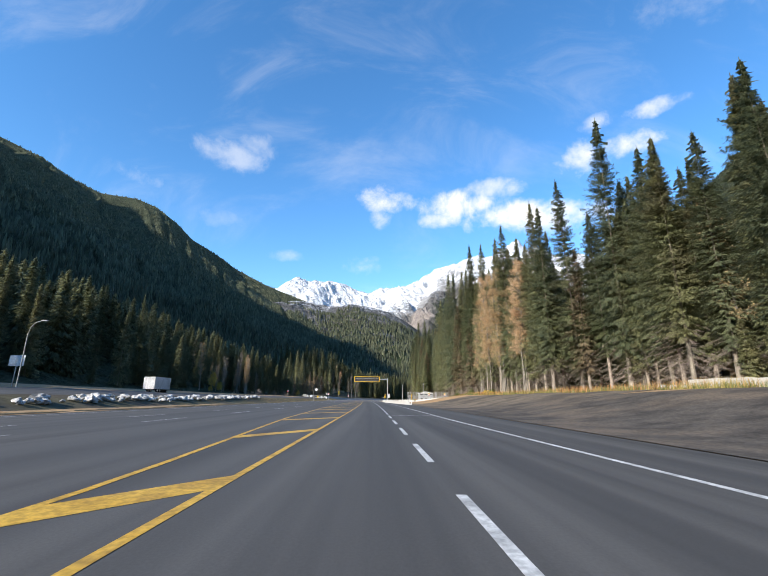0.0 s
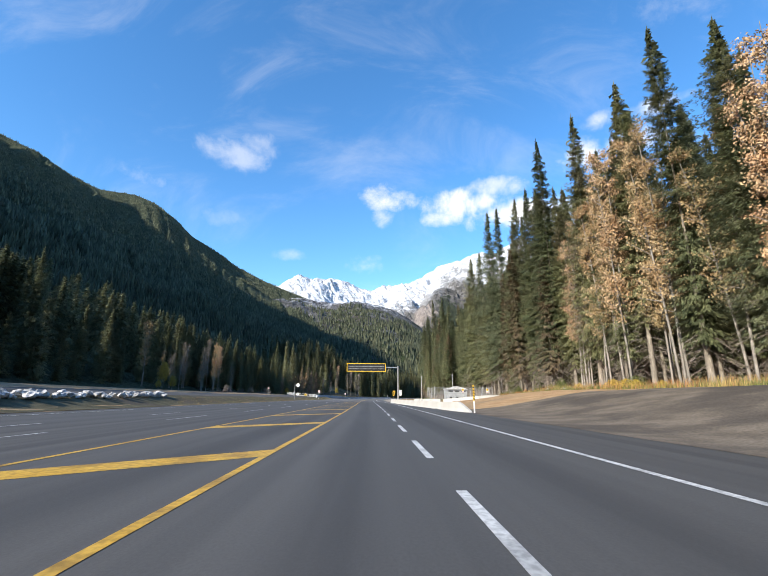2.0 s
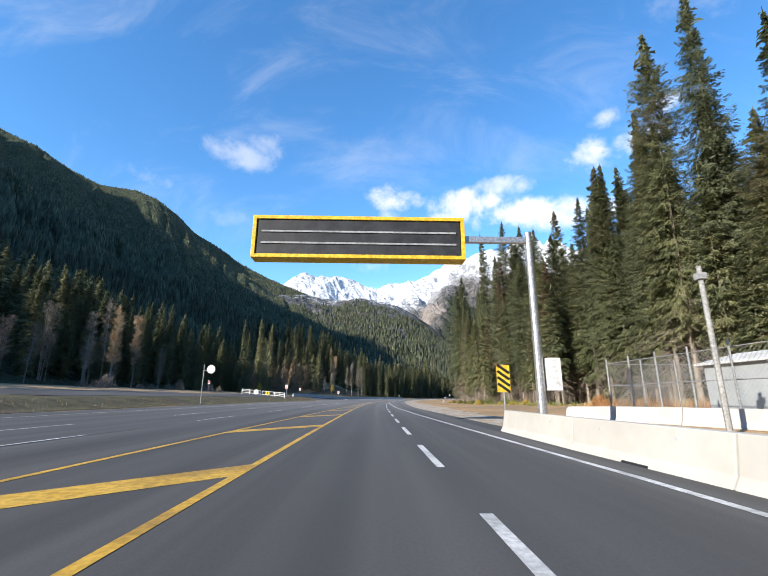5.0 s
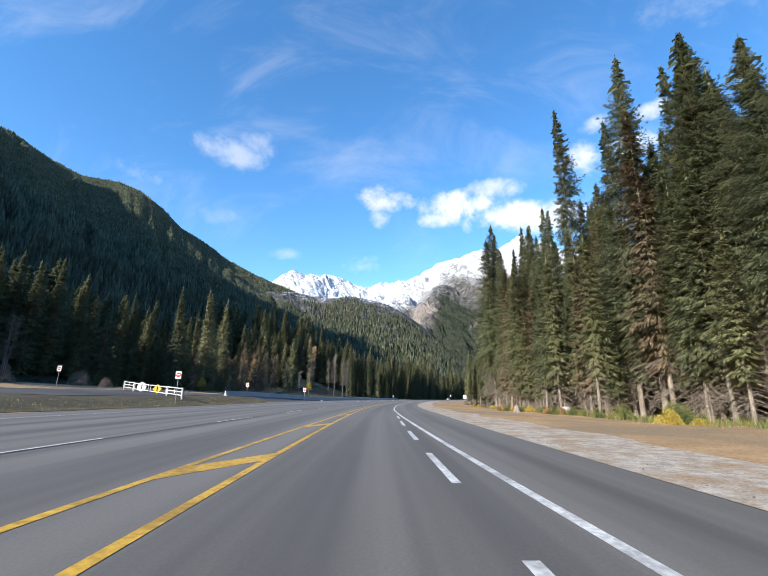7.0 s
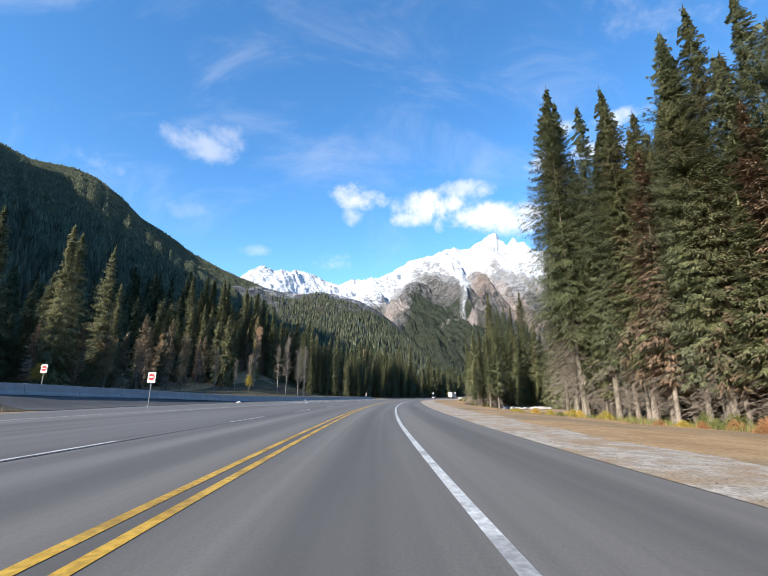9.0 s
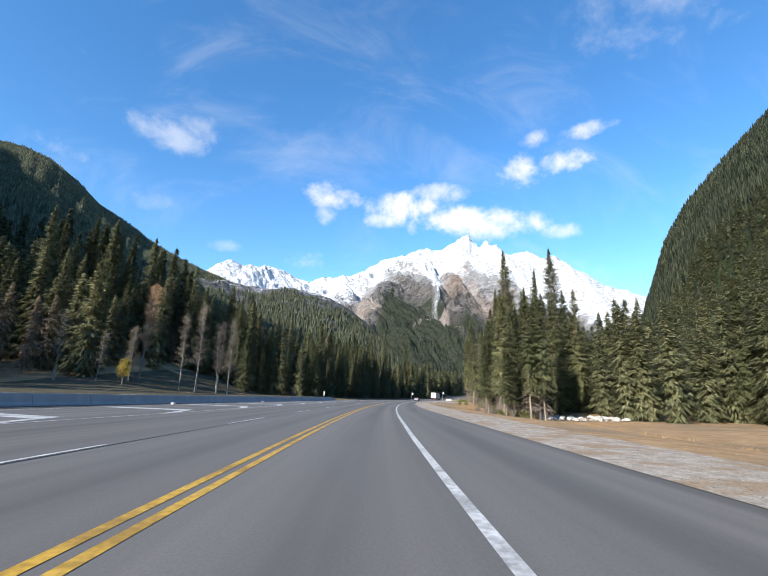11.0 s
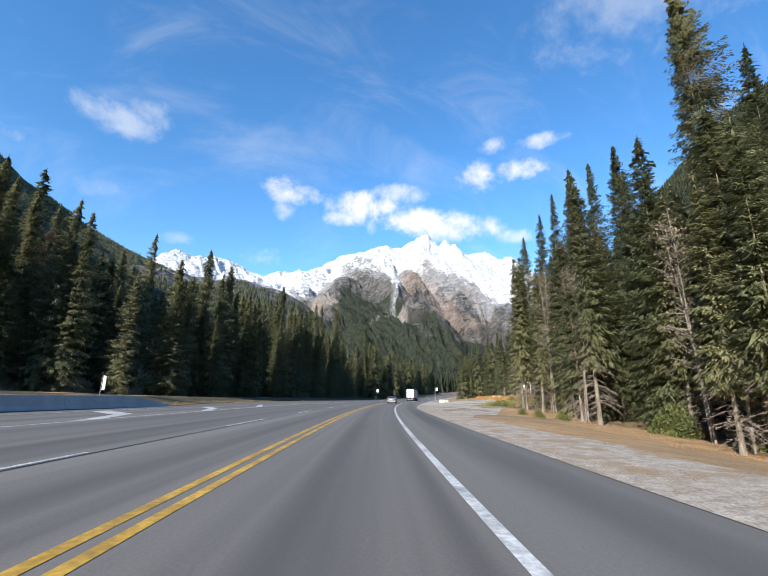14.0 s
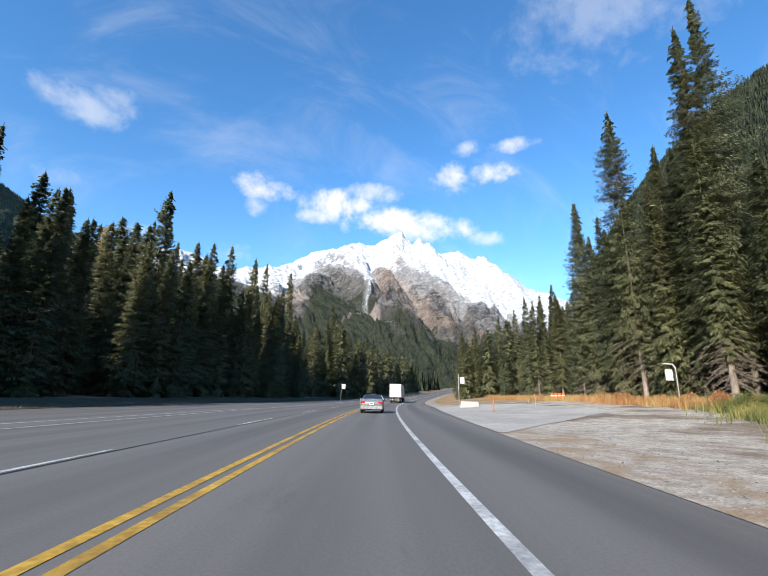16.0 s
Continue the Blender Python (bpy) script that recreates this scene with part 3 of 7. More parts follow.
def land_z(s, u):
    s, u = np.asarray(s, float), np.asarray(u, float)
    re, le = lerp(RIGHT_EDGE, s), lerp(LEFT_EDGE, s)
    rb, lb = lerp(RIGHT_BANK, s), lerp(LEFT_BANK, s)
    right = np.clip((u - re - 1.5) / np.maximum(26 - re, 8), 0, 1)
    right = right * right * (3 - 2 * right) * rb + np.clip((u - 26) / 60, 0, 1) * 2.0 * (1 - 0.9 * np.clip((s - 330) / 60, 0, 1) * np.clip((470 - s) / 40, 0, 1))
    over = -(u - le)
    left = np.clip((over - 1.0) / 6.0, 0, 1)
    left = left * left * (3 - 2 * left) * lb + np.clip((over - 6) / 28, 0, 1) * np.interp(s, (0, 250, 330, 430), (2.2, 1.6, 1.0, 0.3)) + np.clip((over - 30) / 40, 0, 1) * 1.6
    left = left + 0.32 * np.clip(over - 26, 0, 90) * np.clip((s - 385) / 45, 0, 1) * np.clip((570 - s) / 70, 0, 1)
    z = np.where(u > re, right - 0.03, np.where(u < le, left - 0.03, -0.12))
    bumps = (fbm(s * 0.11, u * 0.11, 4, 3) - 0.5) * 0.5 * np.clip(np.maximum(u - re - 3, le - u - 4) / 8, 0, 1)
    return z + bumps + road_z(s)


def strip(name, s0, s1, ds, u_of, mat, lift, kind="structure", label="", category="", parent=None, base=None):
    """A ribbon along the road between offsets that may change with s."""
    ss = np.arange(s0, s1 + ds * 0.5, ds)
    verts, faces = [], []
    for s in ss:
        us = u_of(s)
        for u in us:
            p = at(s, u)
            verts.append((p.x, p.y, p.z + (lift if base is None else base(s, u) + lift)))
    n = len(us)
    for i in range(len(ss) - 1):
        for j in range(n - 1):
            a = i * n + j
            faces.append((a, a + 1, a + n + 1, a + n))
    me = mesh_of(name, verts, faces, mat, True)
    if name == "road":
        uv = me.uv_layers.new(name="lane")
        us = np.array([(u, s) for s in ss for u in u_of(s)])
        loops = np.empty(len(me.loops), np.int32)
        me.loops.foreach_get("vertex_index", loops)
        uv.data.foreach_set("uv", us[loops].ravel())
    ob = new(name, me)
    if parent is not None:
        ob.parent = parent
        return tagged(ob, label)
    return tagged(ob, label, category, "", kind)


def flush(s, u):
    """Height of the land over the road level; at the asphalt's own edge not below it."""
    z = float(land_z(s, u) - road_z(s))
    inside = u < float(lerp(RIGHT_EDGE, s)) + 0.9 and u > float(lerp(LEFT_EDGE, s)) - 0.9
    return max(z, -0.03) if inside else z


# ---- large structure ----
def build_ground():
    ss = np.concatenate([np.arange(-200, 620, 2.5), np.arange(620, 1481, 12)])
    us = np.concatenate([np.arange(-170, -60, 8), np.arange(-60, -28, 2), np.arange(-28, 44, 0.8), np.arange(44, 80, 3), np.arange(80, 181, 9)])
    S, U = np.meshgrid(ss, us, indexing="ij")
    X, Y = grid_at(S, U)
    Z = land_z(S, U) - np.clip((np.abs(U) - 120) / 40, 0, 1) * 9 * (1 - 0.9 * np.clip((S - 360) / 40, 0, 1) * np.clip((600 - S) / 40, 0, 1) * (U < 0))
    n = len(us)
    verts = np.stack([X, Y, Z], -1).reshape(-1, 3)
    i, j = np.meshgrid(np.arange(len(ss) - 1), np.arange(n - 1), indexing="ij")
    a = (i * n + j).ravel()
    tris = np.concatenate([np.stack([a, a + 1, a + n + 1], 1), np.stack([a, a + n + 1, a + n], 1)])
    me = mesh_np("ground", verts, tris[:, ::-1], M["earth"])
    smooth_mesh(me)
    tagged(new("ground", me), "brown roadside earth with dry grass and gravel beside a highway", "ground", kind="structure")


def build_road():
    tagged(strip("road", -200, 1400, 4, lambda s: np.linspace(lerp(LEFT_EDGE, s), lerp(RIGHT_EDGE, s), 9), M["asphalt"], 0.0),
           "dark grey asphalt highway curving right through a mountain valley", "road")
    # gravel shoulder on the right and the paved pull-outs
    ragged = lambda s: 1.5 * float(value_noise(np.array(s * 0.37), np.array(0.5), 6)) + 0.5 * float(value_noise(np.array(s * 1.3), np.array(2.5), 7)) - 0.7
    strip("shoulder", 100, 800, 0.7, lambda s: np.linspace(lerp(RIGHT_EDGE, s) - 0.1, lerp(RIGHT_EDGE, s) + ragged(s) + lerp(((100, 1.0), (170, 2.4), (200, 3.8), (260, 2.4), (320, 3.0), (400, 3.4), (440, 2.8), (470, 2.0), (800, 1.8)), s), 4), M["shoulder_gravel"], 0.012,
          label="pale gravel shoulder along the asphalt edge", category="shoulder", base=lambda s, u: flush(s, u) + 0.03)
    strip("dirt_lot", 40, 104, 2, lambda s: np.linspace(lerp(RIGHT_EDGE, s) - 0.1, lerp(((40, 27.5), (70, 27), (96, 26), (104, 24)), s), 26), M["dirt_brown"], 0.02,
          label="bare brown dirt with loose stones beside the pull-out", category="dirt ground", base=lambda s, u: flush(s, u) + 0.02)
    strip("pullout", -200, 66, 2, lambda s: np.linspace(lerp(RIGHT_EDGE, s) - 0.1, lerp(((-200, 27), (30, 26), (48, 20), (58, 14), (66, 9.5)), s), 14), M["pullout_brown"], 0.03,
          label="worn brown-grey gravelled pull-out beside the highway", category="pull-out", base=lambda s, u: flush(s, u) + 0.03)
    strip("pullout", 436, 540, 2, lambda s: np.linspace(lerp(RIGHT_EDGE, s) - 0.1, lerp(((436, 5.5), (446, 11), (466, 16), (486, 24), (520, 24), (535, 16), (540, 7)), s), 34), M["gravel"], 0.02,
          label="pale gravel pull-out with tyre tracks", category="pull-out", base=lambda s, u: flush(s, u) + 0.02)
    strip("pullout_pavement", 478, 532, 2, lambda s: np.linspace(lerp(RIGHT_EDGE, s) - 0.1, lerp(((478, 5.2), (484, 9), (496, 19), (520, 18), (532, 7)), s), 28), M["pavement_pale"], 0.03,
          label="light grey worn paved entrance of a pull-out", category="pavement", base=lambda s, u: flush(s, u) + 0.03)
    strip("apron", 292, 440, 4, lambda s: np.linspace(lerp(LEFT_EDGE, s) + 0.1, lerp(((286, -34.0), (310, -32.0), (340, -29.0), (375, -26.5), (410, -23.6), (440, -21.6)), s), 7), M["asphalt_old"], 0.03,
          label="worn grey paved apron before a concrete barrier", category="pavement", base=lambda s, u: flush(s, u) + 0.03)
    for s0, s1, wide in ((-200, 298, 9.5), (448, 640, 7.0)):
        strip("median", s0, s1, 2, lambda s: np.linspace(lerp(LEFT_EDGE, s) - wide, lerp(LEFT_EDGE, s) - 0.5 - ragged(s), 9), M["turf_dull"], 0.02,
              label="dull olive turf and brown soil on the bank across the highway", category="bank", base=lambda s, u: flush(s, u) + 0.02)
    strip("bank", 318, 452, 3, lambda s: np.linspace(lerp(LEFT_EDGE, s) - 44, lerp(((318, -33.5), (340, -31.0), (375, -28.4), (410, -25.4), (440, -23.4), (452, -24.5)), s), 20), M["turf_dull"], 0.02,
          label="dull forest floor and turf rising behind the barrier", category="bank", base=lambda s, u: flush(s, u) + 0.02)
    # side road climbing on the left
    strip("side_road", -200, 300, 5, lambda s: np.linspace(lerp(LEFT_EDGE, s) - 24, lerp(LEFT_EDGE, s) - 9, 6), M["asphalt_old"], 0.04,
          label="pale grey side road running parallel behind rocks", category="road", base=lambda s, u: flush(s, u) + 0.03)


WHITE_R = ((-200, 5.9), (0, 5.9), (30, 5.2), (120, 4.8), (150, 4.6), (175, 3.4), (195, 2.6), (225, 1.9), (250, 1.2), (280, 1.0), (310, 1.1), (340, 1.35), (460, 1.3), (1400, 1.3))
YEL_R = ((-200, -2.45), (0, -2.45), (150, -2.25), (260, -2.3), (1400, -2.25))
YEL_L = ((-200, -3.4), (-60, -3.6), (8, -4.35), (16, -4.95), (30, -6.0), (60, -7.0), (125, -6.7), (160, -5.3), (195, -3.95), (230, -3.05), (255, -2.72), (300, -2.62), (1400, -2.57))
LANE_L = ((-200, -14.0), (20, -13.2), (60, -12.0), (140, -10.0), (205, -8.5), (270, -7.3), (340, -6.7), (420, -6.2), (510, -5.8), (1400, -5.8))
SOLID_L = ((-200, -26), (30, -25), (140, -22), (215, -19.5), (285, -18.0), (350, -13.6), (410, -13.2), (455, -13.2), (490, -11.8), (510, -11.0), (700, -9.4), (1400, -9.4))


GORE_L = ((300, -25.5), (340, -25.0), (400, -21.8), (437, -18.6), (460, -16.0), (500, -12.0))


def line(name, table, s0, s1, w, mat, label, ds=3.0, lift=0.006):
    return strip(name, s0, s1, ds, lambda s: (lerp(table, s) - w / 2, lerp(table, s) + w / 2), mat, lift, label=label, category="road marking")


def dashes(table, s0, s1, cycle, length, w, label, group):
    s = s0
    while s < s1:
        ob = line("lane_dash", table, s, s + length, w, M["paint_white"], label, ds=length / 3)
        tagged(ob, group=group)
        s += cycle


def build_markings():
    line("edge_line", WHITE_R, -200, 1400, 0.17, M["paint_white"], "solid white edge line worn on asphalt")
    line("centre_line", YEL_R, -200, 1400, 0.16, M["paint_yellow"], "solid yellow centre line on asphalt")
    line("centre_line", YEL_L, -200, 1400, 0.16, M["paint_yellow"], "second solid yellow line beside the centre line")
    line("edge_line", SOLID_L, -200, 1400, 0.14, M["paint_white"], "solid white line along the far lanes", lift=0.006)
    strip("tar_seam", 150, 700, 4, lambda s: (lerp(LANE_L, s) + 0.14, lerp(LANE_L, s) + 0.22), M["tar"], 0.005, label="thin dark tar seam between the far lanes", category="road seam")
    dashes(((-200, 1.25), (120, 1.35), (1400, 1.4)), -46.8, 236, 7.1, 3.8, 0.16, "short white dash between the lanes", "lane dashes of the near carriageway")
    dashes(LANE_L, -46, 700, 14.2, 5.6, 0.13, "white dash between the far lanes", "lane dashes of the far carriageway")
    dashes(tuple((a, b - 4.2) for a, b in LANE_L), -40, 190, 14.2, 5.0, 0.13, "thin white dash at the outer far lane", "outer dashes of the far carriageway")
    # hatching between the diverging yellow lines
    s = 20.3 - 12.0 * 8
    while s < 238:
        a, b = lerp(YEL_R, s), lerp(YEL_L, s - 4.6)
        if a - b > 0.5:
            run = 4.6 if a - b > 2 else 3.2
            b = lerp(YEL_L, s - run)
            pts = [at(s, a - 0.05), at(s - 1.3, a - 0.05), at(s - run - 0.3, b + 0.05), at(s - run + 1.0, b + 0.05)]
            me = mesh_of("hatch_bar", [(p.x, p.y, 0.005) for p in pts], [(0, 1, 2, 3)], M["paint_yellow"])
            tagged(new("hatch_bar", me), "slanting yellow hatch bar on asphalt", "road marking", "yellow hatching", "structure")
        s += 12.0
    # chevrons in the wedge where the far lanes join
    line("edge_line", GORE_L, 300, 500, 0.14, M["paint_white"], "thin white line along the outer side of the painted wedge", lift=0.006)
    s = 339.0
    while s < 475:
        u = float(lerp(SOLID_L, s)) - 1.9
        out = float(lerp(GORE_L, s + 3.6))
        for p, q, w in (((s, u), (s + 3.6, out), 0.85), ((s, u), (s - 5.6, float(lerp(SOLID_L, s - 5.6)) - 0.1), 1.1)):
            if u - out < 0.5:
                continue
            pts2 = [(p[0] - w, p[1]), (p[0] + w, p[1]), (q[0] + w, q[1]), (q[0] - w, q[1])]
            me = mesh_of("chevron_bar", [tuple(at(a, b, 0.006 if q[0] > p[0] else 0.008)) for a, b in pts2], [(0, 1, 2, 3)], M["paint_white"])
            tagged(new("chevron_bar", me), "white chevron bar painted where the far lanes join", "road marking", "white chevrons", "structure")
        s += 13.0
    # arrow on the near lane, pointing to the left
    arrow = [((36.45, 1.62), (36.75, 3.15), 0.17), ((36.5, 1.66), (35.75, 2.75), 0.17), ((36.05, 2.85), (35.7, 5.15), 0.15)]
    for i, (a, b, w) in enumerate(arrow):
        d = Vector((b[0] - a[0], b[1] - a[1])).normalized()
        n = Vector((-d.y, d.x)) * w
        pts2 = [(a[0] + n.x, a[1] + n.y), (a[0] - n.x, a[1] - n.y), (b[0] - n.x, b[1] - n.y), (b[0] + n.x, b[1] + n.y)]
        me = mesh_of("lane_arrow", [tuple(at(s, u, 0.006 + 0.002 * i)) for s, u in pts2], [(0, 1, 2, 3)], M["paint_worn"])
        tagged(new("lane_arrow", me), "faded white lane arrow bar on asphalt", "road marking", "lane arrow", "structure")


CENTRE = (5.0, 300.0)


def mountain(name, label, sky_line, foot, ridge_r, power, rough, mat, n_az=260, n_r=110, seed=1, valley=2.0, gully=0.0, jag=0.0, spur=0.15, drop=0.1, rib=0.9, soft_az=3.0):
    """Land rising from a foot to a ridge whose height is given as degrees of elevation by azimuth."""
    az0, az1 = sky_line[0][0], sky_line[-1][0]
    A, T = np.meshgrid(np.linspace(az0, az1, n_az), np.linspace(0, 1.22, n_r), indexing="ij")
    a = np.radians(A)
    R0, R1 = foot(A), np.interp(A, [k[0] for k in sky_line], [ridge_r(k[0]) for k in sky_line])
    el = np.interp(A, [k[0] for k in sky_line], [k[1] for k in sky_line])
    step = (az1 - az0) / (n_az - 1)
    win = np.hanning(max(3, int(2 * soft_az / step) | 1))
    pad = len(win) // 2
    smooth = np.convolve(np.pad(el[:, 0], pad, mode="edge"), win / win.sum(), "valid")[:, None]
    el = smooth + (el - smooth) * np.clip((T - 0.62) / 0.33, 0, 1) ** 1.6
    top = R1 * np.tan(np.radians(el))
    r = R0 + (R1 - R0) * T
    prof = np.where(T <= 1, np.clip(T, 0, 1) ** power, 1 - (T - 1) * 1.8)
    x, y = CENTRE[0] + r * np.sin(a), CENTRE[1] + r * np.cos(a)
    k = 1.0 / (R1.mean() * spur)
    wx, wy = x + 260 * (fbm(x * k * 0.8, y * k * 0.8, 3, seed + 3) - 0.5) / max(k * 1500, 1), y
    bump = fbm(wx * k, wy * k, 7, seed, True) - 0.55
    crag = fbm(wx * k * 4.5, wy * k * 4.5, 4, seed + 7, True) - 0.55
    ribs = fbm(A * rib + 1.3 * (fbm(A * 0.25, T * 2.5, 3, seed + 9) - 0.5), T * 1.2 + 1.5 * bump, 5, seed + 5, True) - 0.55
    env = np.clip(T * 4, 0, 1) * np.where(T < 0.86, 1, np.clip((1.0 - T) / 0.14, 0.0, 1))
    z = valley + top * prof + env * top * (rough * (bump - drop) + gully * ribs) + jag * top * crag * np.clip(T * 3, 0, 1)
    verts = np.stack([x, y, z], -1).reshape(-1, 3)
    i, j = np.meshgrid(np.arange(n_az - 1), np.arange(n_r - 1), indexing="ij")
    q = (i * n_r + j).ravel()
    tris = np.concatenate([np.stack([q, q + 1, q + n_r + 1], 1), np.stack([q, q + n_r + 1, q + n_r], 1)])
    me = mesh_np(name, verts, tris[:, ::-1], M[mat])
    smooth_mesh(me)
    ob = tagged(new(name, me), label, "mountain", kind="structure")
    return ob, (A, T, x, y, z)


# azimuths -145 to -72 lie unseen; ridge raised there to shade the left slope
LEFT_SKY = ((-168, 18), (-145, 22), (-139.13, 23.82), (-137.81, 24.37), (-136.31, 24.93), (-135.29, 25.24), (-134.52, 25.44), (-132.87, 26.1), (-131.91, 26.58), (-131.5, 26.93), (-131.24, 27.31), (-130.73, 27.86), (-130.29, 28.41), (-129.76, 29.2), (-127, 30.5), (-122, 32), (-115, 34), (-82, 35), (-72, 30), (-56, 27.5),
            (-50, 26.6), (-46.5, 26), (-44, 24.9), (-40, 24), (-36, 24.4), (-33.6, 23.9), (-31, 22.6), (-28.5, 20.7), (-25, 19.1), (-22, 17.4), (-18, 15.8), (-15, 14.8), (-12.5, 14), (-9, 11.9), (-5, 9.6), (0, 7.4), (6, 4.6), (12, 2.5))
MID_SKY = ((-24, 12.5), (-18, 14.0), (-13, 14.0), (-10.5, 13.6), (-8, 13.6), (-5, 13.9), (-2, 13.5), (0.5, 12.8), (3, 11.6), (6, 9.3), (9, 6.5), (12, 3.5), (15, 1.0))
FAR_SKY = ((-34, 12.0), (-25, 14.2), (-17.9, 14.6), (-15.8, 15.1), (-14.7, 16.0), (-13.4, 16.6), (-12.4, 16.7), (-11.4, 16.3), (-10.4, 16.6), (-8.7, 16.3), (-6.0, 16.2), (-4.2, 15.4), (-2.3, 14.9), (-0.6, 15.7),
           (1.9, 15.8), (3.5, 16.1), (5.3, 16.9), (7.9, 18.4), (11.2, 19.1), (12.9, 19.8), (14.2, 20.0), (15.1, 19.6), (16.3, 19.7), (17.3, 20.3), (18.7, 20.9), (19.2, 21.3), (20.1, 21.5), (20.6, 20.6),
           (21.5, 19.6), (22.3, 20.3), (23.5, 19.9), (24.9, 18.9), (26.2, 18.4), (27.9, 18.9), (29.2, 18.1), (30.1, 17.3), (32.1, 17.3), (33.3, 16.3), (35.1, 15.1), (36.5, 13.8), (42, 11.5), (50, 10), (60, 8))
RIGHT_SKY = ((37, 2.0), (40, 10.0), (43, 17.5), (45.4, 21.0), (50, 25.2), (54, 28.0), (58, 29.8), (62, 30.2), (66, 30.8), (75, 31.5), (95, 28), (120, 25), (150, 20), (165, 17))
BACK_SKY = ((100, 14), (120, 16), (150, 12), (180, 9), (210, 13), (240, 17), (260, 18))


# spurs of the far range: azimuth and share of the way up at the head and at the foot, width in degrees, height
SPURS = ((9.8, 0.87, 21.0, 0.22, 5.0, 105), (9.8, 0.87, 5.0, 0.40, 3.2, 65), (17.7, 0.80, 30.6, 0.33, 4.0, 90), (20.0, 0.97, 33.0, 0.42, 3.2, 85), (4.6, 0.85, -3.0, 0.35, 4.0, 80), (-8.0, 0.92, -15.0, 0.4, 4.0, 90),
         (26.5, 0.95, 42.0, 0.45, 3.6, 100), (12.6, 0.95, 14.2, 0.66, 1.4, 50), (18.2, 0.97, 18.6, 0.72, 1.2, 50), (22.6, 0.96, 26.0, 0.64, 1.5, 60), (15.2, 0.80, 16.9, 0.40, 1.1, -75),
         (24.5, 0.80, 28.5, 0.45, 1.2, -60), (7.0, 0.93, 6.4, 0.74, 1.0, -40), (-13.0, 0.95, -20.0, 0.5, 3.0, 80), (29.5, 0.95, 35.0, 0.6, 1.8, 60), (1.9, 0.92, 2.5, 0.6, 2.0, 50))


def far_range():
    """The snowy range at the valley's head, with spurs running down to the right, and what covers it: wood, rusty rock, snow."""
    n_az, n_r = 900, 260
    A, T = np.meshgrid(np.linspace(-34, 60, n_az), np.linspace(0, 1.15, n_r), indexing="ij")
    a, r0, r1 = np.radians(A), 1500.0, 4450.0
    el = np.interp(A, [k[0] for k in FAR_SKY], [k[1] for k in FAR_SKY])
    win = np.hanning(91)
    smooth = np.convolve(np.pad(el[:, 0], 45, mode="edge"), win / win.sum(), "valid")[:, None]
    el = smooth + (el - smooth) * np.clip((T - 0.66) / 0.3, 0, 1) ** 1.5
    top = r1 * np.tan(np.radians(el))
    r = r0 + (r1 - r0) * T
    x, y = CENTRE[0] + r * np.sin(a), CENTRE[1] + r * np.cos(a)
    z = top * np.where(T <= 1, T ** 1.3, 1 - (T - 1) * 2.2)
    wob = 2.2 * (fbm(x * 0.0022, y * 0.0022, 4, 61) - 0.5)
    for az0, t0, az1, t1, w, h in SPURS:
        d = np.abs(A + wob - np.interp(T, (t1, t0), (az1, az0))) / (w * np.interp(T, (t1, t0), (1.3, 0.55)))
        z += h * np.clip(1 - d, 0, 1) ** 1.1 * np.clip((T - t1 + 0.12) / 0.2, 0, 1) * np.clip((t0 + 0.05 - T) / 0.14, 0, 1)
    q = A + 22 * T + 2.0 * wob
    env = np.clip(T * 5, 0, 1) * np.clip((1.0 - T) / 0.12, 0, 1)
    ribs = fbm(q * 0.5, T * 3.0, 6, 63, True) - 0.5
    crag = fbm(x * 0.006, y * 0.006, 6, 65, True) - 0.5
    z += env * (150 * ribs + 95 * crag) + 26 * (fbm(A * 2.1, T * 9, 4, 66, True) - 0.5) * np.clip((T - 0.6) * 3, 0, 1)
    n1, n2 = fbm(A * 0.55, T * 9, 5, 71) - 0.5, fbm(q * 0.9, T * 7, 5, 73) - 0.5
    snow_t = np.interp(A + 0.8 * wob, (-34, -4, 3, 6, 9.8, 12.5, 14.4, 15.2, 16.0, 17.7, 20, 25, 31, 40), (0.50, 0.54, 0.58, 0.64, 0.74, 0.67, 0.60, 0.42, 0.59, 0.64, 0.60, 0.51, 0.42, 0.4))
    wood_t = np.interp(A + 0.8 * wob, (-34, 2, 4.5, 6, 8, 9.5, 11, 13, 15, 16.5, 18, 20, 24, 30, 34, 40), (0.42, 0.38, 0.33, 0.36, 0.50, 0.60, 0.56, 0.48, 0.41, 0.34, 0.30, 0.27, 0.26, 0.25, 0.27, 0.34))
    snow = (T - snow_t) / 0.055 + 2.0 * n1 + 2.6 * n2 - 1.2 * crag
    wood = (wood_t - T) / 0.06 + 4.0 * n2 + 3.0 * n1
    rust = 1.1 - np.abs(A - np.interp(T, (0.28, 0.33, 0.64), (31, 22.8, 17.7))) / 4.2 + 3.0 * n2
    scree = np.maximum(1.3 - np.hypot((A - 5.2) / 2.2, (T - 0.46) / 0.08), 1.0 - np.hypot((A - 13.5) / 4.0, (T - 0.33) / 0.03)) + 2.5 * n2 + 1.5 * n1
    wood = wood - 4.0 * np.clip(scree, 0, 1)
    verts = np.stack([x, y, z], -1).reshape(-1, 3)
    i, j = np.meshgrid(np.arange(n_az - 1), np.arange(n_r - 1), indexing="ij")
    k = (i * n_r + j).ravel()
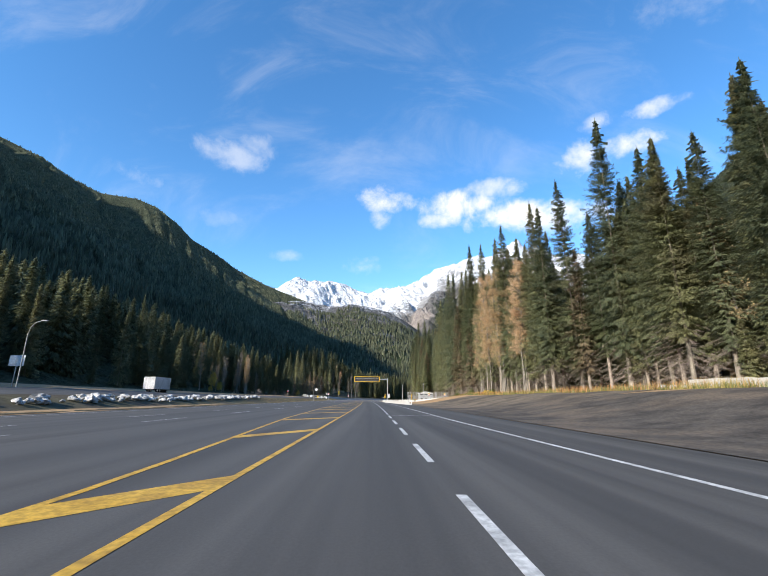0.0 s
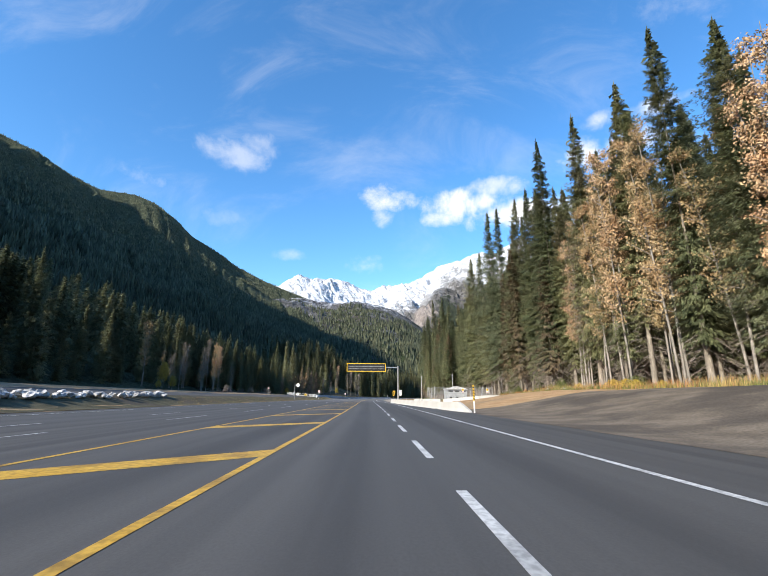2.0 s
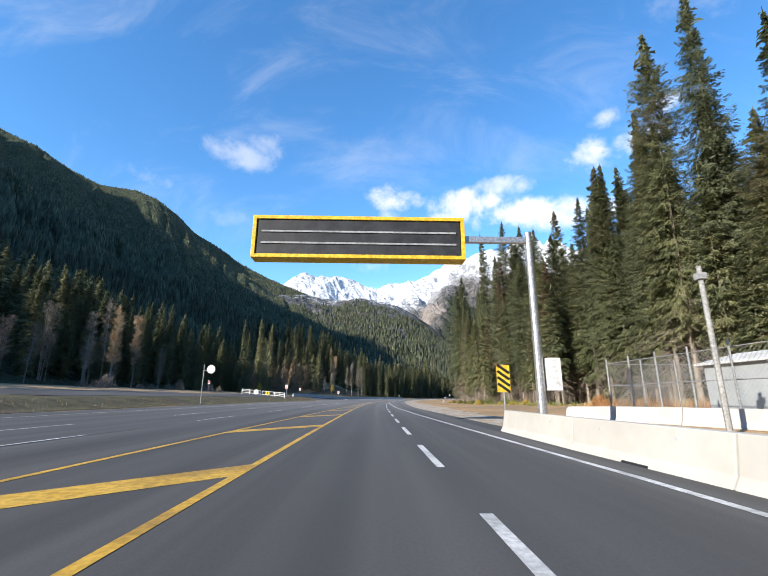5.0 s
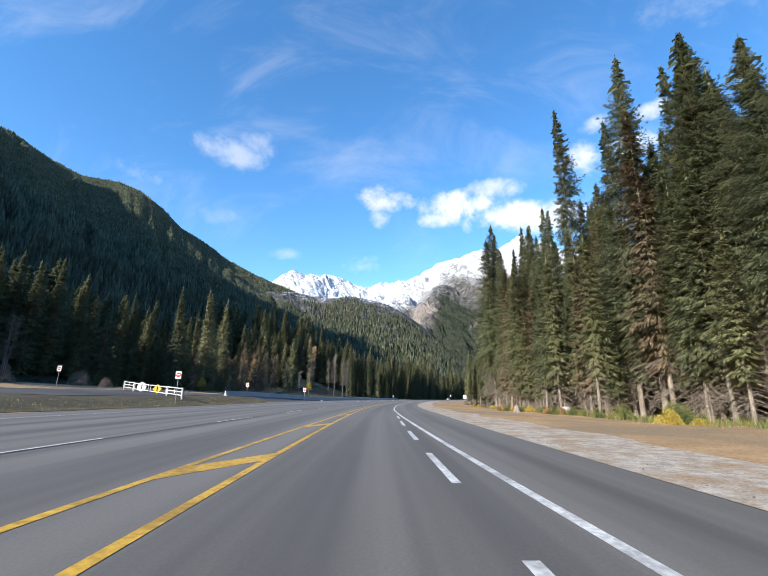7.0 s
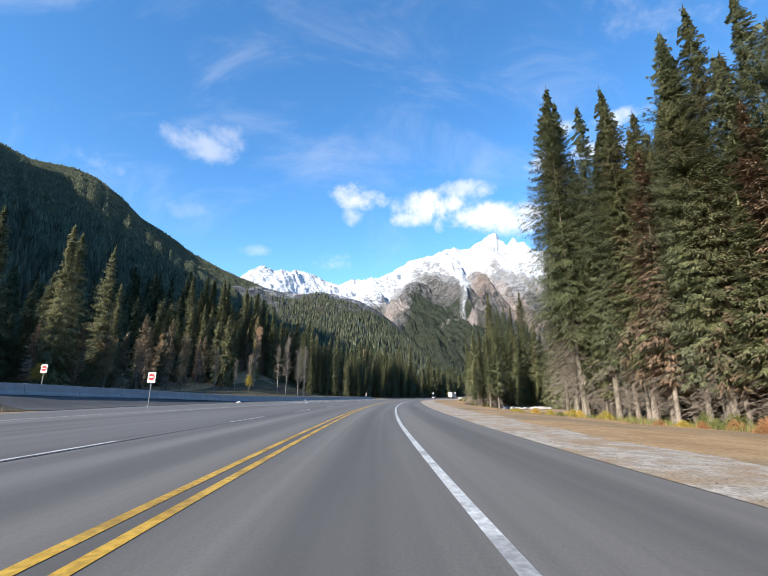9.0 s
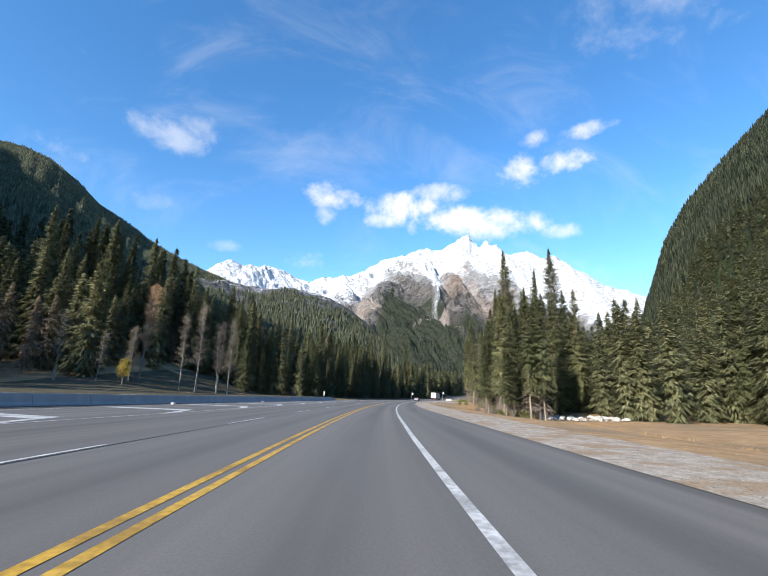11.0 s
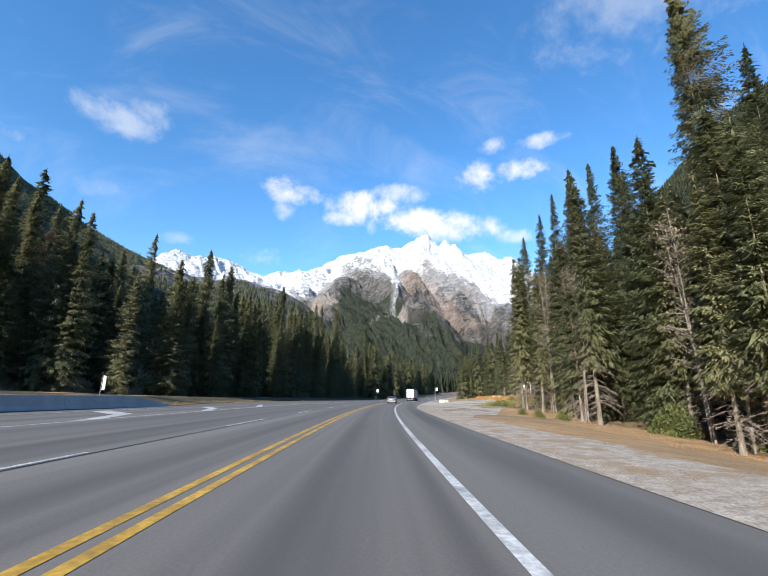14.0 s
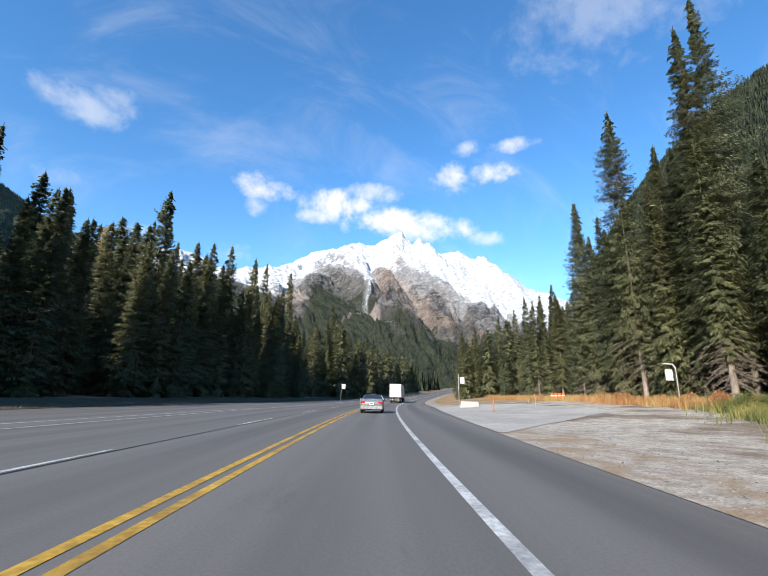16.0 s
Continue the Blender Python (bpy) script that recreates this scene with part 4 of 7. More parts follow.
    tris = np.concatenate([np.stack([k, k + 1, k + n_r + 1], 1), np.stack([k, k + n_r + 1, k + n_r], 1)])
    me = mesh_np("mountain_far", verts, tris[:, ::-1], M["slope_far"])
    smooth_mesh(me)
    cover = me.attributes.new("cover", "FLOAT_VECTOR", "POINT")
    cover.data.foreach_set("vector", np.stack([snow, wood, rust], -1).astype(np.float32).ravel())
    loose = me.attributes.new("scree", "FLOAT", "POINT")
    loose.data.foreach_set("value", scree.astype(np.float32).ravel())
    tagged(new("mountain_far", me), "snow-capped rocky range with rusty scree and forest below", "mountain", kind="structure")
    return A, T, x, y, z, wood


def build_mountains():
    g_far = far_range()
    mid, g_mid = mountain("mountain_mid", "grey rocky shoulder with dark forest and thin snow", MID_SKY, lambda a: 900 + 0 * a, lambda a: 2450.0, 0.95, 0.16, "slope_mid", 240, 100, 11, gully=0.03, jag=0.03)
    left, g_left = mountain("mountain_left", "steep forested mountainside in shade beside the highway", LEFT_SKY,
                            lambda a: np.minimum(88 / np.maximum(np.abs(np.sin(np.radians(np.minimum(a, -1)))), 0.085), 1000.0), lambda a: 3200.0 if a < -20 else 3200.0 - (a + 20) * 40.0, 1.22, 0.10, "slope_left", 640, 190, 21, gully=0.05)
    right, g_right = mountain("mountain_right", "steep forested hillside half in shadow", RIGHT_SKY, lambda a: 105 / np.maximum(np.sin(np.radians(a)), 0.2), lambda a: 1150.0, 1.05, 0.08, "slope_right", 220, 90, 31, gully=0.015)
    mountain("mountain_behind", "forested slopes closing the valley behind", BACK_SKY, lambda a: 720 + 0 * a, lambda a: 2300.0, 1.1, 0.1, "slope_right", 120, 50, 41)
    return g_mid, g_left, g_right, g_far


# ---- trees ----
def leafy_mesh(name, V, T, mat, rng):
    """Foliage whose faces are turned outwards and shaded softly as one mass."""
    V, T, acc = leafy_arrays(V, T, rng)
    return leafy_from(name, V, T, acc, mat)


def leafy_arrays(V, T, rng):
    c = V[T].mean(1)
    out = np.stack([c[:, 0], c[:, 1], np.full(len(c), 0.0)], -1)
    out /= np.linalg.norm(out, axis=1, keepdims=True) + 1e-6
    out[:, 2] += 0.45
    face = np.cross(V[T[:, 1]] - V[T[:, 0]], V[T[:, 2]] - V[T[:, 0]])
    flip = (face * out).sum(1) < 0
    T = np.where(flip[:, None], T[:, ::-1], T)
    face = np.where(flip[:, None], -face, face)
    face /= np.linalg.norm(face, axis=1, keepdims=True) + 1e-9
    acc = np.zeros_like(V)
    for i in range(3):
        np.add.at(acc, T[:, i], 0.8 * out + 0.75 * face + rng.normal(0, 0.3, out.shape))
    acc /= np.linalg.norm(acc, axis=1, keepdims=True) + 1e-9
    return V, T, acc


def leafy_from(name, V, T, acc, mat):
    me = mesh_np(name, V, T, mat)
    smooth_mesh(me)
    me.normals_split_custom_set_from_vertices(acc.tolist())
    return me


def conifer_meshes(tag, H, R, base, whorls, seed, mat, dead=0, sprays=7, cover=3.0):
    """Crown, trunk and dead lower limbs of a spruce: drooping branches carrying sprays of needles."""
    rng = np.random.default_rng(seed)
    V, T = [], []
    zs = base + (H - base) * np.sort(rng.random(whorls * 7)) ** 0.95
    frac = (zs - base) / (H - base)
    prof = np.minimum(1.0, 1.45 * (1 - frac) ** 0.9) * (0.62 + 0.38 * np.clip(frac * 6, 0, 1)) + 0.03
    lump = 0.80 + 0.4 * value_noise(frac * 9 + seed, np.zeros_like(frac), seed)
    L = R * prof * lump * rng.uniform(0.5, 1.2, len(zs))
    az = rng.random(len(zs)) * 2 * np.pi
    side = 0.82 + 0.3 * np.sin(az + seed)
    L = L * side
    droop = np.where(frac > 0.8, 0.25, 0.25 - (0.8 - frac) * 1.05) + rng.normal(0, 0.17, len(zs))
    # each branch is a drooping frond carrying many small tufts
    cnt = np.maximum(4, np.round(sprays * 0.86 * (0.4 + 0.6 * np.minimum(1, L / (R * 0.6))))).astype(int)
    N = int(cnt.sum())
    tuft = math.sqrt(cover * math.pi * R * (H - base) * 0.75 * 4 / N)
    z, l, a, d = (np.repeat(v, cnt) for v in (zs, L, az, droop))
    f = 0.12 + 0.88 * rng.random(N) ** 0.8
    lat = rng.uniform(-1, 1, N) * 0.26 * l * (1.12 - f)
    dist = l * f
    zz = z + dist * d - 0.10 * dist * f + 0.12 * l * f * f - 0.25 * np.abs(lat) - rng.random(N) ** 1.6 * (0.5 * tuft + 0.07 * l)
    turn = a + np.sign(lat) * rng.uniform(0.0, 1.15, N) * (1.1 - 0.5 * f)
    ln = tuft * rng.uniform(0.65, 1.4, N) * (1.15 - 0.35 * f) * np.interp(z, (0, H * 0.85, H), (1.0, 0.9, 0.6))
    dip = d - 0.15 - rng.random(N) * 0.9
    p0 = np.stack([np.cos(a) * dist - np.sin(a) * lat, np.sin(a) * dist + np.cos(a) * lat, zz], -1)
    ahead = np.stack([np.cos(turn), np.sin(turn), dip * 0.8], -1)
    across = np.stack([-np.sin(turn), np.cos(turn), rng.uniform(-0.8, 0.8, N)], -1)
    w = (ln * rng.uniform(0.12, 0.25, N))[:, None]
    V = list(np.stack([p0 - across * w, p0 + across * w, p0 + ahead * ln[:, None]], 1).reshape(-1, 3))
    T = [(3 * k, 3 * k + 1, 3 * k + 2) for k in range(N)]
    # spire
    for i in range(10):
        a, z = rng.random() * 6.28, H - 0.012 * H * i
        l = 0.10 * R + 0.028 * R * i
        k = len(V)
        V += [(0, 0, z + 0.25 * l), (math.cos(a - 0.35) * l, math.sin(a - 0.35) * l, z - 0.35 * l), (math.cos(a + 0.35) * l, math.sin(a + 0.35) * l, z - 0.3 * l)]
        T += [(k, k + 1, k + 2)]
    k = len(V)
    V += [(0.0, 0.0, H + 0.02 * H), (0.06 * R, 0, H - 0.05 * H), (-0.03 * R, 0.05 * R, H - 0.05 * H), (-0.03 * R, -0.05 * R, H - 0.05 * H)]
    T += [(k, k + 1, k + 2), (k, k + 2, k + 3), (k, k + 3, k + 1)]
    if mat is None:
        return leafy_arrays(np.array(V), np.array(T), rng)
    crown = leafy_mesh("crown_" + tag, np.array(V), np.array(T), mat, rng)
    # trunk
    r0, sides = 0.0062 * H + 0.04, 9
    levels = np.array((0, 0.012, 0.03, 0.08, 0.2, 0.4, 0.65, 1.0)) * H * 0.97
    rad = r0 * np.array((1.5, 1.2, 1.04, 0.95, 0.72, 0.42, 0.2, 0.03))
    ang = np.linspace(0, 2 * np.pi, sides, endpoint=False)
    tv = [(r * math.cos(t) * (1 + 0.09 * math.sin(3 * t + seed)), r * math.sin(t) * (1 + 0.09 * math.cos(2 * t + z)), z - (0.4 if i == 0 else 0)) for i, (z, r) in enumerate(zip(levels, rad)) for t in ang]
    tf = [(i * sides + j, i * sides + (j + 1) % sides, (i + 1) * sides + (j + 1) % sides, (i + 1) * sides + j) for i in range(len(levels) - 1) for j in range(sides)]
    trunk = mesh_of("trunk_" + tag, tv, tf, M["bark"], True)
    limbs = None
    if dead:
        V, T = [], []
        for _ in range(dead):
            z = 0.04 * H + (base * 1.35 - 0.04 * H) * rng.random() ** 0.8
            a, l, d = rng.random() * 6.28, R * rng.uniform(0.35, 0.85), rng.uniform(-0.75, 0.05)
            p = np.array((math.cos(a) * r0 * 0.6, math.sin(a) * r0 * 0.6, z))
            prev = p
            for i in range(4):
                nxt = prev + np.array((math.cos(a) * l / 4, math.sin(a) * l / 4, (d - 0.16 * i) * l / 4))
                w = 0.036 * (1 - i * 0.2)
                k = len(V)
                V += [prev + (0, 0, w), prev - (0, 0, w), nxt]
                T += [(k, k + 1, k + 2)]
                for _ in range(6):
                    b = a + rng.uniform(-1.3, 1.3)
                    q = prev + (nxt - prev) * rng.random()
                    e = q + np.array((math.cos(b), math.sin(b), rng.uniform(-0.9, 0.0))) * l * rng.uniform(0.12, 0.3)
                    k = len(V)
                    V += [q + (0, 0, 0.017), q - (0, 0, 0.017), e]
                    T += [(k, k + 1, k + 2)]
                prev = nxt
        limbs = mesh_np("dead_branchwork_" + tag, np.array(V), np.array(T), M["twig"])
    return crown, trunk, limbs


def conifer(kind, meshes, label, category="tree", group=""):
    crown, trunk, limbs = meshes
    ob = thing(kind, label, category, group=group)
    part("trunk", trunk, ob)
    part("crown", crown, ob)
    if limbs:
        tagged(part("dead_branchwork", limbs, ob, "bare brown lower branches"), kind="stuff")
    return ob


def broadleaf_meshes(tag, H, R, seed, mat, leaves, stems=1):
    """Slender pale stems with rising limbs and a loose crown of small leaves."""
    rng = np.random.default_rng(seed)
    sh_v, sh_f, LV, LT = [], [], [], []

    def limb(p, q, r0, r1, n=6):
        d = Vector(q) - Vector(p)
        rot = d.to_track_quat("Z", "Y").to_matrix()
        k = len(sh_v)
        for c, r in ((p, r0), (q, r1)):
            for j in range(n):
                t = 6.2832 * j / n
                v = rot @ Vector((r * math.cos(t), r * math.sin(t), 0)) + Vector(c)
                sh_v.append(tuple(v))
        for j in range(n):
            sh_f.append((k + j, k + (j + 1) % n, k + n + (j + 1) % n, k + n + j))
    for sidx in range(stems):
        a0 = rng.random() * 6.28
        lean = rng.uniform(0.02, 0.12) * H
        h = H * rng.uniform(0.85, 1.0)
        pts = [Vector((math.cos(a0) * lean * (f ** 1.5) + 0.3 * sidx, math.sin(a0) * lean * (f ** 1.5), h * f - (0.3 if f == 0 else 0))) for f in np.linspace(0, 1, 7)]
        for i in range(6):
            limb(pts[i], pts[i + 1], 0.005 * H * (1 - i / 6.4) + 0.015, 0.005 * H * (1 - (i + 1) / 6.4) + 0.015)
        for i in range(46):
            f = rng.uniform(0.28, 0.98)
            c = pts[int(f * 5.99)].lerp(pts[min(6, int(f * 5.99) + 1)], (f * 5.99) % 1)
            a, l = rng.random() * 6.28, R * (1.15 - f) ** 0.6 * rng.uniform(0.4, 1.0)
            tip = c + Vector((math.cos(a) * l, math.sin(a) * l, l * rng.uniform(0.15, 0.9)))
            limb(c, tip, 0.0022 * H, 0.0008 * H, 4)
            for _ in range(int(leaves / 46)):
                q = c.lerp(tip, rng.uniform(0.35, 1.05)) + Vector(rng.normal(0, 0.09 * R, 3))
                s = rng.uniform(0.05, 0.12)
                e1, e2 = Vector(rng.normal(0, 1, 3)).normalized() * s, Vector(rng.normal(0, 1, 3)).normalized() * s * 0.7
                k = len(LV)
                LV += [tuple(q - e1), tuple(q + e2), tuple(q + e1), tuple(q - e2)]
                LT += [(k, k + 1, k + 2), (k, k + 2, k + 3)]
    return mesh_np("leaves_" + tag, np.array(LV), np.array(LT), mat), mesh_of("stem_" + tag, sh_v, sh_f, M["bark_pale"], True), None


def bush_meshes(tag, H, R, seed, mat, n=3000):
    rng = np.random.default_rng(seed)
    V, T = [], []
    for _ in range(n):
        a, f = rng.random() * 6.28, rng.random() ** 0.5
        r = R * f * (0.7 + 0.3 * math.sin(a * 3 + seed))
        z = H * (1 - f ** 2) * rng.uniform(0.25, 1.0) + 0.05
        q = np.array((math.cos(a) * r, math.sin(a) * r, z))
        s = rng.uniform(0.03, 0.085)
        e1, e2 = rng.normal(0, 1, 3), rng.normal(0, 1, 3)
        e1, e2 = e1 / np.linalg.norm(e1) * s, e2 / np.linalg.norm(e2) * s * 0.6
        k = len(V)
        V += [q - e1, q + e2, q + e1, q - e2]
        T += [(k, k + 1, k + 2), (k, k + 2, k + 3)]
    for _ in range(40):
        a, l = rng.random() * 6.28, R * rng.uniform(0.3, 0.9)
        k = len(V)
        V += [(0.03, 0, 0), (-0.03, 0.02, 0), (math.cos(a) * l, math.sin(a) * l, H * rng.uniform(0.5, 1.0))]
        T += [(k, k + 1, k + 2)]
    return mesh_np("bush_" + tag, np.array(V), np.array(T), mat)


def low_conifers(name, pos, heights, mat, label, tiers, seed, widths=0.17, slim=1.0):
    """A far wood: many small tiered trees in one mesh."""
    rng = np.random.default_rng(seed)
    n, sides = len(pos), 6
    zf, rf = [], []
    for t in range(tiers):
        f = t / tiers
        zf += [0.06 + 0.94 * f, 0.06 + 0.94 * (f + 0.62 / tiers)]
        rf += [(1 - f) ** 0.9, (1 - f) ** 0.9 * 0.40]
    if tiers == 1:
        zf, rf = [0.05], [1.0]
    rings = len(zf)
    per = rings * sides + 1
    ang = np.linspace(0, 2 * np.pi, sides, endpoint=False)
    turn = rng.random((n, 1, 1)) * 6.28
    jig = rng.uniform(0.75, 1.25, (n, rings, sides)) * np.where((np.arange(rings)[:, None] // 2 + np.arange(sides)[None, :]) % 2 == 0, 1.15, 0.5)[None]
    hh = heights[:, None, None]
    rr = hh * (rng.uniform(0.75, 1.2, (n, 1, 1)) * widths) * np.array(rf)[None, :, None] * jig
    A = ang[None, None, :] + turn + 0 * np.arange(rings)[None, :, None]
    V = np.empty((n, per, 3))
    V[:, :-1, 0] = (pos[:, 0, None, None] + rr * np.cos(A)).reshape(n, -1)
    V[:, :-1, 1] = (pos[:, 1, None, None] + rr * np.sin(A)).reshape(n, -1)
    zz = np.array(zf)[None, :, None] * hh + rng.uniform(-0.02, 0.02, (n, rings, sides)) * hh - np.where(jig > 0.8, 0.035, 0.0) * hh
    V[:, :-1, 2] = (pos[:, 2, None, None] + zz).reshape(n, -1)
    V[:, -1] = pos
    V[:, -1, 2] += heights
    T = []
    for r in range(rings - 1):
        for j in range(sides):
            a, b = r * sides + j, r * sides + (j + 1) % sides
            T += [(a, b, b + sides), (a, b + sides, a + sides)]
    for j in range(sides):
        T.append(((rings - 1) * sides + j, (rings - 1) * sides + (j + 1) % sides, per - 1))
    T = np.array(T)
    tris = (T[None] + (np.arange(n) * per)[:, None, None]).reshape(-1, 3)
    return tagged(new(name, mesh_np(name, V.reshape(-1, 3), tris, mat)), label, "forest", kind="stuff")


def joined_spruces(name, kinds, pos, heights, nominal, mat, label, seed):
    """A wood of small-tufted spruces joined into one mesh."""
    rng = np.random.default_rng(seed)
    VV, TT, NN, k = [], [], [], 0
    for p, h in zip(pos, heights):
        V, T, N = kinds[rng.integers(len(kinds))]
        a, f = rng.random() * 6.28, h / nominal
        rot = np.array(((math.cos(a), -math.sin(a), 0), (math.sin(a), math.cos(a), 0), (0, 0, 1)))
        w = f ** 0.7
        VV.append((V * (w, w, f)) @ rot.T + p)
        NN.append(N @ rot.T)
        TT.append(T + k)
        k += len(V)
    me = leafy_from(name, np.concatenate(VV), np.concatenate(TT), np.concatenate(NN), mat)
    return tagged(new(name, me), label, "forest", kind="stuff")


# ---- put the large forms in place ----
build_ground()
build_road()
build_markings()
G_MID, G_LEFT, G_RIGHT, G_FAR = build_mountains()


def on_slope(grid, az, t):
    A, T, X, Y, Z = grid
    i = (az - A[0, 0]) / (A[-1, 0] - A[0, 0]) * (A.shape[0] - 1)
    j = t / T[0, -1] * (T.shape[1] - 1)
    i0, j0 = np.clip(i.astype(int), 0, A.shape[0] - 2), np.clip(j.astype(int), 0, T.shape[1] - 2)
    fi, fj = i - i0, j - j0

    def pick(G):
        return (G[i0, j0] * (1 - fi) + G[i0 + 1, j0] * fi) * (1 - fj) + (G[i0, j0 + 1] * (1 - fi) + G[i0 + 1, j0 + 1] * fi) * fj
    return np.stack([pick(X), pick(Y), pick(Z) - 0.6], -1)


def build_far_woods():
    rng = np.random.default_rng(5)

    def scatter(grid, az0, az1, t0, t1, n, power, gap):
        az, t = rng.uniform(az0, az1, n), t0 + (t1 - t0) * rng.random(n) ** power
        p = on_slope(grid, az, t)
        keep = fbm(p[:, 0] * 0.006, p[:, 1] * 0.006, 4, 40) + 0.25 * (1 - t) > gap
        return p[keep]
    p = scatter(G_LEFT, -64, 10, 0.035, 0.18, 16000, 1.0, 0.26)
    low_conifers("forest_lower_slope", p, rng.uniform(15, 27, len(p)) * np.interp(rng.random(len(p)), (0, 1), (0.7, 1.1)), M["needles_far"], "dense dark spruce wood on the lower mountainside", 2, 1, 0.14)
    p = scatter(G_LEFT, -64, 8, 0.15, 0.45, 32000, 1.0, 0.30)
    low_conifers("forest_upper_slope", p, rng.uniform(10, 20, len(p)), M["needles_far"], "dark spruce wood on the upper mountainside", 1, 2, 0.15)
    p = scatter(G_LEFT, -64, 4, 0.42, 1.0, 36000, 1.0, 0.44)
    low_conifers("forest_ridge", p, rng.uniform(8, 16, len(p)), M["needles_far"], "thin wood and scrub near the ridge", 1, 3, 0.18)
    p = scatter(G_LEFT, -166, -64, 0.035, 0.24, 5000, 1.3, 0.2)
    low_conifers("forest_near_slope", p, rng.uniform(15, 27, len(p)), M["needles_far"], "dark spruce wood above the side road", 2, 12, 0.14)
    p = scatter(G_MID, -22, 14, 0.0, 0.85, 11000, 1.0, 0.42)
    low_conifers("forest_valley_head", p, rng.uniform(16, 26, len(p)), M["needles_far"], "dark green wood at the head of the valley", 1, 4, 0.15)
    # hillside wood takes the darker needle copy; its shade is coloured in, not cast
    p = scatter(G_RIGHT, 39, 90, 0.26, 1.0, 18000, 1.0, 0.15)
    low_conifers("forest_hillside", p, rng.uniform(9, 16, len(p)), M["needles_far_shade"], "dense spruce wood on the steep hillside", 2, 7, 0.17)
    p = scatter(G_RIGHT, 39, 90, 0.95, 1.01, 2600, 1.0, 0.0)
    low_conifers("forest_hilltop", p, rng.uniform(12, 21, len(p)), M["needles_far_shade"], "spruces along the crest of the hillside", 2, 17, 0.13)
    # the valley ahead, on both sides of the road
    s = rng.uniform(740, 1480, 5200)
    u = np.where(rng.random(5200) < 0.5, rng.uniform(17, 175, 5200), rng.uniform(-175, -17, 5200))
    x, y = grid_at(s, u)
    p = np.stack([x, y, land_z(s, u) - 0.5], -1)
    low_conifers("forest_valley", p, np.interp(s, (720, 1480), (18, 15)) * rng.uniform(0.7, 1.25, len(p)), M["needles_far_shade"], "spruce wood along the road in the valley", 3, 7, 0.13)


def left_slope_z(x, y):
    """Height of the left mountainside, or far below where it does not reach."""
    A, T, X, Y, Z = G_LEFT
    az = np.degrees(np.arctan2(x - CENTRE[0], y - CENTRE[1]))
    r = np.hypot(x - CENTRE[0], y - CENTRE[1])
    i = np.clip(((az - A[0, 0]) / (A[-1, 0] - A[0, 0]) * (A.shape[0] - 1)).astype(int), 0, A.shape[0] - 1)
    R = np.hypot(X[i] - CENTRE[0], Y[i] - CENTRE[1])
    j = np.clip((r - R[..., 0]) / (R[..., 1] - R[..., 0]), -1, T.shape[1] - 1.01)
    k = np.clip(j.astype(int), 0, T.shape[1] - 2)
    h = Z[i, k] * (1 - (j - k)) + Z[i, k + 1] * (j - k)
    return np.where((j >= 0) & (az > A[0, 0]) & (az < A[-1, 0]), h, -50.0)


build_far_woods()


def build_far_range_woods():
    """Trees on the lower flanks of the snowy range, where the wood grows."""
    A, T, X, Y, Z, wood = G_FAR
    rng = np.random.default_rng(8)
    n = 90000
    i, j = rng.uniform(20, A.shape[0] - 60, n), 190 * rng.random(n) ** 0.8
    i0, j0 = i.astype(int), j.astype(int)
    fi, fj = i - i0, j - j0

    def pick(G):
        return (G[i0, j0] * (1 - fi) + G[i0 + 1, j0] * fi) * (1 - fj) + (G[i0, j0 + 1] * (1 - fi) + G[i0 + 1, j0 + 1] * fi) * fj
    keep = pick(wood) + rng.normal(0, 0.9, n) > 0.9
    p = np.stack([pick(X), pick(Y), pick(Z) - 0.6], -1)[keep]
    low_conifers("forest_range_foot", p, rng.uniform(7, 14, len(p)), M["needles_far_shade"], "distant wood on the foot of the snowy range", 1, 9, 0.24)


build_far_range_woods()


# ---- trees beside the road ----
FULL = []
for i, (R, base, mat, dead) in enumerate(((4.5, 7.5, "needles", 50), (4.0, 5.5, "needles_blue", 40), (4.9, 9.0, "needles", 120), (3.7, 4.5, "needles", 30), (4.4, 10.0, "needles_blue", 120))):
    FULL.append(conifer_meshes("tall_%d" % i, 40.0, R, base, 130, 100 + i, M[mat], dead, 70, 2.6))
DRY = conifer_meshes("dry", 34.0, 3.4, 5.0, 60, 140, M["needles_dry"], 60, 34, 2.4)
THIN = conifer_meshes("thin", 26.0, 2.6, 5.5, 50, 150, M["needles"], 60, 44, 3.0)
YOUNG = conifer_meshes("young", 9.0, 1.9, 0.4, 40, 160, M["needles"], 0, 36)
MIDS = [conifer_meshes("mid_%d" % i, 30.0, r, 1.0, 96, 170 + i, M[m], 0, 56, 3.2) for i, (r, m) in enumerate(((3.8, "needles"), (3.3, "needles_blue"), (4.2, "needles")))]
LARCH = [conifer_meshes("larch_%d" % i, 16.0, 2.4, 2.0, 46, 180 + i, M["needles_pale"], 30, 12, 2.0) for i in range(2)]
FAINT = [conifer_meshes("faint", 30.0, r, 0.5, 22, 195 + i, None, 0, 9) for i, r in enumerate((3.9, 3.5, 4.4))]
LITE = [conifer_meshes("lite", 30.0, r, 0.5, 36, 190 + i, None, 0, 14) for i, r in enumerate((3.9, 3.4, 4.4))]
# same trees again, wearing the needle copy toned for shade
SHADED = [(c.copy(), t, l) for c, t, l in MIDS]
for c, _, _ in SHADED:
    c.materials[0] = M["needles_shade"]
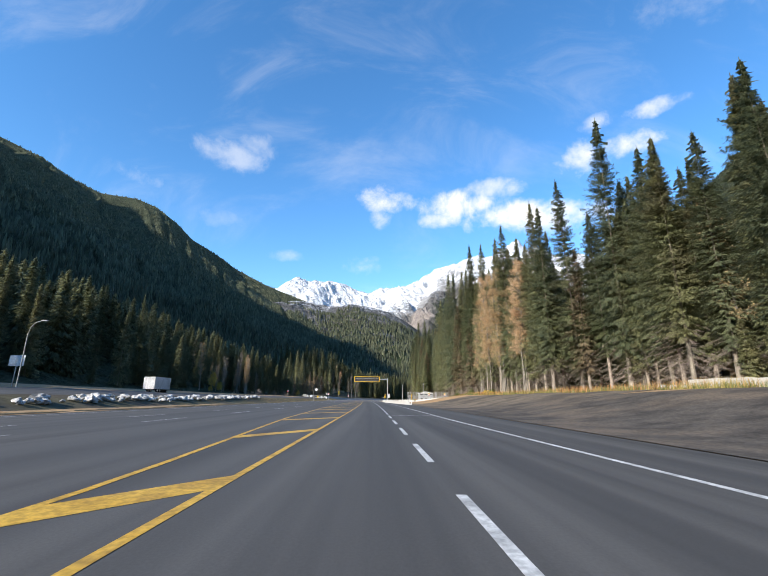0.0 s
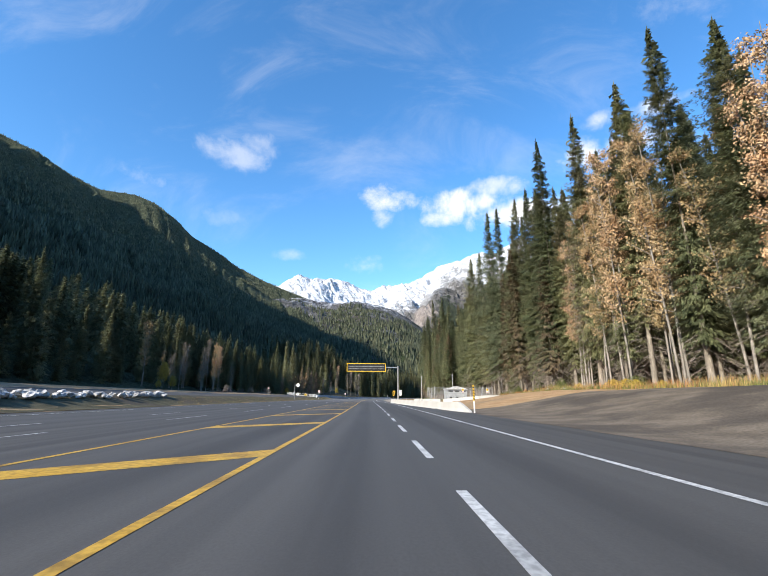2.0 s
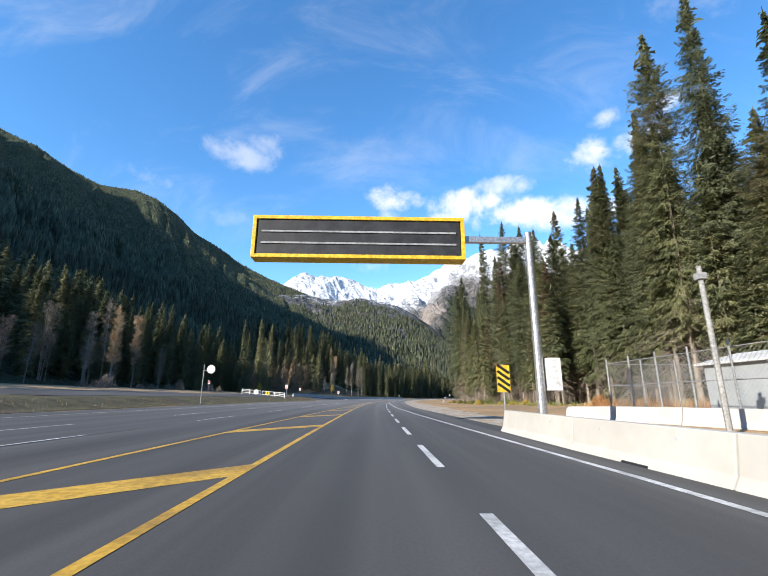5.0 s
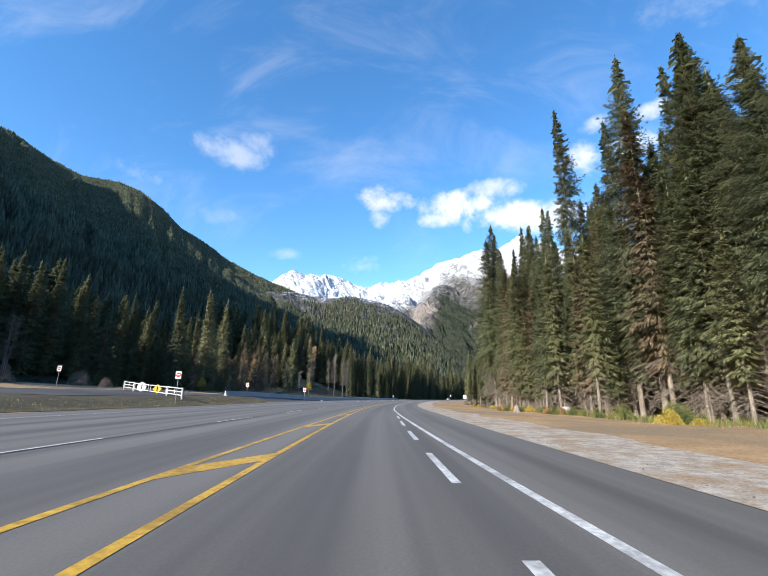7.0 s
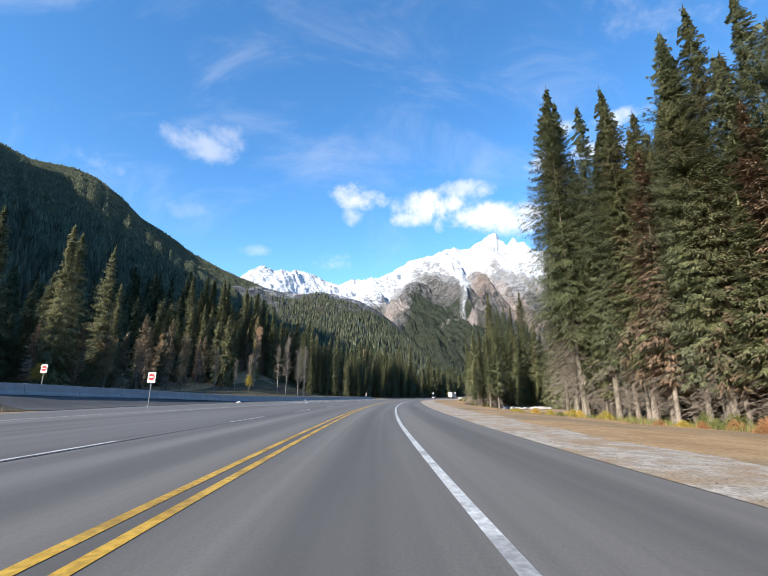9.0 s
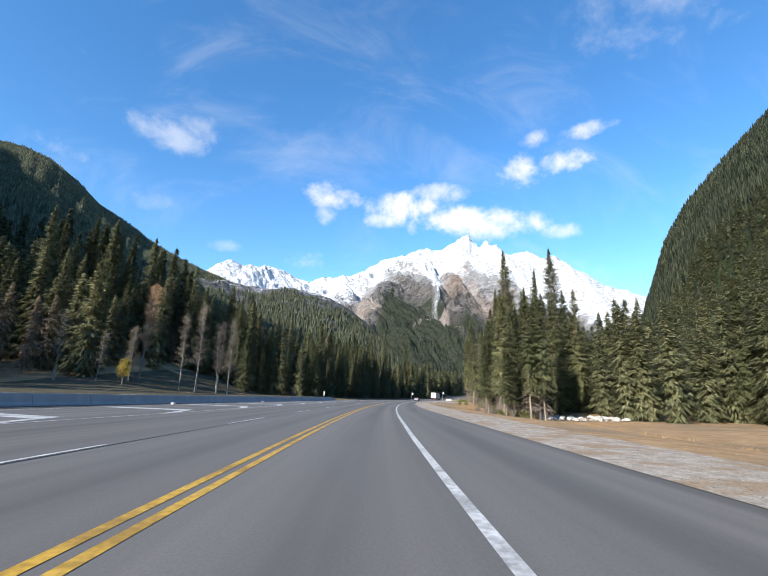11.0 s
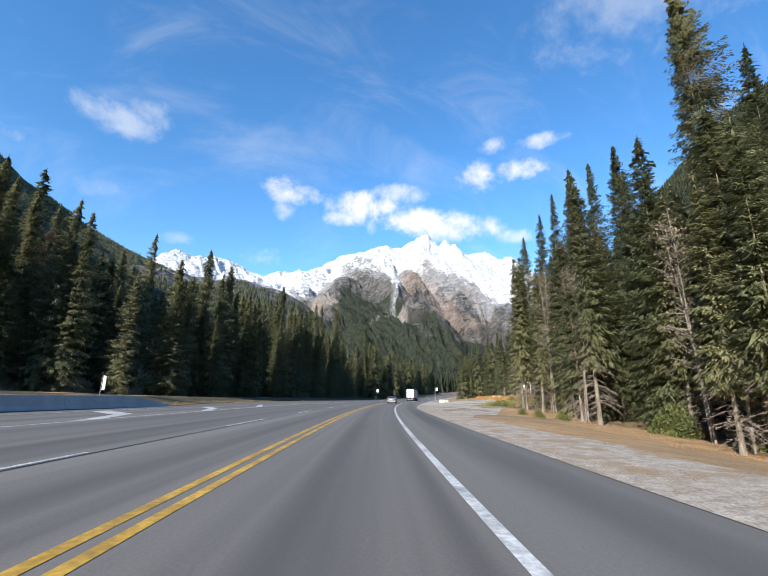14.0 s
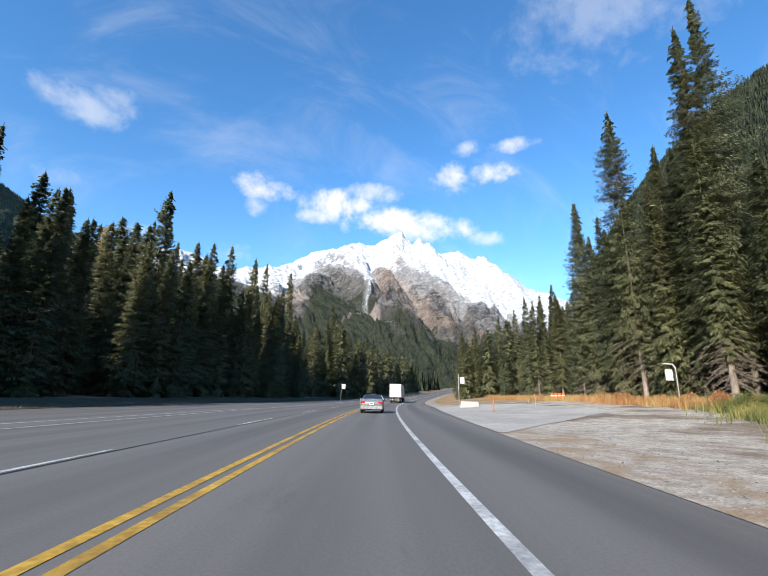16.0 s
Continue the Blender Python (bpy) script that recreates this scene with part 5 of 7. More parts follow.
GOLD = [broadleaf_meshes("gold_%d" % i, 20.0, 2.3, 200 + i, M["leaf_gold"], 4200, st) for i, st in enumerate((1, 2, 3))]
BARE = [broadleaf_meshes("bare_%d" % i, 18.0, 2.6, 220 + i, M["leaf_brown"], 900, st) for i, st in enumerate((2, 3))]
YELLOW = broadleaf_meshes("yellow", 6.0, 2.4, 230, M["leaf_yellow"], 1800, 3)

PROTO = {}
PROTO["tall"] = [conifer("spruce_tree", m, "tall dark green spruce with bare brown lower branches", group="spruces beside the highway") for m in FULL]
PROTO["dry"] = [conifer("dying_spruce_tree", DRY, "dying spruce with rust-brown needles", group="dying spruces beside the highway")]
PROTO["thin"] = [conifer("thin_spruce_tree", THIN, "thin young spruce with a bare slender stem", group="thin spruces beside the highway")]
PROTO["young"] = [conifer("young_spruce_tree", YOUNG, "small bushy green spruce", group="young spruces beside the highway")]
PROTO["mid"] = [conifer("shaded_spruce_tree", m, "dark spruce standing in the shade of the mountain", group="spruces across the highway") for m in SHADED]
PROTO["back"] = [conifer("rear_spruce_tree", m, "green spruce standing deeper in the roadside wood", group="spruces deeper in the wood") for m in MIDS]
PROTO["larch"] = [conifer("larch_tree", m, "small larch with pale brown autumn needles", group="pale larches before the dark wood") for m in LARCH]
PROTO["gold"] = [conifer("aspen_tree", m, "tall aspen with sparse golden autumn leaves", group="golden aspens") for m in GOLD]
PROTO["bare"] = [conifer("bare_aspen_tree", m, "nearly bare grey-stemmed aspen", group="bare aspens") for m in BARE]
PROTO["yellow"] = [conifer("yellow_shrub_tree", YELLOW, "low shrubby tree with yellow leaves", group="yellow shrubs")]
NOMINAL = {"tall": 40.0, "dry": 34.0, "thin": 26.0, "young": 9.0, "mid": 30.0, "back": 30.0, "gold": 20.0, "larch": 16.0, "bare": 18.0, "yellow": 6.0}
_used = set()
_rng = random.Random(42)


def plant(kind, s, u, top=None, height=None, fat=1.0, which=None):
    """Sets a tree on the land; top is the height of its tip above the road."""
    z = float(land_z(s, u))
    if u < -80:
        q = at(s, u)
        z = max(z, float(left_slope_z(np.array(q.x), np.array(q.y))))
    h = (top + float(road_z(s)) - z) if height is None else height
    protos = PROTO[kind]
    if kind == "tall" and which is None:
        which = _rng.randrange(5) if 215 < s < 335 else _rng.choice((0, 1, 3, 3, 0, 1))
    proto = protos[_rng.randrange(len(protos)) if which is None else which]
    k = h / NOMINAL[kind]
    f = k ** 0.55 * fat
    p = at(s, u)
    m = Matrix.Translation((p.x, p.y, z)) @ pose(0, 0, 0, _rng.uniform(-1.2, 1.2), _rng.uniform(-1.2, 1.2), _rng.uniform(0, 360))
    if proto.name not in _used:
        _used.add(proto.name)
        proto.scale = (f, f, k)
        proto.matrix_basis = m @ Matrix.Diagonal((f, f, k, 1))
        return proto
    ob = copy_thing(proto, m)
    ob.matrix_basis = m @ Matrix.Diagonal((f, f, k, 1))
    return ob


# spruces whose tips stand clear against the sky: s, u, tip
TIPS_A = ((29, 32, 30), (37, 32.5, 28), (41, 31.5, 30), (46, 33, 32), (52, 32, 41), (64, 32, 38), (73, 31.5, 37), (77.5, 32, 40), (82, 32, 33), (88, 32.5, 37), (96, 32, 43))
TIPS_B = ((104, 32, 43), (115, 32, 45), (128, 32.5, 50), (145, 33, 46), (155.5, 32, 48.6), (161, 32, 50), (180, 33.3, 45), (186, 32.5, 44.6), (231, 30, 31), (237, 30, 38), (240, 31.5, 37), (250, 31, 47), (251, 29, 38), (264, 29, 49))
TIPS_C = ((279, 30, 37), (294, 30, 39.7), (300, 33, 43), (308, 38, 51), (306, 31, 36), (314, 24.3, 44.5), (319, 35, 50), (289, 31, 35.5), (438, 29.6, 44.2), (438, 42, 43.8), (442, 38, 38.8), (420, 31, 28), (455, 30, 35), (471, 30, 40))
TIPS_D = ((474, 36, 42.8), (506, 38.5, 52), (503, 34, 45.7), (520, 34.7, 46), (547, 39, 43), (522, 41, 41), (532, 36, 33), (540, 36, 39.7), (510, 36, 33), (558, 36, 25), (482, 36, 27), (497, 40, 38))


def build_right_woods():
    more = ((146.6, 33, 40.6), (143.3, 33.5, 41.2), (138.3, 33, 44.6), (134.4, 33.5, 42.5), (132.3, 33, 40), (201.5, 33, 33.7), (208, 33, 33.8), (241, 33, 42), (243.6, 33.5, 40.5),
            (321, 26, 51), (318.6, 26.5, 48), (309, 26, 40), (302, 26, 37))
    for s, u, z in TIPS_A + TIPS_B + TIPS_C + TIPS_D + more:
        plant("tall", s, u, top=z)
    # filling between and behind the tall ones: from s, to s, u near, u far, how many, heights
    for s0, s1, u0, u1, n, h0, h1 in ((-30, 30, 32, 40, 14, 20, 30), (30, 100, 32, 42, 46, 22, 34), (100, 205, 32, 42, 76, 28, 42), (205, 285, 29, 40, 60, 24, 39), (285, 326, 25, 40, 34, 26, 40),
                                      (424, 474, 24, 46, 44, 16, 32), (474, 600, 35, 50, 60, 20, 34), (560, 660, 16, 36, 24, 14, 28), (340, 470, 62, 112, 34, 18, 32)):
        for _ in range(n):
            s, u = _rng.uniform(s0, s1), u0 + (u1 - u0) * _rng.random() ** 1.2
            front = u < u0 + 5 and u0 < 60
            plant("tall" if front and s < 396 else "back", s, u, height=_rng.uniform(h0, h1) * (0.88 if front else 1.0))
    for s0, s1, u0, u1, n in ((20, 200, 30.5, 36, 26), (205, 326, 24.5, 31, 44), (396, 470, 19.5, 30, 46), (470, 600, 32, 38, 22)):
        for _ in range(n):
            plant("thin", _rng.uniform(s0, s1), _rng.uniform(u0, u1), height=_rng.uniform(11, 27))
    for s, u, z in ((143, 31, 33), (152, 31.5, 30), (128, 31, 26), (61, 31.5, 24), (213, 29, 24), (246, 29.5, 36), (262, 28, 22), (297, 25, 25), (303, 26, 30), (292, 27, 20), (288, 28, 24)):
        plant("dry", s, u, top=z)
    for s, u, z in ((108, 31, 30), (112, 31, 28), (101, 32, 26), (118, 31.5, 29), (93, 33, 30), (36, 33, 25), (84, 31, 31), (476, 27, 26), (430, 22, 14)):
        plant("gold", s, u, top=z)
    for s, u, z in ((98, 30.5, 33), (105, 30, 34), (110, 30.5, 32), (90, 30.8, 31)):
        plant("gold", s, u, top=z)
    for s, u, z in ((448, 20.5, 17), (462, 22, 20), (116, 30.5, 24), (434, 22.5, 16), (453, 22.5, 17), (467, 23.5, 18)):
        plant("bare", s, u, top=z)
    for _ in range(26):
        plant("young", _rng.choice((_rng.uniform(30, 205), _rng.uniform(420, 475), _rng.uniform(560, 640))), _rng.uniform(30, 36), height=_rng.uniform(3, 8))


LEFT_WOOD = ((-60, -84), (220, -89), (300, -88), (380, -83), (432, -79), (446, -56), (460, -43), (480, -33), (520, -30), (600, -24), (700, -20))


def build_left_woods():
    for s, u, z in ((505, -42, 27), (509.5, -42, 27), (517, -42, 26), (522, -42, 28), (526, -42, 30), (531, -42, 32), (545, -42, 31), (569, -42, 38), (578, -42, 40), (599, -42, 43), (650, -42, 43),
                    (456, -55, 34), (448, -55, 33), (444, -50, 21), (489, -55, 36), (331, -76, 37), (346, -76, 40), (350, -78, 40), (360, -77, 40)):
        plant("mid", s, u, top=z)
    spots, tall = [], []
    for s0, s1, n, lone, d, h0, h1 in ((-60, 180, 130, 40, 44, 20, 36), (180, 400, 210, 80, 56, 18, 34), (400, 470, 84, 50, 46, 22, 38), (470, 620, 190, 105, 36, 18, 32), (620, 720, 50, 10, 36, 18, 30)):
        row = []
        for _ in range(n):
            s = _rng.uniform(s0, s1)
            edge = float(lerp(LEFT_WOOD, s))
            back = d * _rng.random() ** 1.5
            row.append((back, s, edge - back, _rng.uniform(h0, h1) * (0.75 if back < 4 else 1.0)))
        row.sort()
        for i, (back, s, u, h) in enumerate(row):
            if i < lone:
                plant("mid", s, u, height=h)
            else:
                p = at(s, u)
                spots.append((p.x, p.y, max(float(land_z(s, u)), float(left_slope_z(np.array(p.x), np.array(p.y)))) - 0.4))
                tall.append(h)
    joined_spruces("forest_across_highway", LITE, np.array(spots), tall, 30.0, M["needles_shade"], "dark spruces behind the first rows across the highway", 16)
    for s, u, z in ((342, -76, 16), (352, -75, 18), (360, -76, 20), (366, -75, 18), (371, -74, 24), (376, -76, 21), (383, -74, 25), (389, -74, 21), (393, -76, 22), (397, -74, 20.5), (402, -75, 22), (407, -74, 21), (412, -74, 18), (420, -75, 23), (428, -75, 20), (435, -73, 36), (440, -72, 24), (433, -76, 30)):
        plant("larch", s, u, top=z)
    for s, u, z in ((218, -86, 31), (275, -84, 29), (229, -87, 22), (258, -78, 27), (243, -104, 38), (256, -84, 20), (376, -74, 22), (368, -72, 17), (384, -70, 18), (360, -74, 16), (413, -61, 29), (530, -52, 34), (466, -56, 30)):
        plant("gold", s, u, top=z)
    for s, u, z in ((261, -83, 30), (245, -85, 25), (258, -84, 17), (285, -82, 18), (234, -85, 19), (252, -80, 24), (240, -84, 19), (247, -86, 17), (262, -80, 14), (396, -66, 17),
                    (419, -50, 25), (423, -47, 20), (427, -46, 22), (415, -52, 21), (431, -48, 18), (402, -62, 14), (408, -60, 16)):
        plant("bare", s, u, top=z)
    for s, u, z in ((227, -84, 14), (228, -80, 9), (222, -82, 7), (404, -58, 8), (340, -72, 7)):
        plant("yellow", s, u, top=z)


def build_wood_depths():
    """The trees behind the first rows, on both sides of the highway."""
    rng = np.random.default_rng(27)
    for name, bands, mat, label in (("forest_roadside", ((-60, 326, 41, 80, 420), (396, 476, 46, 100, 110), (476, 600, 48, 90, 160), (326, 400, 70, 110, 70)), "needles", "depth of the spruce wood beside the highway"),
                                    ("forest_depth", ((-80, 400, -190, -118, 330), (400, 660, -140, -66, 420)), "needles_shade", "depth of the dark spruce wood across the highway")):
        s = np.concatenate([rng.uniform(b[0], b[1], b[4]) for b in bands])
        u = np.concatenate([rng.uniform(b[2], b[3], b[4]) for b in bands])
        x, y = grid_at(s, u)
        p = np.stack([x, y, np.maximum(land_z(s, u), left_slope_z(x, y)) - 0.5], -1)
        near = s > 326
        tall = rng.uniform(20, 34, len(p))
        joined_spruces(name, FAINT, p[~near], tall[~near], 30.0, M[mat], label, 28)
        joined_spruces(name, LITE, p[near], tall[near] * 0.85, 30.0, M["needles_shade"], label, 29)


def build_hill_foot():
    rng = np.random.default_rng(25)
    az, t = rng.uniform(39, 80, 760), rng.uniform(0.0, 0.28, 760)
    p = on_slope(G_RIGHT, az, t)
    joined_spruces("forest_hill_foot", FAINT, p, rng.uniform(14, 25, len(p)), 30.0, M["needles_shade"], "spruce wood at the foot of the steep hillside", 26)


def build_bend_woods():
    """The wood on both sides of the road beyond the bend."""
    rng = np.random.default_rng(33)
    s = rng.uniform(590, 760, 440)
    u = np.where(rng.random(440) < 0.5, 17 + 75 * rng.random(440) ** 1.3, -17 - 75 * rng.random(440) ** 1.3)
    x, y = grid_at(s, u)
    p = np.stack([x, y, np.maximum(land_z(s, u), left_slope_z(x, y)) - 0.4], -1)
    joined_spruces("forest_beyond_bend", FAINT, p, rng.uniform(14, 24, len(p)), 30.0, M["needles_shade"], "spruce wood along the road beyond the bend", 34)


build_right_woods()
build_left_woods()
build_bend_woods()
build_hill_foot()
build_wood_depths()


# ---- things beside the road ----
def place(s, u, z=None, turn=0.0):
    """A pose on the land at s, u, facing along the road."""
    p = at(s, u)
    return pose(p.x, p.y, float(land_z(s, u)) if z is None else z + float(road_z(s)), 0, 0, heading(s) + turn)


def barrier_mesh(length, h, top, foot, mat, name):
    prof = [(-foot, 0), (-foot, 0.09 * h), (-foot * 0.62, 0.36 * h), (-top, h), (top, h), (foot * 0.62, 0.36 * h), (foot, 0.09 * h), (foot, 0)]
    return Shape().prism(prof, 0.02, length - 0.02, 0.02).mesh(name, mat)


def barrier_end_mesh(length, h, top, foot, mat):
    """A barrier piece whose top runs down to the ground at its far end."""
    prof = [(-foot, 0), (-foot, 0.09), (-foot * 0.62, 0.36), (-top, 1.0), (top, 1.0), (foot * 0.62, 0.36), (foot, 0.09), (foot, 0)]
    b = bmesh.new()
    rows = [[b.verts.new((x * (1 - 0.25 * f), length * f, z * h * k)) for x, z in prof] for f, k in ((0.0, 1.0), (0.3, 0.82), (0.65, 0.5), (0.93, 0.22), (1.0, 0.08))]
    for r0, r1 in zip(rows, rows[1:]):
        for i in range(len(prof) - 1):
            b.faces.new((r0[i], r0[i + 1], r1[i + 1], r1[i]))
    b.faces.new(rows[0])
    b.faces.new(rows[-1][::-1])
    bmesh.ops.recalc_face_normals(b, faces=b.faces[:])
    me = bpy.data.meshes.new("barrier_end")
    b.to_mesh(me)
    b.free()
    me.materials.append(mat)
    return me


def barrier_end(p, q, h, mat, label, group, top=0.10, foot=0.34):
    a, b = at(*p, float(land_z(*p)) - 0.03), at(*q, float(land_z(*q)) - 0.03)
    ob = new("concrete_barrier", barrier_end_mesh((b - a).length, h, top, foot, mat))
    ob.matrix_basis = Matrix.Translation(a) @ (b - a).to_track_quat("Y", "Z").to_matrix().to_4x4()
    return tagged(ob, label, "barrier", group)


def barrier_run(points, h, mat, label, group, piece=5.0, top=0.10, foot=0.34, z_of=None):
    """Concrete barrier pieces end to end along a line of (s, u)."""
    name, done = "concrete_barrier", 0
    for (s0, u0), (s1, u1) in zip(points, points[1:]):
        a, b = at(s0, u0), at(s1, u1)
        n = max(1, round((b - a).length / piece))
        me = None
        for i in range(n):
            p, q = a.lerp(b, i / n), a.lerp(b, (i + 1) / n)
            f0, f1 = i / n, (i + 1) / n
            p.z, q.z = float(land_z(s0 + (s1 - s0) * f0, u0 + (u1 - u0) * f0)) - 0.03, float(land_z(s0 + (s1 - s0) * f1, u0 + (u1 - u0) * f1)) - 0.03
            d = q - p
            if me is None:
                me = barrier_mesh((b - a).length / n, h, top, foot, mat, "barrier_piece")
            ob = new(name, me)
            ob.matrix_basis = Matrix.Translation(p) @ d.to_track_quat("Y", "Z").to_matrix().to_4x4()
            tagged(ob, label, "barrier", group)
            if mat is M["concrete"] and done % 3 == 1:
                slot = Shape().prism([(-foot - 0.015, 0.0), (-foot - 0.015, 0.10), (-foot * 0.62 - 0.03, 0.26), (-foot * 0.5, 0.26), (-foot * 0.5, 0.0)], 1.9, 2.75).mesh("drain_slot", M["black"])
                part("drain_slot", slot, ob, "dark drain slot at the foot")
            if mat is M["concrete"]:
                for f in (0.25, 0.75):
                    y = (b - a).length / n * f
                    x = -(top + (foot * 0.62 - top) * 0.32)
                    part("lifting_hole", Shape().tube((x - 0.012, y, h * 0.80), (x + 0.1, y, h * 0.80), 0.042, sides=10).mesh("lifting_hole", M["concrete_grey"]), ob, "small grey lifting hole")
            done += 1


def rock_mesh(seed, size):
    b = bmesh.new()
    bmesh.ops.create_icosphere(b, subdivisions=2, radius=1.0)
    for v in b.verts:
        n = v.co.normalized()
        k = 0.72 + 0.55 * noise.noise(n * 1.3 + Vector((seed * 3.1, 0, 0))) + 0.18 * noise.noise(n * 3.5 + Vector((0, seed, 0)))
        v.co = Vector((n.x * k * size, n.y * k * size * 0.8, n.z * k * size * 0.62))
    me = bpy.data.meshes.new("rock")
    b.to_mesh(me)
    b.free()
    me.materials.append(M["rock_white"])
    return me


ROCKS = [rock_mesh(i, 0.55) for i in range(6)]


def rock(s, u, k, label, group, sink=0.2):
    ob = new("rock", ROCKS[_rng.randrange(6)])
    ob.matrix_basis = place(s, u) @ pose(0, 0, 0.55 * 0.62 * k * (1 - sink), 0, 0, _rng.uniform(0, 360)) @ Matrix.Diagonal((k * _rng.uniform(0.8, 1.3), k, k * _rng.uniform(0.8, 1.1), 1))
    return tagged(ob, label, "rock", group)


def sign_post(name, s, u, top, panels, label, category="road sign", z=None, post=0.045, group="", face=180):
    """A post with flat panels: (shape, width, height, z of centre, material, x, depth)."""
    base = float(land_z(s, u)) - float(road_z(s)) if z is None else z
    ob = thing(name, label, category, place(s, u, base), group)
    part("post", Shape().tube((0, 0.05, -0.3), (0, 0.05, top - base), post, sides=8).mesh("post", M["steel"]), ob)
    for i, (kind, w, h, zc, mat, x, lift) in enumerate(panels):
        zc -= base
        y = -0.02 - 0.012 * lift
        sh = Shape()
        if kind == "box":
            sh.box((w, 0.012, h), (x, y, zc), bevel=0.004)
        elif kind == "disc":
            sh.tube((x, y - 0.005, zc), (x, y + 0.005, zc), w / 2, sides=28)
        else:
            sh.box((w * 0.707, 0.010, w * 0.707), (x, y, zc), (0, 45, 0))
        part("panel" if lift == 0 else "symbol", sh.mesh("panel", M[mat]), ob)
    return ob


def no_entry(s, u, top, z=None):
    c = top - 0.55
    return sign_post("no_entry_sign", s, u, top - 0.3, (("box", 0.72, 0.92, c, "sign_white", 0, 0), ("disc", 0.58, 0, c + 0.03, "sign_red", 0, 1), ("box", 0.42, 0.11, c + 0.03, "sign_white", 0, 2)),
                     "white square no-entry sign with a red disc on a steel post", z=z, group="no-entry signs")


def build_gantry():
    ob = thing("message_sign_gantry", "cantilevered grey steel pole carrying a dark electronic message board", "road sign", place(161.4, 7.1))
    pole = Shape().tube((0, 0, -0.3), (0, 0, 8.75), 0.20, 0.15, 14).tube((0, 0, -0.1), (0, 0, 0.12), 0.4, sides=14)
    part("pole", pole.mesh("pole", M["steel"], False), ob)
    part("arm", Shape().box((6.6, 0.22, 0.30), (-3.2, 0, 8.35), bevel=0.03).mesh("arm", M["steel"]), ob)
    board = part("message_board", Shape().box((9.2, 0.7, 1.75), (-7.8, 0.1, 8.3), bevel=0.03).mesh("message_board", M["dark_metal"]), ob, "dark unlit message panel")
    fr = Shape()
    for x, z, w, h in ((-7.8, 9.22, 9.6, 0.17), (-7.8, 7.38, 9.6, 0.17), (-12.52, 8.3, 0.17, 1.9), (-3.08, 8.3, 0.17, 1.9)):
        fr.box((w, 0.8, h), (x, 0.08, z), bevel=0.02)
    part("frame", fr.mesh("frame", M["sign_yellow"]), board, "bright yellow border")
    for z in (8.0, 8.55):
        part("louvre", Shape().box((8.8, 0.05, 0.08), (-7.8, -0.27, z)).mesh("louvre", M["grey_metal"]), board)
    part("control_cabinet", Shape().box((0.55, 0.4, 1.35), (0.55, -0.1, 2.3), bevel=0.02).mesh("control_cabinet", M["white_metal"]), ob, "pale grey control cabinet on the pole")


def build_marker():
    ob = thing("hazard_marker", "yellow hazard marker with black slanting bars on a post", "road sign", place(163.6, 6.2))
    part("post", Shape().tube((0, 0.04, -0.2), (0, 0.04, 2.9), 0.04).mesh("post", M["steel"]), ob)
    part("panel", Shape().box((0.62, 0.02, 1.25), (0, 0, 2.2), bevel=0.004).mesh("panel", M["sign_yellow"]), ob)
    for i in range(4):
        part("bar", Shape().box((0.68, 0.012, 0.13), (0, -0.02, 1.78 + 0.29 * i), (0, 35, 0)).mesh("bar", M["black"]), ob)
    p = thing("post_marker", "slim yellow post with black slanting bands at the barrier end", "marker post", place(94.0, 8.9))
    part("post", Shape().box((0.11, 0.11, 2.5), (0, 0, 1.05), bevel=0.01).mesh("post", M["sign_white"]), p)
    part("sleeve", Shape().box((0.125, 0.125, 1.3), (0, 0, 1.7), bevel=0.01).mesh("sleeve", M["sign_yellow"]), p, "yellow sleeve")
    for i in range(5):
        part("band", Shape().box((0.14, 0.14, 0.09), (0, 0, 1.2 + 0.24 * i), (0, 30, 0)).mesh("band", M["black"]), p)


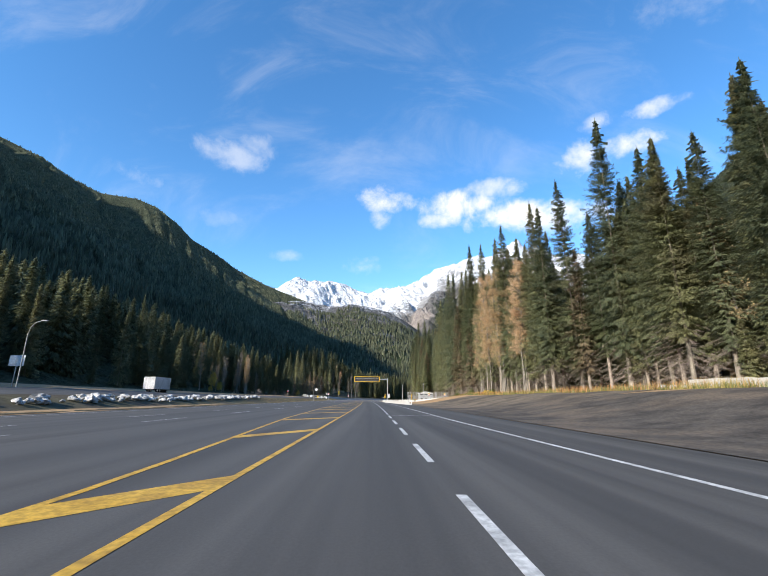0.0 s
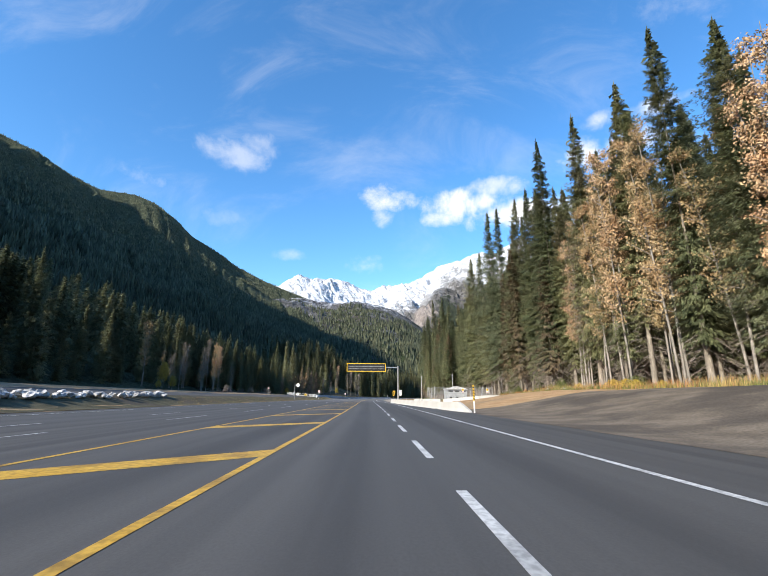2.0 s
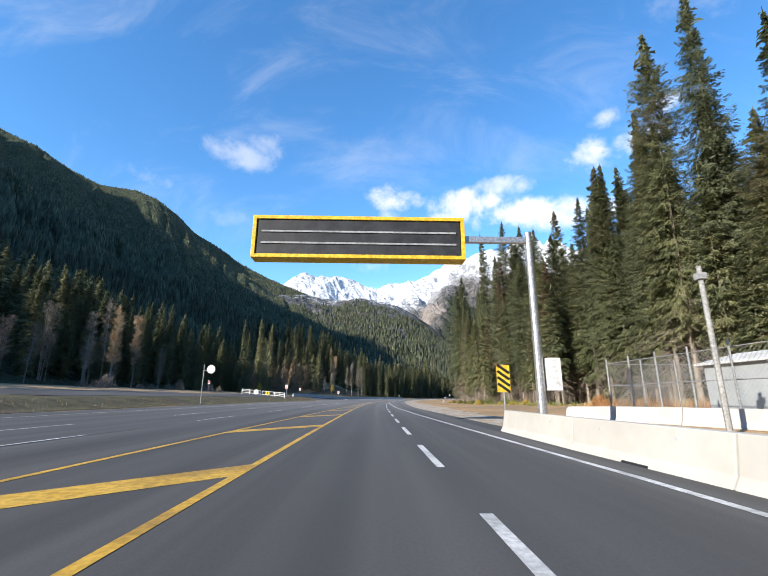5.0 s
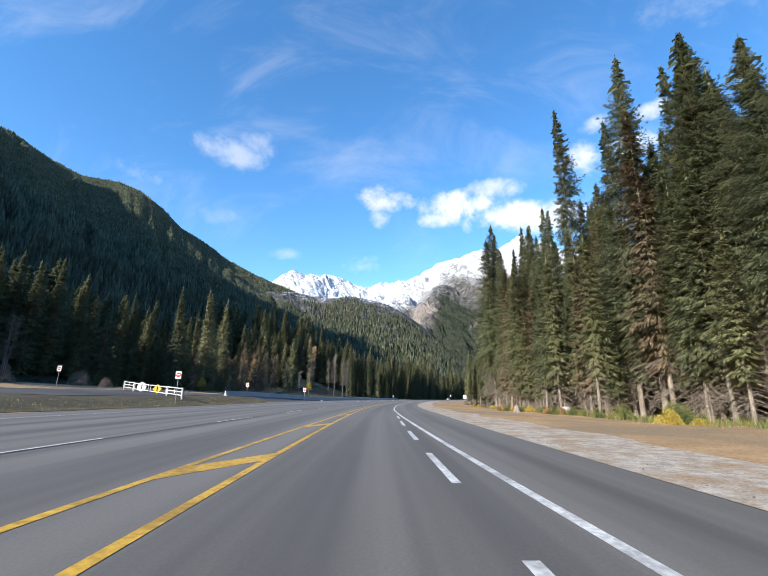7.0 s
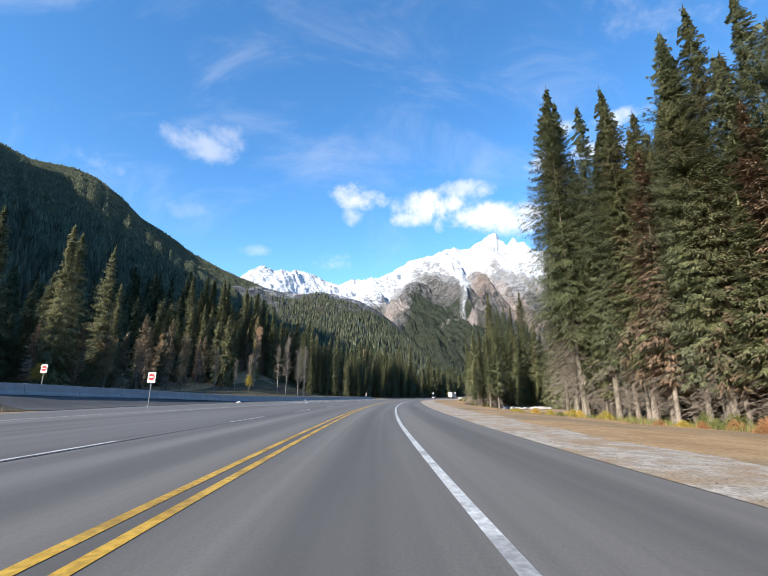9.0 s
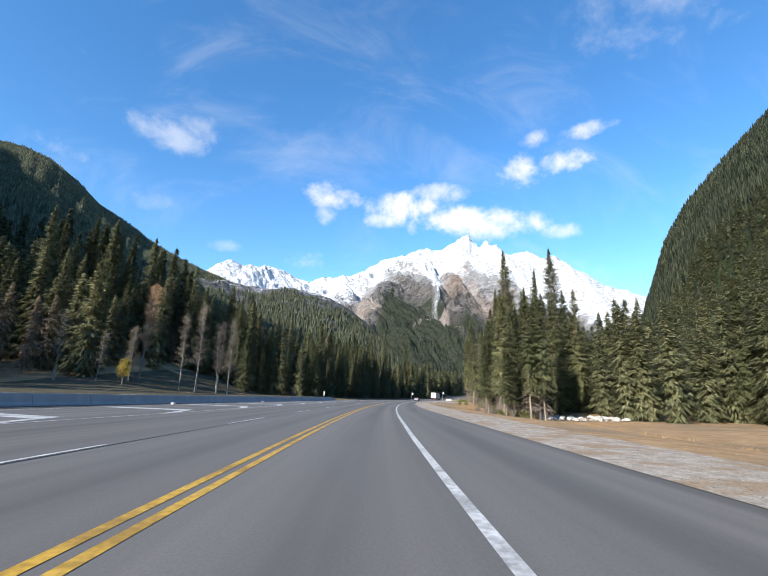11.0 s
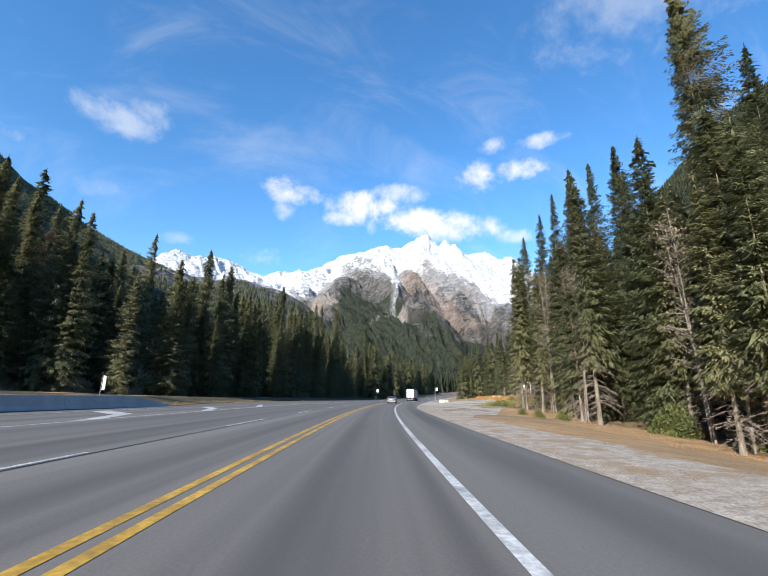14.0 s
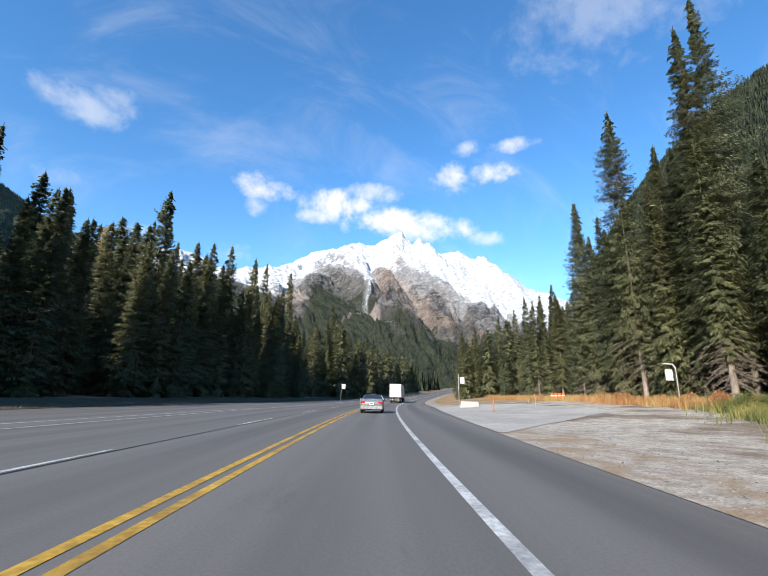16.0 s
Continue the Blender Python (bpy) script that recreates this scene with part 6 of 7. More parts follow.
def build_utility_yard():
    hut = thing("utility_hut", "grey metal equipment hut with a white roof", "hut", place(166.0, 22.0))
    part("body", Shape().box((5.0, 4.2, 2.7), (0, 0, 1.35), bevel=0.03).mesh("body", M["hut_panel"]), hut)
    part("roof", Shape().prism([(-2.75, 2.7), (2.75, 2.7), (2.75, 2.82), (0, 3.5), (-2.75, 2.82)], -2.5, 2.5, 0.02).mesh("roof", M["white_metal"]), hut, "white shallow pitched roof")
    for x in (-1.6, 0.0, 1.6):
        d = part("door", Shape().box((1.3, 0.05, 2.0), (x, -2.12, 1.05), bevel=0.01).mesh("door", M["hut_panel"]), hut)
        part("vent", Shape().box((0.6, 0.03, 0.7), (x, -2.16, 0.6)).mesh("vent", M["dark_metal"]), d, "dark louvred vent")
        part("window", Shape().box((1.1, 0.03, 0.28), (x, -2.12, 2.28)).mesh("window", M["dark_metal"]), hut, "dark narrow vent window")
    # fence of posts, rails and wires round the yard
    fence = thing("chain_link_fence", "tall galvanised chain-link fence round a utility yard", "fence", place(165, 24.0))
    corners = ((-8.4, -6.0), (5.5, -6.0), (5.5, 6.5), (-8.4, 6.5), (-8.4, -6.0))
    for (x0, y0), (x1, y1) in zip(corners, corners[1:]):
        a, b = Vector((x0, y0, 0)), Vector((x1, y1, 0))
        n = max(2, round((b - a).length / 2.4))
        for i in range(n):
            p = a.lerp(b, i / n)
            part("fence_post", Shape().tube(p - Vector((0, 0, 0.3)), p + Vector((0, 0, 3.3)), 0.05, sides=7).mesh("fence_post", M["steel"]), fence)
        for z in (0.15, 1.6, 3.0):
            part("rail", Shape().tube(a + Vector((0, 0, z)), b + Vector((0, 0, z)), 0.025, sides=6).mesh("rail", M["steel_dull"]), fence)
        m = int((b - a).length / 0.24)
        verts, faces = [], []
        d = (b - a).normalized()
        for i in range(m * 2):
            up = i % 2
            p = a.lerp(b, (i // 2) / m)
            q = p + d * (2.8 if up else -2.8)
            q = a + d * min(max((q - a).dot(d), 0), (b - a).length)
            hgt = 0.15 + 2.85 * (q - p).length / 2.8
            k = len(verts)
            w = Vector((0, 0, 0.012))
            verts += [p + Vector((0, 0, 0.15)) - w, p + Vector((0, 0, 0.15)) + w, q + Vector((0, 0, hgt)) + w, q + Vector((0, 0, hgt)) - w]
            faces.append((k, k + 1, k + 2, k + 3))
        part("wire_mesh", mesh_of("wire_mesh", verts, faces, M["steel_dull"]), fence, "thin diagonal fence wire")
    for x in (-1.6, 4.3):
        w = part("warning_panel", Shape().box((0.6, 0.02, 0.95), (x, -6.07, 2.35)).mesh("warning_panel", M["sign_white"]), fence, "white warning panel with a yellow disc")
        part("symbol", Shape().tube((x, -6.09, 2.55), (x, -6.08, 2.55), 0.27, sides=20).mesh("symbol", M["sign_yellow"]), w)
        part("lower_band", Shape().box((0.5, 0.012, 0.12), (x, -6.085, 2.0)).mesh("lower_band", M["sign_red"]), w, "red band below the symbol")
    for x, y, h in ((-11.5, -6.5, 6.2), (-3.0, -1.0, 6.6), (9.2, -2.0, 5.6)):
        m = thing("mast", "slender grey wooden utility mast", "post", place(165 + y, 24.0 + x))
        part("pole", Shape().tube((0, 0, -0.3), (0, 0, h), 0.11, 0.09, 9).mesh("pole", M["steel_dull"]), m)
        part("bracket", Shape().box((0.3, 0.3, 0.25), (0, 0, h - 0.4)).mesh("bracket", M["grey_metal"]), m)


def build_gate():
    a, b = (259.5, -28.0), (273.0, -46.0)
    ob = thing("road_gate", "white tubular double road gate standing closed", "gate")
    A, B = at(*a), at(*b)
    za, zb = float(land_z(*a)), float(land_z(*b))
    ob.matrix_basis = Matrix.Translation((A.x, A.y, za))

    def pt(f, h):
        return (B.x - A.x) * f, (B.y - A.y) * f, (zb - za) * f + h
    for f in (0.0, 0.22, 0.80, 1.0):
        x, y, z = pt(f, 0)
        part("gate_post", Shape().tube((x, y, z - 0.3), (x, y, z + 1.55), 0.12, sides=10).mesh("gate_post", M["white_metal"]), ob)
    for f0, f1 in ((0.0, 0.22), (0.23, 0.50), (0.52, 0.79), (0.80, 1.0)):
        for h in (0.55, 1.0, 1.45) if f0 in (0.0, 0.80) else (0.5, 1.4):
            part("rail", Shape().tube(pt(f0, h), pt(f1, h), 0.075, sides=8).mesh("rail", M["white_metal"]), ob)
        for f in (f0 + 0.01, f1 - 0.01, (f0 + f1) / 2):
            part("upright", Shape().tube(pt(f, 0.5), pt(f, 1.4), 0.05, sides=8).mesh("upright", M["white_metal"]), ob)
    for f, mat, lab in ((0.37, "sign_yellow", "yellow diamond plate"), (0.64, "sign_white", "white disc plate")):
        x, y, z = pt(f, 0.98)
        sh = Shape()
        if mat == "sign_yellow":
            sh.box((1.0, 0.04, 1.0), (x, y - 0.14, z), (0, 45, heading(265)))
        else:
            sh.tube((x, y - 0.16, z), (x, y - 0.12, z), 0.72, sides=24)
        pl = part("plate", sh.mesh("plate", M[mat]), ob, lab)
        part("bar", Shape().box((0.12, 0.03, 0.7), (x, y - 0.18, z)).mesh("bar", M["black"]), pl)


def build_lamp(s, u, h, label):
    ob = thing("street_lamp", label, "street lamp", place(s, u, None, 0))
    part("pole", Shape().tube((0, 0, -0.3), (0, 0, h * 0.8), 0.10, 0.07, 10).bent([(0, 0, h * 0.8), (0.25, 0, h * 0.9), (0.8, 0, h * 0.97), (1.7, 0, h)], 0.05).mesh("pole", M["steel_dull"]), ob)
    part("head", Shape().box((0.9, 0.3, 0.16), (2.0, 0, h), bevel=0.05).mesh("head", M["grey_metal"]), ob)


def wheel(parent, x, y, r, w):
    t = part("wheel", Shape().tube((x - w / 2, y, r), (x + w / 2, y, r), r, sides=24).mesh("tyre", M["rubber"], False), parent, "black rubber tyre")
    part("rim", Shape().tube((x - w / 2 - 0.012, y, r), (x + w / 2 + 0.012, y, r), r * 0.58, sides=18).mesh("rim", M["steel"]), t)


def build_car():
    """A silver saloon seen from behind."""
    ob = thing("saloon_car", "silver grey saloon car driving ahead in the lane", "car", place(497.0, -0.75, 0.0))
    half = [(-2.25, 0.42), (-2.30, 0.75), (-2.22, 0.98), (-1.95, 1.06), (-1.45, 1.10), (-0.75, 1.44), (0.15, 1.47), (0.80, 1.38), (1.45, 1.02), (2.10, 0.88), (2.28, 0.60), (2.25, 0.38), (1.8, 0.24), (-1.9, 0.24)]
    b = bmesh.new()
    rows = []
    for x, inset in ((-0.90, 0.0), (-0.62, 0.0), (0.0, 0.0), (0.62, 0.0), (0.90, 0.0)):
        row = []
        for y, z in half:
            k = 1.0
            if z > 1.0:
                k = 1.0 - 0.30 * (z - 1.0) / 0.47
            zz = z - (0.05 * (abs(x) / 0.9) ** 2 if z > 0.9 else 0)
            yy = y * (1 - 0.035 * (abs(x) / 0.9) ** 2)
            row.append(b.verts.new((x * k, yy, zz)))
        rows.append(row)
    n = len(half)
    for r0, r1 in zip(rows, rows[1:]):
        for i in range(n):
            b.faces.new((r0[i], r0[(i + 1) % n], r1[(i + 1) % n], r1[i]))
    b.faces.new(rows[0])
    b.faces.new(rows[-1][::-1])
    bmesh.ops.recalc_face_normals(b, faces=b.faces[:])
    bmesh.ops.bevel(b, geom=b.edges[:], offset=0.025, segments=2, affect="EDGES")
    me = bpy.data.meshes.new("body")
    b.to_mesh(me)
    b.free()
    me.materials.append(M["car_paint"])
    smooth_mesh(me)
    part("body", me, ob)
    part("rear_window", mesh_of("rear_window", [(-0.74, -1.44, 1.115), (0.74, -1.44, 1.115), (0.60, -0.82, 1.425), (-0.60, -0.82, 1.425)], [(0, 1, 2, 3)], M["glass_dark"]), ob, "dark rear window", Matrix.Translation((0, -0.02, 0.02)))
    for sx in (-1, 1):
        part("side_window", mesh_of("side_window", [(sx * 0.885, -1.2, 1.06), (sx * 0.885, 1.2, 1.04), (sx * 0.72, 0.6, 1.37), (sx * 0.70, -0.65, 1.40)], [(0, 1, 2, 3)], M["glass_dark"]), ob, "dark side window", Matrix.Translation((sx * 0.012, 0, 0)))
        part("tail_light", Shape().box((0.36, 0.10, 0.17), (sx * 0.68, -2.23, 0.86), (0, 0, sx * -6), bevel=0.03).mesh("tail_light", M["tail_red"]), ob, "red tail light")
        part("wing_mirror", Shape().box((0.2, 0.12, 0.14), (sx * 1.0, 0.55, 1.03), bevel=0.03).mesh("wing_mirror", M["car_paint"]), ob)
        for y in (-1.35, 1.38):
            wheel(ob, sx * 0.80, y, 0.32, 0.21)
    part("bumper", Shape().box((1.72, 0.14, 0.26), (0, -2.24, 0.44), bevel=0.05).mesh("bumper", M["grey_metal"]), ob)
    pl = part("number_plate", Shape().box((0.34, 0.02, 0.16), (0, -2.325, 0.74)).mesh("number_plate", M["sign_white"]), ob, "plain white plate with a dark bar")
    part("bar", Shape().box((0.26, 0.01, 0.06), (0, -2.338, 0.74)).mesh("bar", M["dark_metal"]), pl)


def build_truck():
    ob = thing("lorry", "white box lorry driving ahead in the lane", "lorry", place(556.0, -0.6, 0.0))
    part("trailer_box", Shape().box((2.6, 13.0, 2.85), (0, 6.5, 2.62), bevel=0.03).mesh("trailer_box", M["white_metal"]), ob, "plain white trailer box")
    for sx in (-1, 1):
        part("rear_door", Shape().box((1.24, 0.04, 2.62), (sx * 0.64, -0.03, 2.62), bevel=0.01).mesh("rear_door", M["sign_white"]), ob)
        part("tail_light", Shape().box((0.4, 0.06, 0.14), (sx * 0.95, -0.02, 1.05)).mesh("tail_light", M["tail_red"]), ob, "red tail light")
        for y in (1.4, 2.7, 11.2, 16.2):
            wheel(ob, sx * 1.02, y, 0.5, 0.5)
    part("chassis", Shape().box((1.0, 15.0, 0.25), (0, 8.0, 1.05)).mesh("chassis", M["dark_metal"]), ob)
    part("underride_bar", Shape().box((2.3, 0.1, 0.14), (0, 0.1, 0.62)).box((0.1, 0.1, 0.6), (-0.7, 0.12, 0.9)).box((0.1, 0.1, 0.6), (0.7, 0.12, 0.9)).mesh("underride_bar", M["steel_dull"]), ob)
    part("cab", Shape().box((2.5, 2.2, 2.6), (0, 15.2, 2.0), bevel=0.12).mesh("cab", M["white_metal"]), ob)


def build_left_side():
    t = thing("white_trailer", "white box trailer parked on the side road", "trailer", place(102.5, -50.0, None, -2.0))
    part("box", Shape().box((2.6, 7.2, 2.7), (0, 0, 2.05), bevel=0.05).mesh("box", M["white_metal"]), t)
    part("chassis", Shape().box((1.6, 6.8, 0.25), (0, 0, 0.6)).mesh("chassis", M["dark_metal"]), t)
    for sx in (-1, 1):
        for y in (-1.9, -0.9):
            wheel(t, sx * 1.05, y, 0.45, 0.3)
    part("landing_leg", Shape().box((1.8, 0.12, 0.6), (0, 2.9, 0.3)).mesh("landing_leg", M["dark_metal"]), t)
    build_lamp(62.5, -50.5, 9.6, "tall grey street lamp with a curved arm")
    sign_post("notice_board", 66, -54, 7.4, (("box", 2.3, 1.6, 6.6, "sign_white", 0, 0),), "pale notice board on a post before the dark wood", "notice board", post=0.08)
    build_gate()
    no_entry(254.3, -26.0, 4.25)
    no_entry(269.2, -54.9, 5.8)
    no_entry(305.7, -38.1, 4.5)
    no_entry(297.7, -21.0, 3.3)
    w = sign_post("warning_light_post", 208.1, -26.5, 5.9, (("disc", 1.25, 0, 5.2, "sign_white", 1.1, 0), ("diamond", 1.0, 0, 5.2, "sign_white", 1.1, 1)), "steel post with an arm carrying a white round sign", post=0.07)
    part("arm", Shape().tube((0, 0.05, 5.0), (1.3, 0.05, 5.0), 0.05).mesh("arm", M["steel"]), w)
    d = thing("delineator", "tall white marker panel on a bent steel post behind the barrier", "marker post", place(439.4, -23.0))
    part("post", Shape().bent([(-0.16, 0, -0.2), (-0.16, 0, 2.3), (-0.1, 0, 2.5), (0.02, 0, 2.52)], 0.03).mesh("post", M["steel"]), d)
    part("panel", Shape().box((0.26, 0.03, 1.15), (0.06, -0.02, 1.9), bevel=0.012).mesh("panel", M["sign_white"]), d)
    barrier_run(((286, -34.0), (310, -32.0), (340, -29.0), (375, -26.5), (410, -23.6), (440, -21.6)), 1.05, M["concrete_grey"], "grey weathered concrete barrier in the shade", "barriers across the highway", 6.0)
    barrier_end((440, -21.6), (446.6, -20.9), 1.05, M["concrete_grey"], "grey concrete barrier end sloping down to the asphalt", "barriers across the highway")
    for i in range(210):
        s = 30 + 96 * _rng.random() ** 0.9
        rock(s, -30.8 - 1.8 * _rng.random() - 0.008 * (s - 34), _rng.uniform(0.6, 1.45), "pale broken rock in a row beside the road", "row of pale rocks", 0.1)
    for s, u in ((330, -25.5), (366, -24.0), (392, -22.6)):
        rock(s, u, 0.7, "white painted stone at the barrier foot", "white stones by the barrier")
    sign_post("bracket_sign", 556, -12.8, 3.9, (("box", 0.8, 1.0, 3.3, "sign_white", 0.55, 0),), "white sign hung from a bent steel post", post=0.05)


def build_right_side():
    barrier_end((98.6, 8.5), (94.8, 8.8), 0.95, M["concrete"], "pale concrete barrier end sloping down beside a marker post", "barriers along the lane", 0.14, 0.38)
    barrier_run(((98.6, 8.5), (110, 7.7), (125, 6.75), (140, 6.0), (155, 5.55), (161, 5.5)), 0.95, M["concrete"], "pale cast concrete barrier along the road edge", "barriers along the lane", 5.0, top=0.14, foot=0.38)
    barrier_run(((170, 12.0), (156, 16.5)), 0.8, M["concrete"], "pale concrete barrier before the utility yard", "barriers round the utility yard", 4.0)
    barrier_run(((155, 17.0), (150, 24.0), (149.5, 31.0)), 0.8, M["concrete"], "pale concrete barrier climbing the bank", "barriers round the utility yard", 3.6)
    for i, (s, u, k) in enumerate(((38.4, 30.0, 1.0), (36.2, 30.2, 1.0), (34.2, 30.4, 1.0), (32.2, 30.6, 1.0), (30.0, 30.9, 1.0), (27.8, 31.2, 1.0))):
        ob = thing("concrete_block", "large pale concrete block at the wood's edge", "concrete block", place(s, u, None, _rng.uniform(-7, 7)), "concrete blocks")
        part("block", Shape().box((0.8, 1.85, 0.8), (0, 0, 0.38), bevel=0.05).mesh("block", M["concrete"]), ob)
    for s, u, k in ((40.2, 29.8, 0.8), (41.6, 29.7, 0.9), (43.0, 29.5, 1.1), (44.3, 29.3, 0.9), (46.0, 29.6, 0.6), (60, 28.5, 0.5), (125, 28.5, 1.0), (131, 28.6, 0.8), (118, 28, 0.6), (262.8, 24.6, 1.7), (283, 21, 0.6), (243, 22, 0.5)):
        rock(s, u, k, "pale boulder lying at the edge of the wood", "boulders at the wood's edge")
    st = thing("tree_stump", "weathered grey tree stump among autumn ferns", "tree stump", place(248.8, 14.4))
    b = Shape().tube((0, 0, -0.2), (0, 0, 0.70), 0.36, 0.24, 16)
    for v in b.bm.verts:
        k = 1 + 0.28 * noise.noise(v.co * 2.3)
        v.co = Vector((v.co.x * k, v.co.y * k, v.co.z + (0.3 * noise.noise(v.co * 4.1) if v.co.z > 0.5 else 0)))
    part("stump", b.mesh("stump", M["bark"]), st)
    for k in range(5):
        a = k * 1.26 + 0.3
        part("root", Shape().tube((math.cos(a) * 0.26, math.sin(a) * 0.26, 0.18), (math.cos(a) * 0.6, math.sin(a) * 0.6, -0.06), 0.10, 0.04, 8).mesh("root", M["bark"]), st)
    build_gantry()
    build_marker()
    build_utility_yard()
    # the creek bed
    x = [tuple(at(s, u)) for s, u in ((398, 34), (420, 36), (424, 70), (392, 74))]
    tagged(new("creek", mesh_of("creek", [(a, b, -2.75) for a, b, _ in x], [(0, 1, 2, 3)], M["water"])), "dark shallow creek water among rocks", "water", kind="structure")
    for i in range(90):
        s, u = _rng.uniform(400, 417), _rng.uniform(29.5, 44)
        rock(s, u, _rng.uniform(0.5, 1.5), "pale rounded creek boulder", "creek boulders", 0.15)
    # the pull-out
    sign_post("bent_post_sign", 504.5, 29.6, 4.6, (("box", 0.75, 1.1, 4.0, "sign_white", -0.75, 0),), "white notice hung from a bent white pipe", "sign")
    arch = thing("bent_pipe", "bent white pipe post over the grass", "post", place(506.0, 29.9))
    part("pipe", Shape().bent([(0.6, 0, -0.2), (0.6, 0, 3.6), (0.35, 0, 3.95), (-0.6, 0, 4.0)], 0.06).mesh("pipe", M["sign_white"]), arch)
    for i in range(4):
        b = thing("traffic_drum", "orange traffic drum with white bands", "traffic drum", place(528.6 + 0.2 * i, 25.0 + 0.62 * i), "orange traffic drums")
        part("drum", Shape().tube((0, 0, 0.02), (0, 0, 1.25), 0.28, 0.24, 14).tube((0, 0, 0), (0, 0, 0.1), 0.36, sides=14).mesh("drum", M["orange"]), b)
        part("band", Shape().tube((0, 0, 0.75), (0, 0, 0.92), 0.268, sides=14).mesh("band", M["sign_white"]), b)
    for s, u, h, mat, lab in ((503.8, 10.9, 1.2, "orange", "slim orange delineator post on a base"), (506.9, 16.0, 1.35, "wood_post", "short yellow wooden post"), (522, 20.5, 1.2, "orange", "slim orange delineator post on a base"), (520, 19.0, 1.2, "wood_post", "short yellow wooden post")):
        d = thing("delineator", lab, "marker post", place(s, u), "posts in the pull-out")
        part("post", Shape().tube((0, 0, 0), (0, 0, h), 0.065, 0.055, 10).mesh("post", M[mat]), d)
        part("base", Shape().box((0.42, 0.42, 0.07), (0, 0, 0.035), bevel=0.02).mesh("base", M["black"]), d)
    b = thing("concrete_barrier", "white concrete block at the end of the pull-out", "barrier", place(520.5, 11.2, None, 78))
    part("block", Shape().box((0.6, 2.6, 0.85), (0, 0, 0.4), bevel=0.05, taper=0.9).mesh("block", M["concrete"]), b)
    sign_post("bracket_sign", 513, 8.8, 4.1, (("box", 0.55, 0.75, 3.4, "sign_white", 0.42, 0),), "white sign hung from a bent steel post", post=0.05)
    d = thing("delineator", "slim pale marker post on the verge", "marker post", place(384, 15.0))
    part("post", Shape().tube((0, 0, -0.1), (0, 0, 1.4), 0.03, 0.028, 10).mesh("post", M["steel"]), d)


def grass(name, spots, mat, label, h0, h1, seed, spread=0.22, blades=5):
    """Tufts of blades in one mesh."""
    rng = np.random.default_rng(seed)
    n = len(spots)
    s, u = spots[:, 0], spots[:, 1]
    x, y = grid_at(s, u)
    base = np.repeat(np.stack([x, y, land_z(s, u) - 0.02], -1), blades, 0)
    m = len(base)
    off = rng.normal(0, spread, (m, 2))
    a, h = rng.random(m) * 6.28, rng.uniform(h0, h1, m)
    w = 0.012 + 0.02 * rng.random(m)
    V = np.empty((m, 3, 3))
    V[:, 0] = base + np.stack([off[:, 0] - np.sin(a) * w, off[:, 1] + np.cos(a) * w, np.zeros(m)], -1)
    V[:, 1] = base + np.stack([off[:, 0] + np.sin(a) * w, off[:, 1] - np.cos(a) * w, np.zeros(m)], -1)
    lean = rng.uniform(0.1, 0.5, m) * h
    V[:, 2] = base + np.stack([off[:, 0] + np.cos(a) * lean, off[:, 1] + np.sin(a) * lean, h], -1)
    return tagged(new(name, mesh_np(name, V.reshape(-1, 3), np.arange(m * 3).reshape(-1, 3), mat)), label, "grass", kind="stuff")


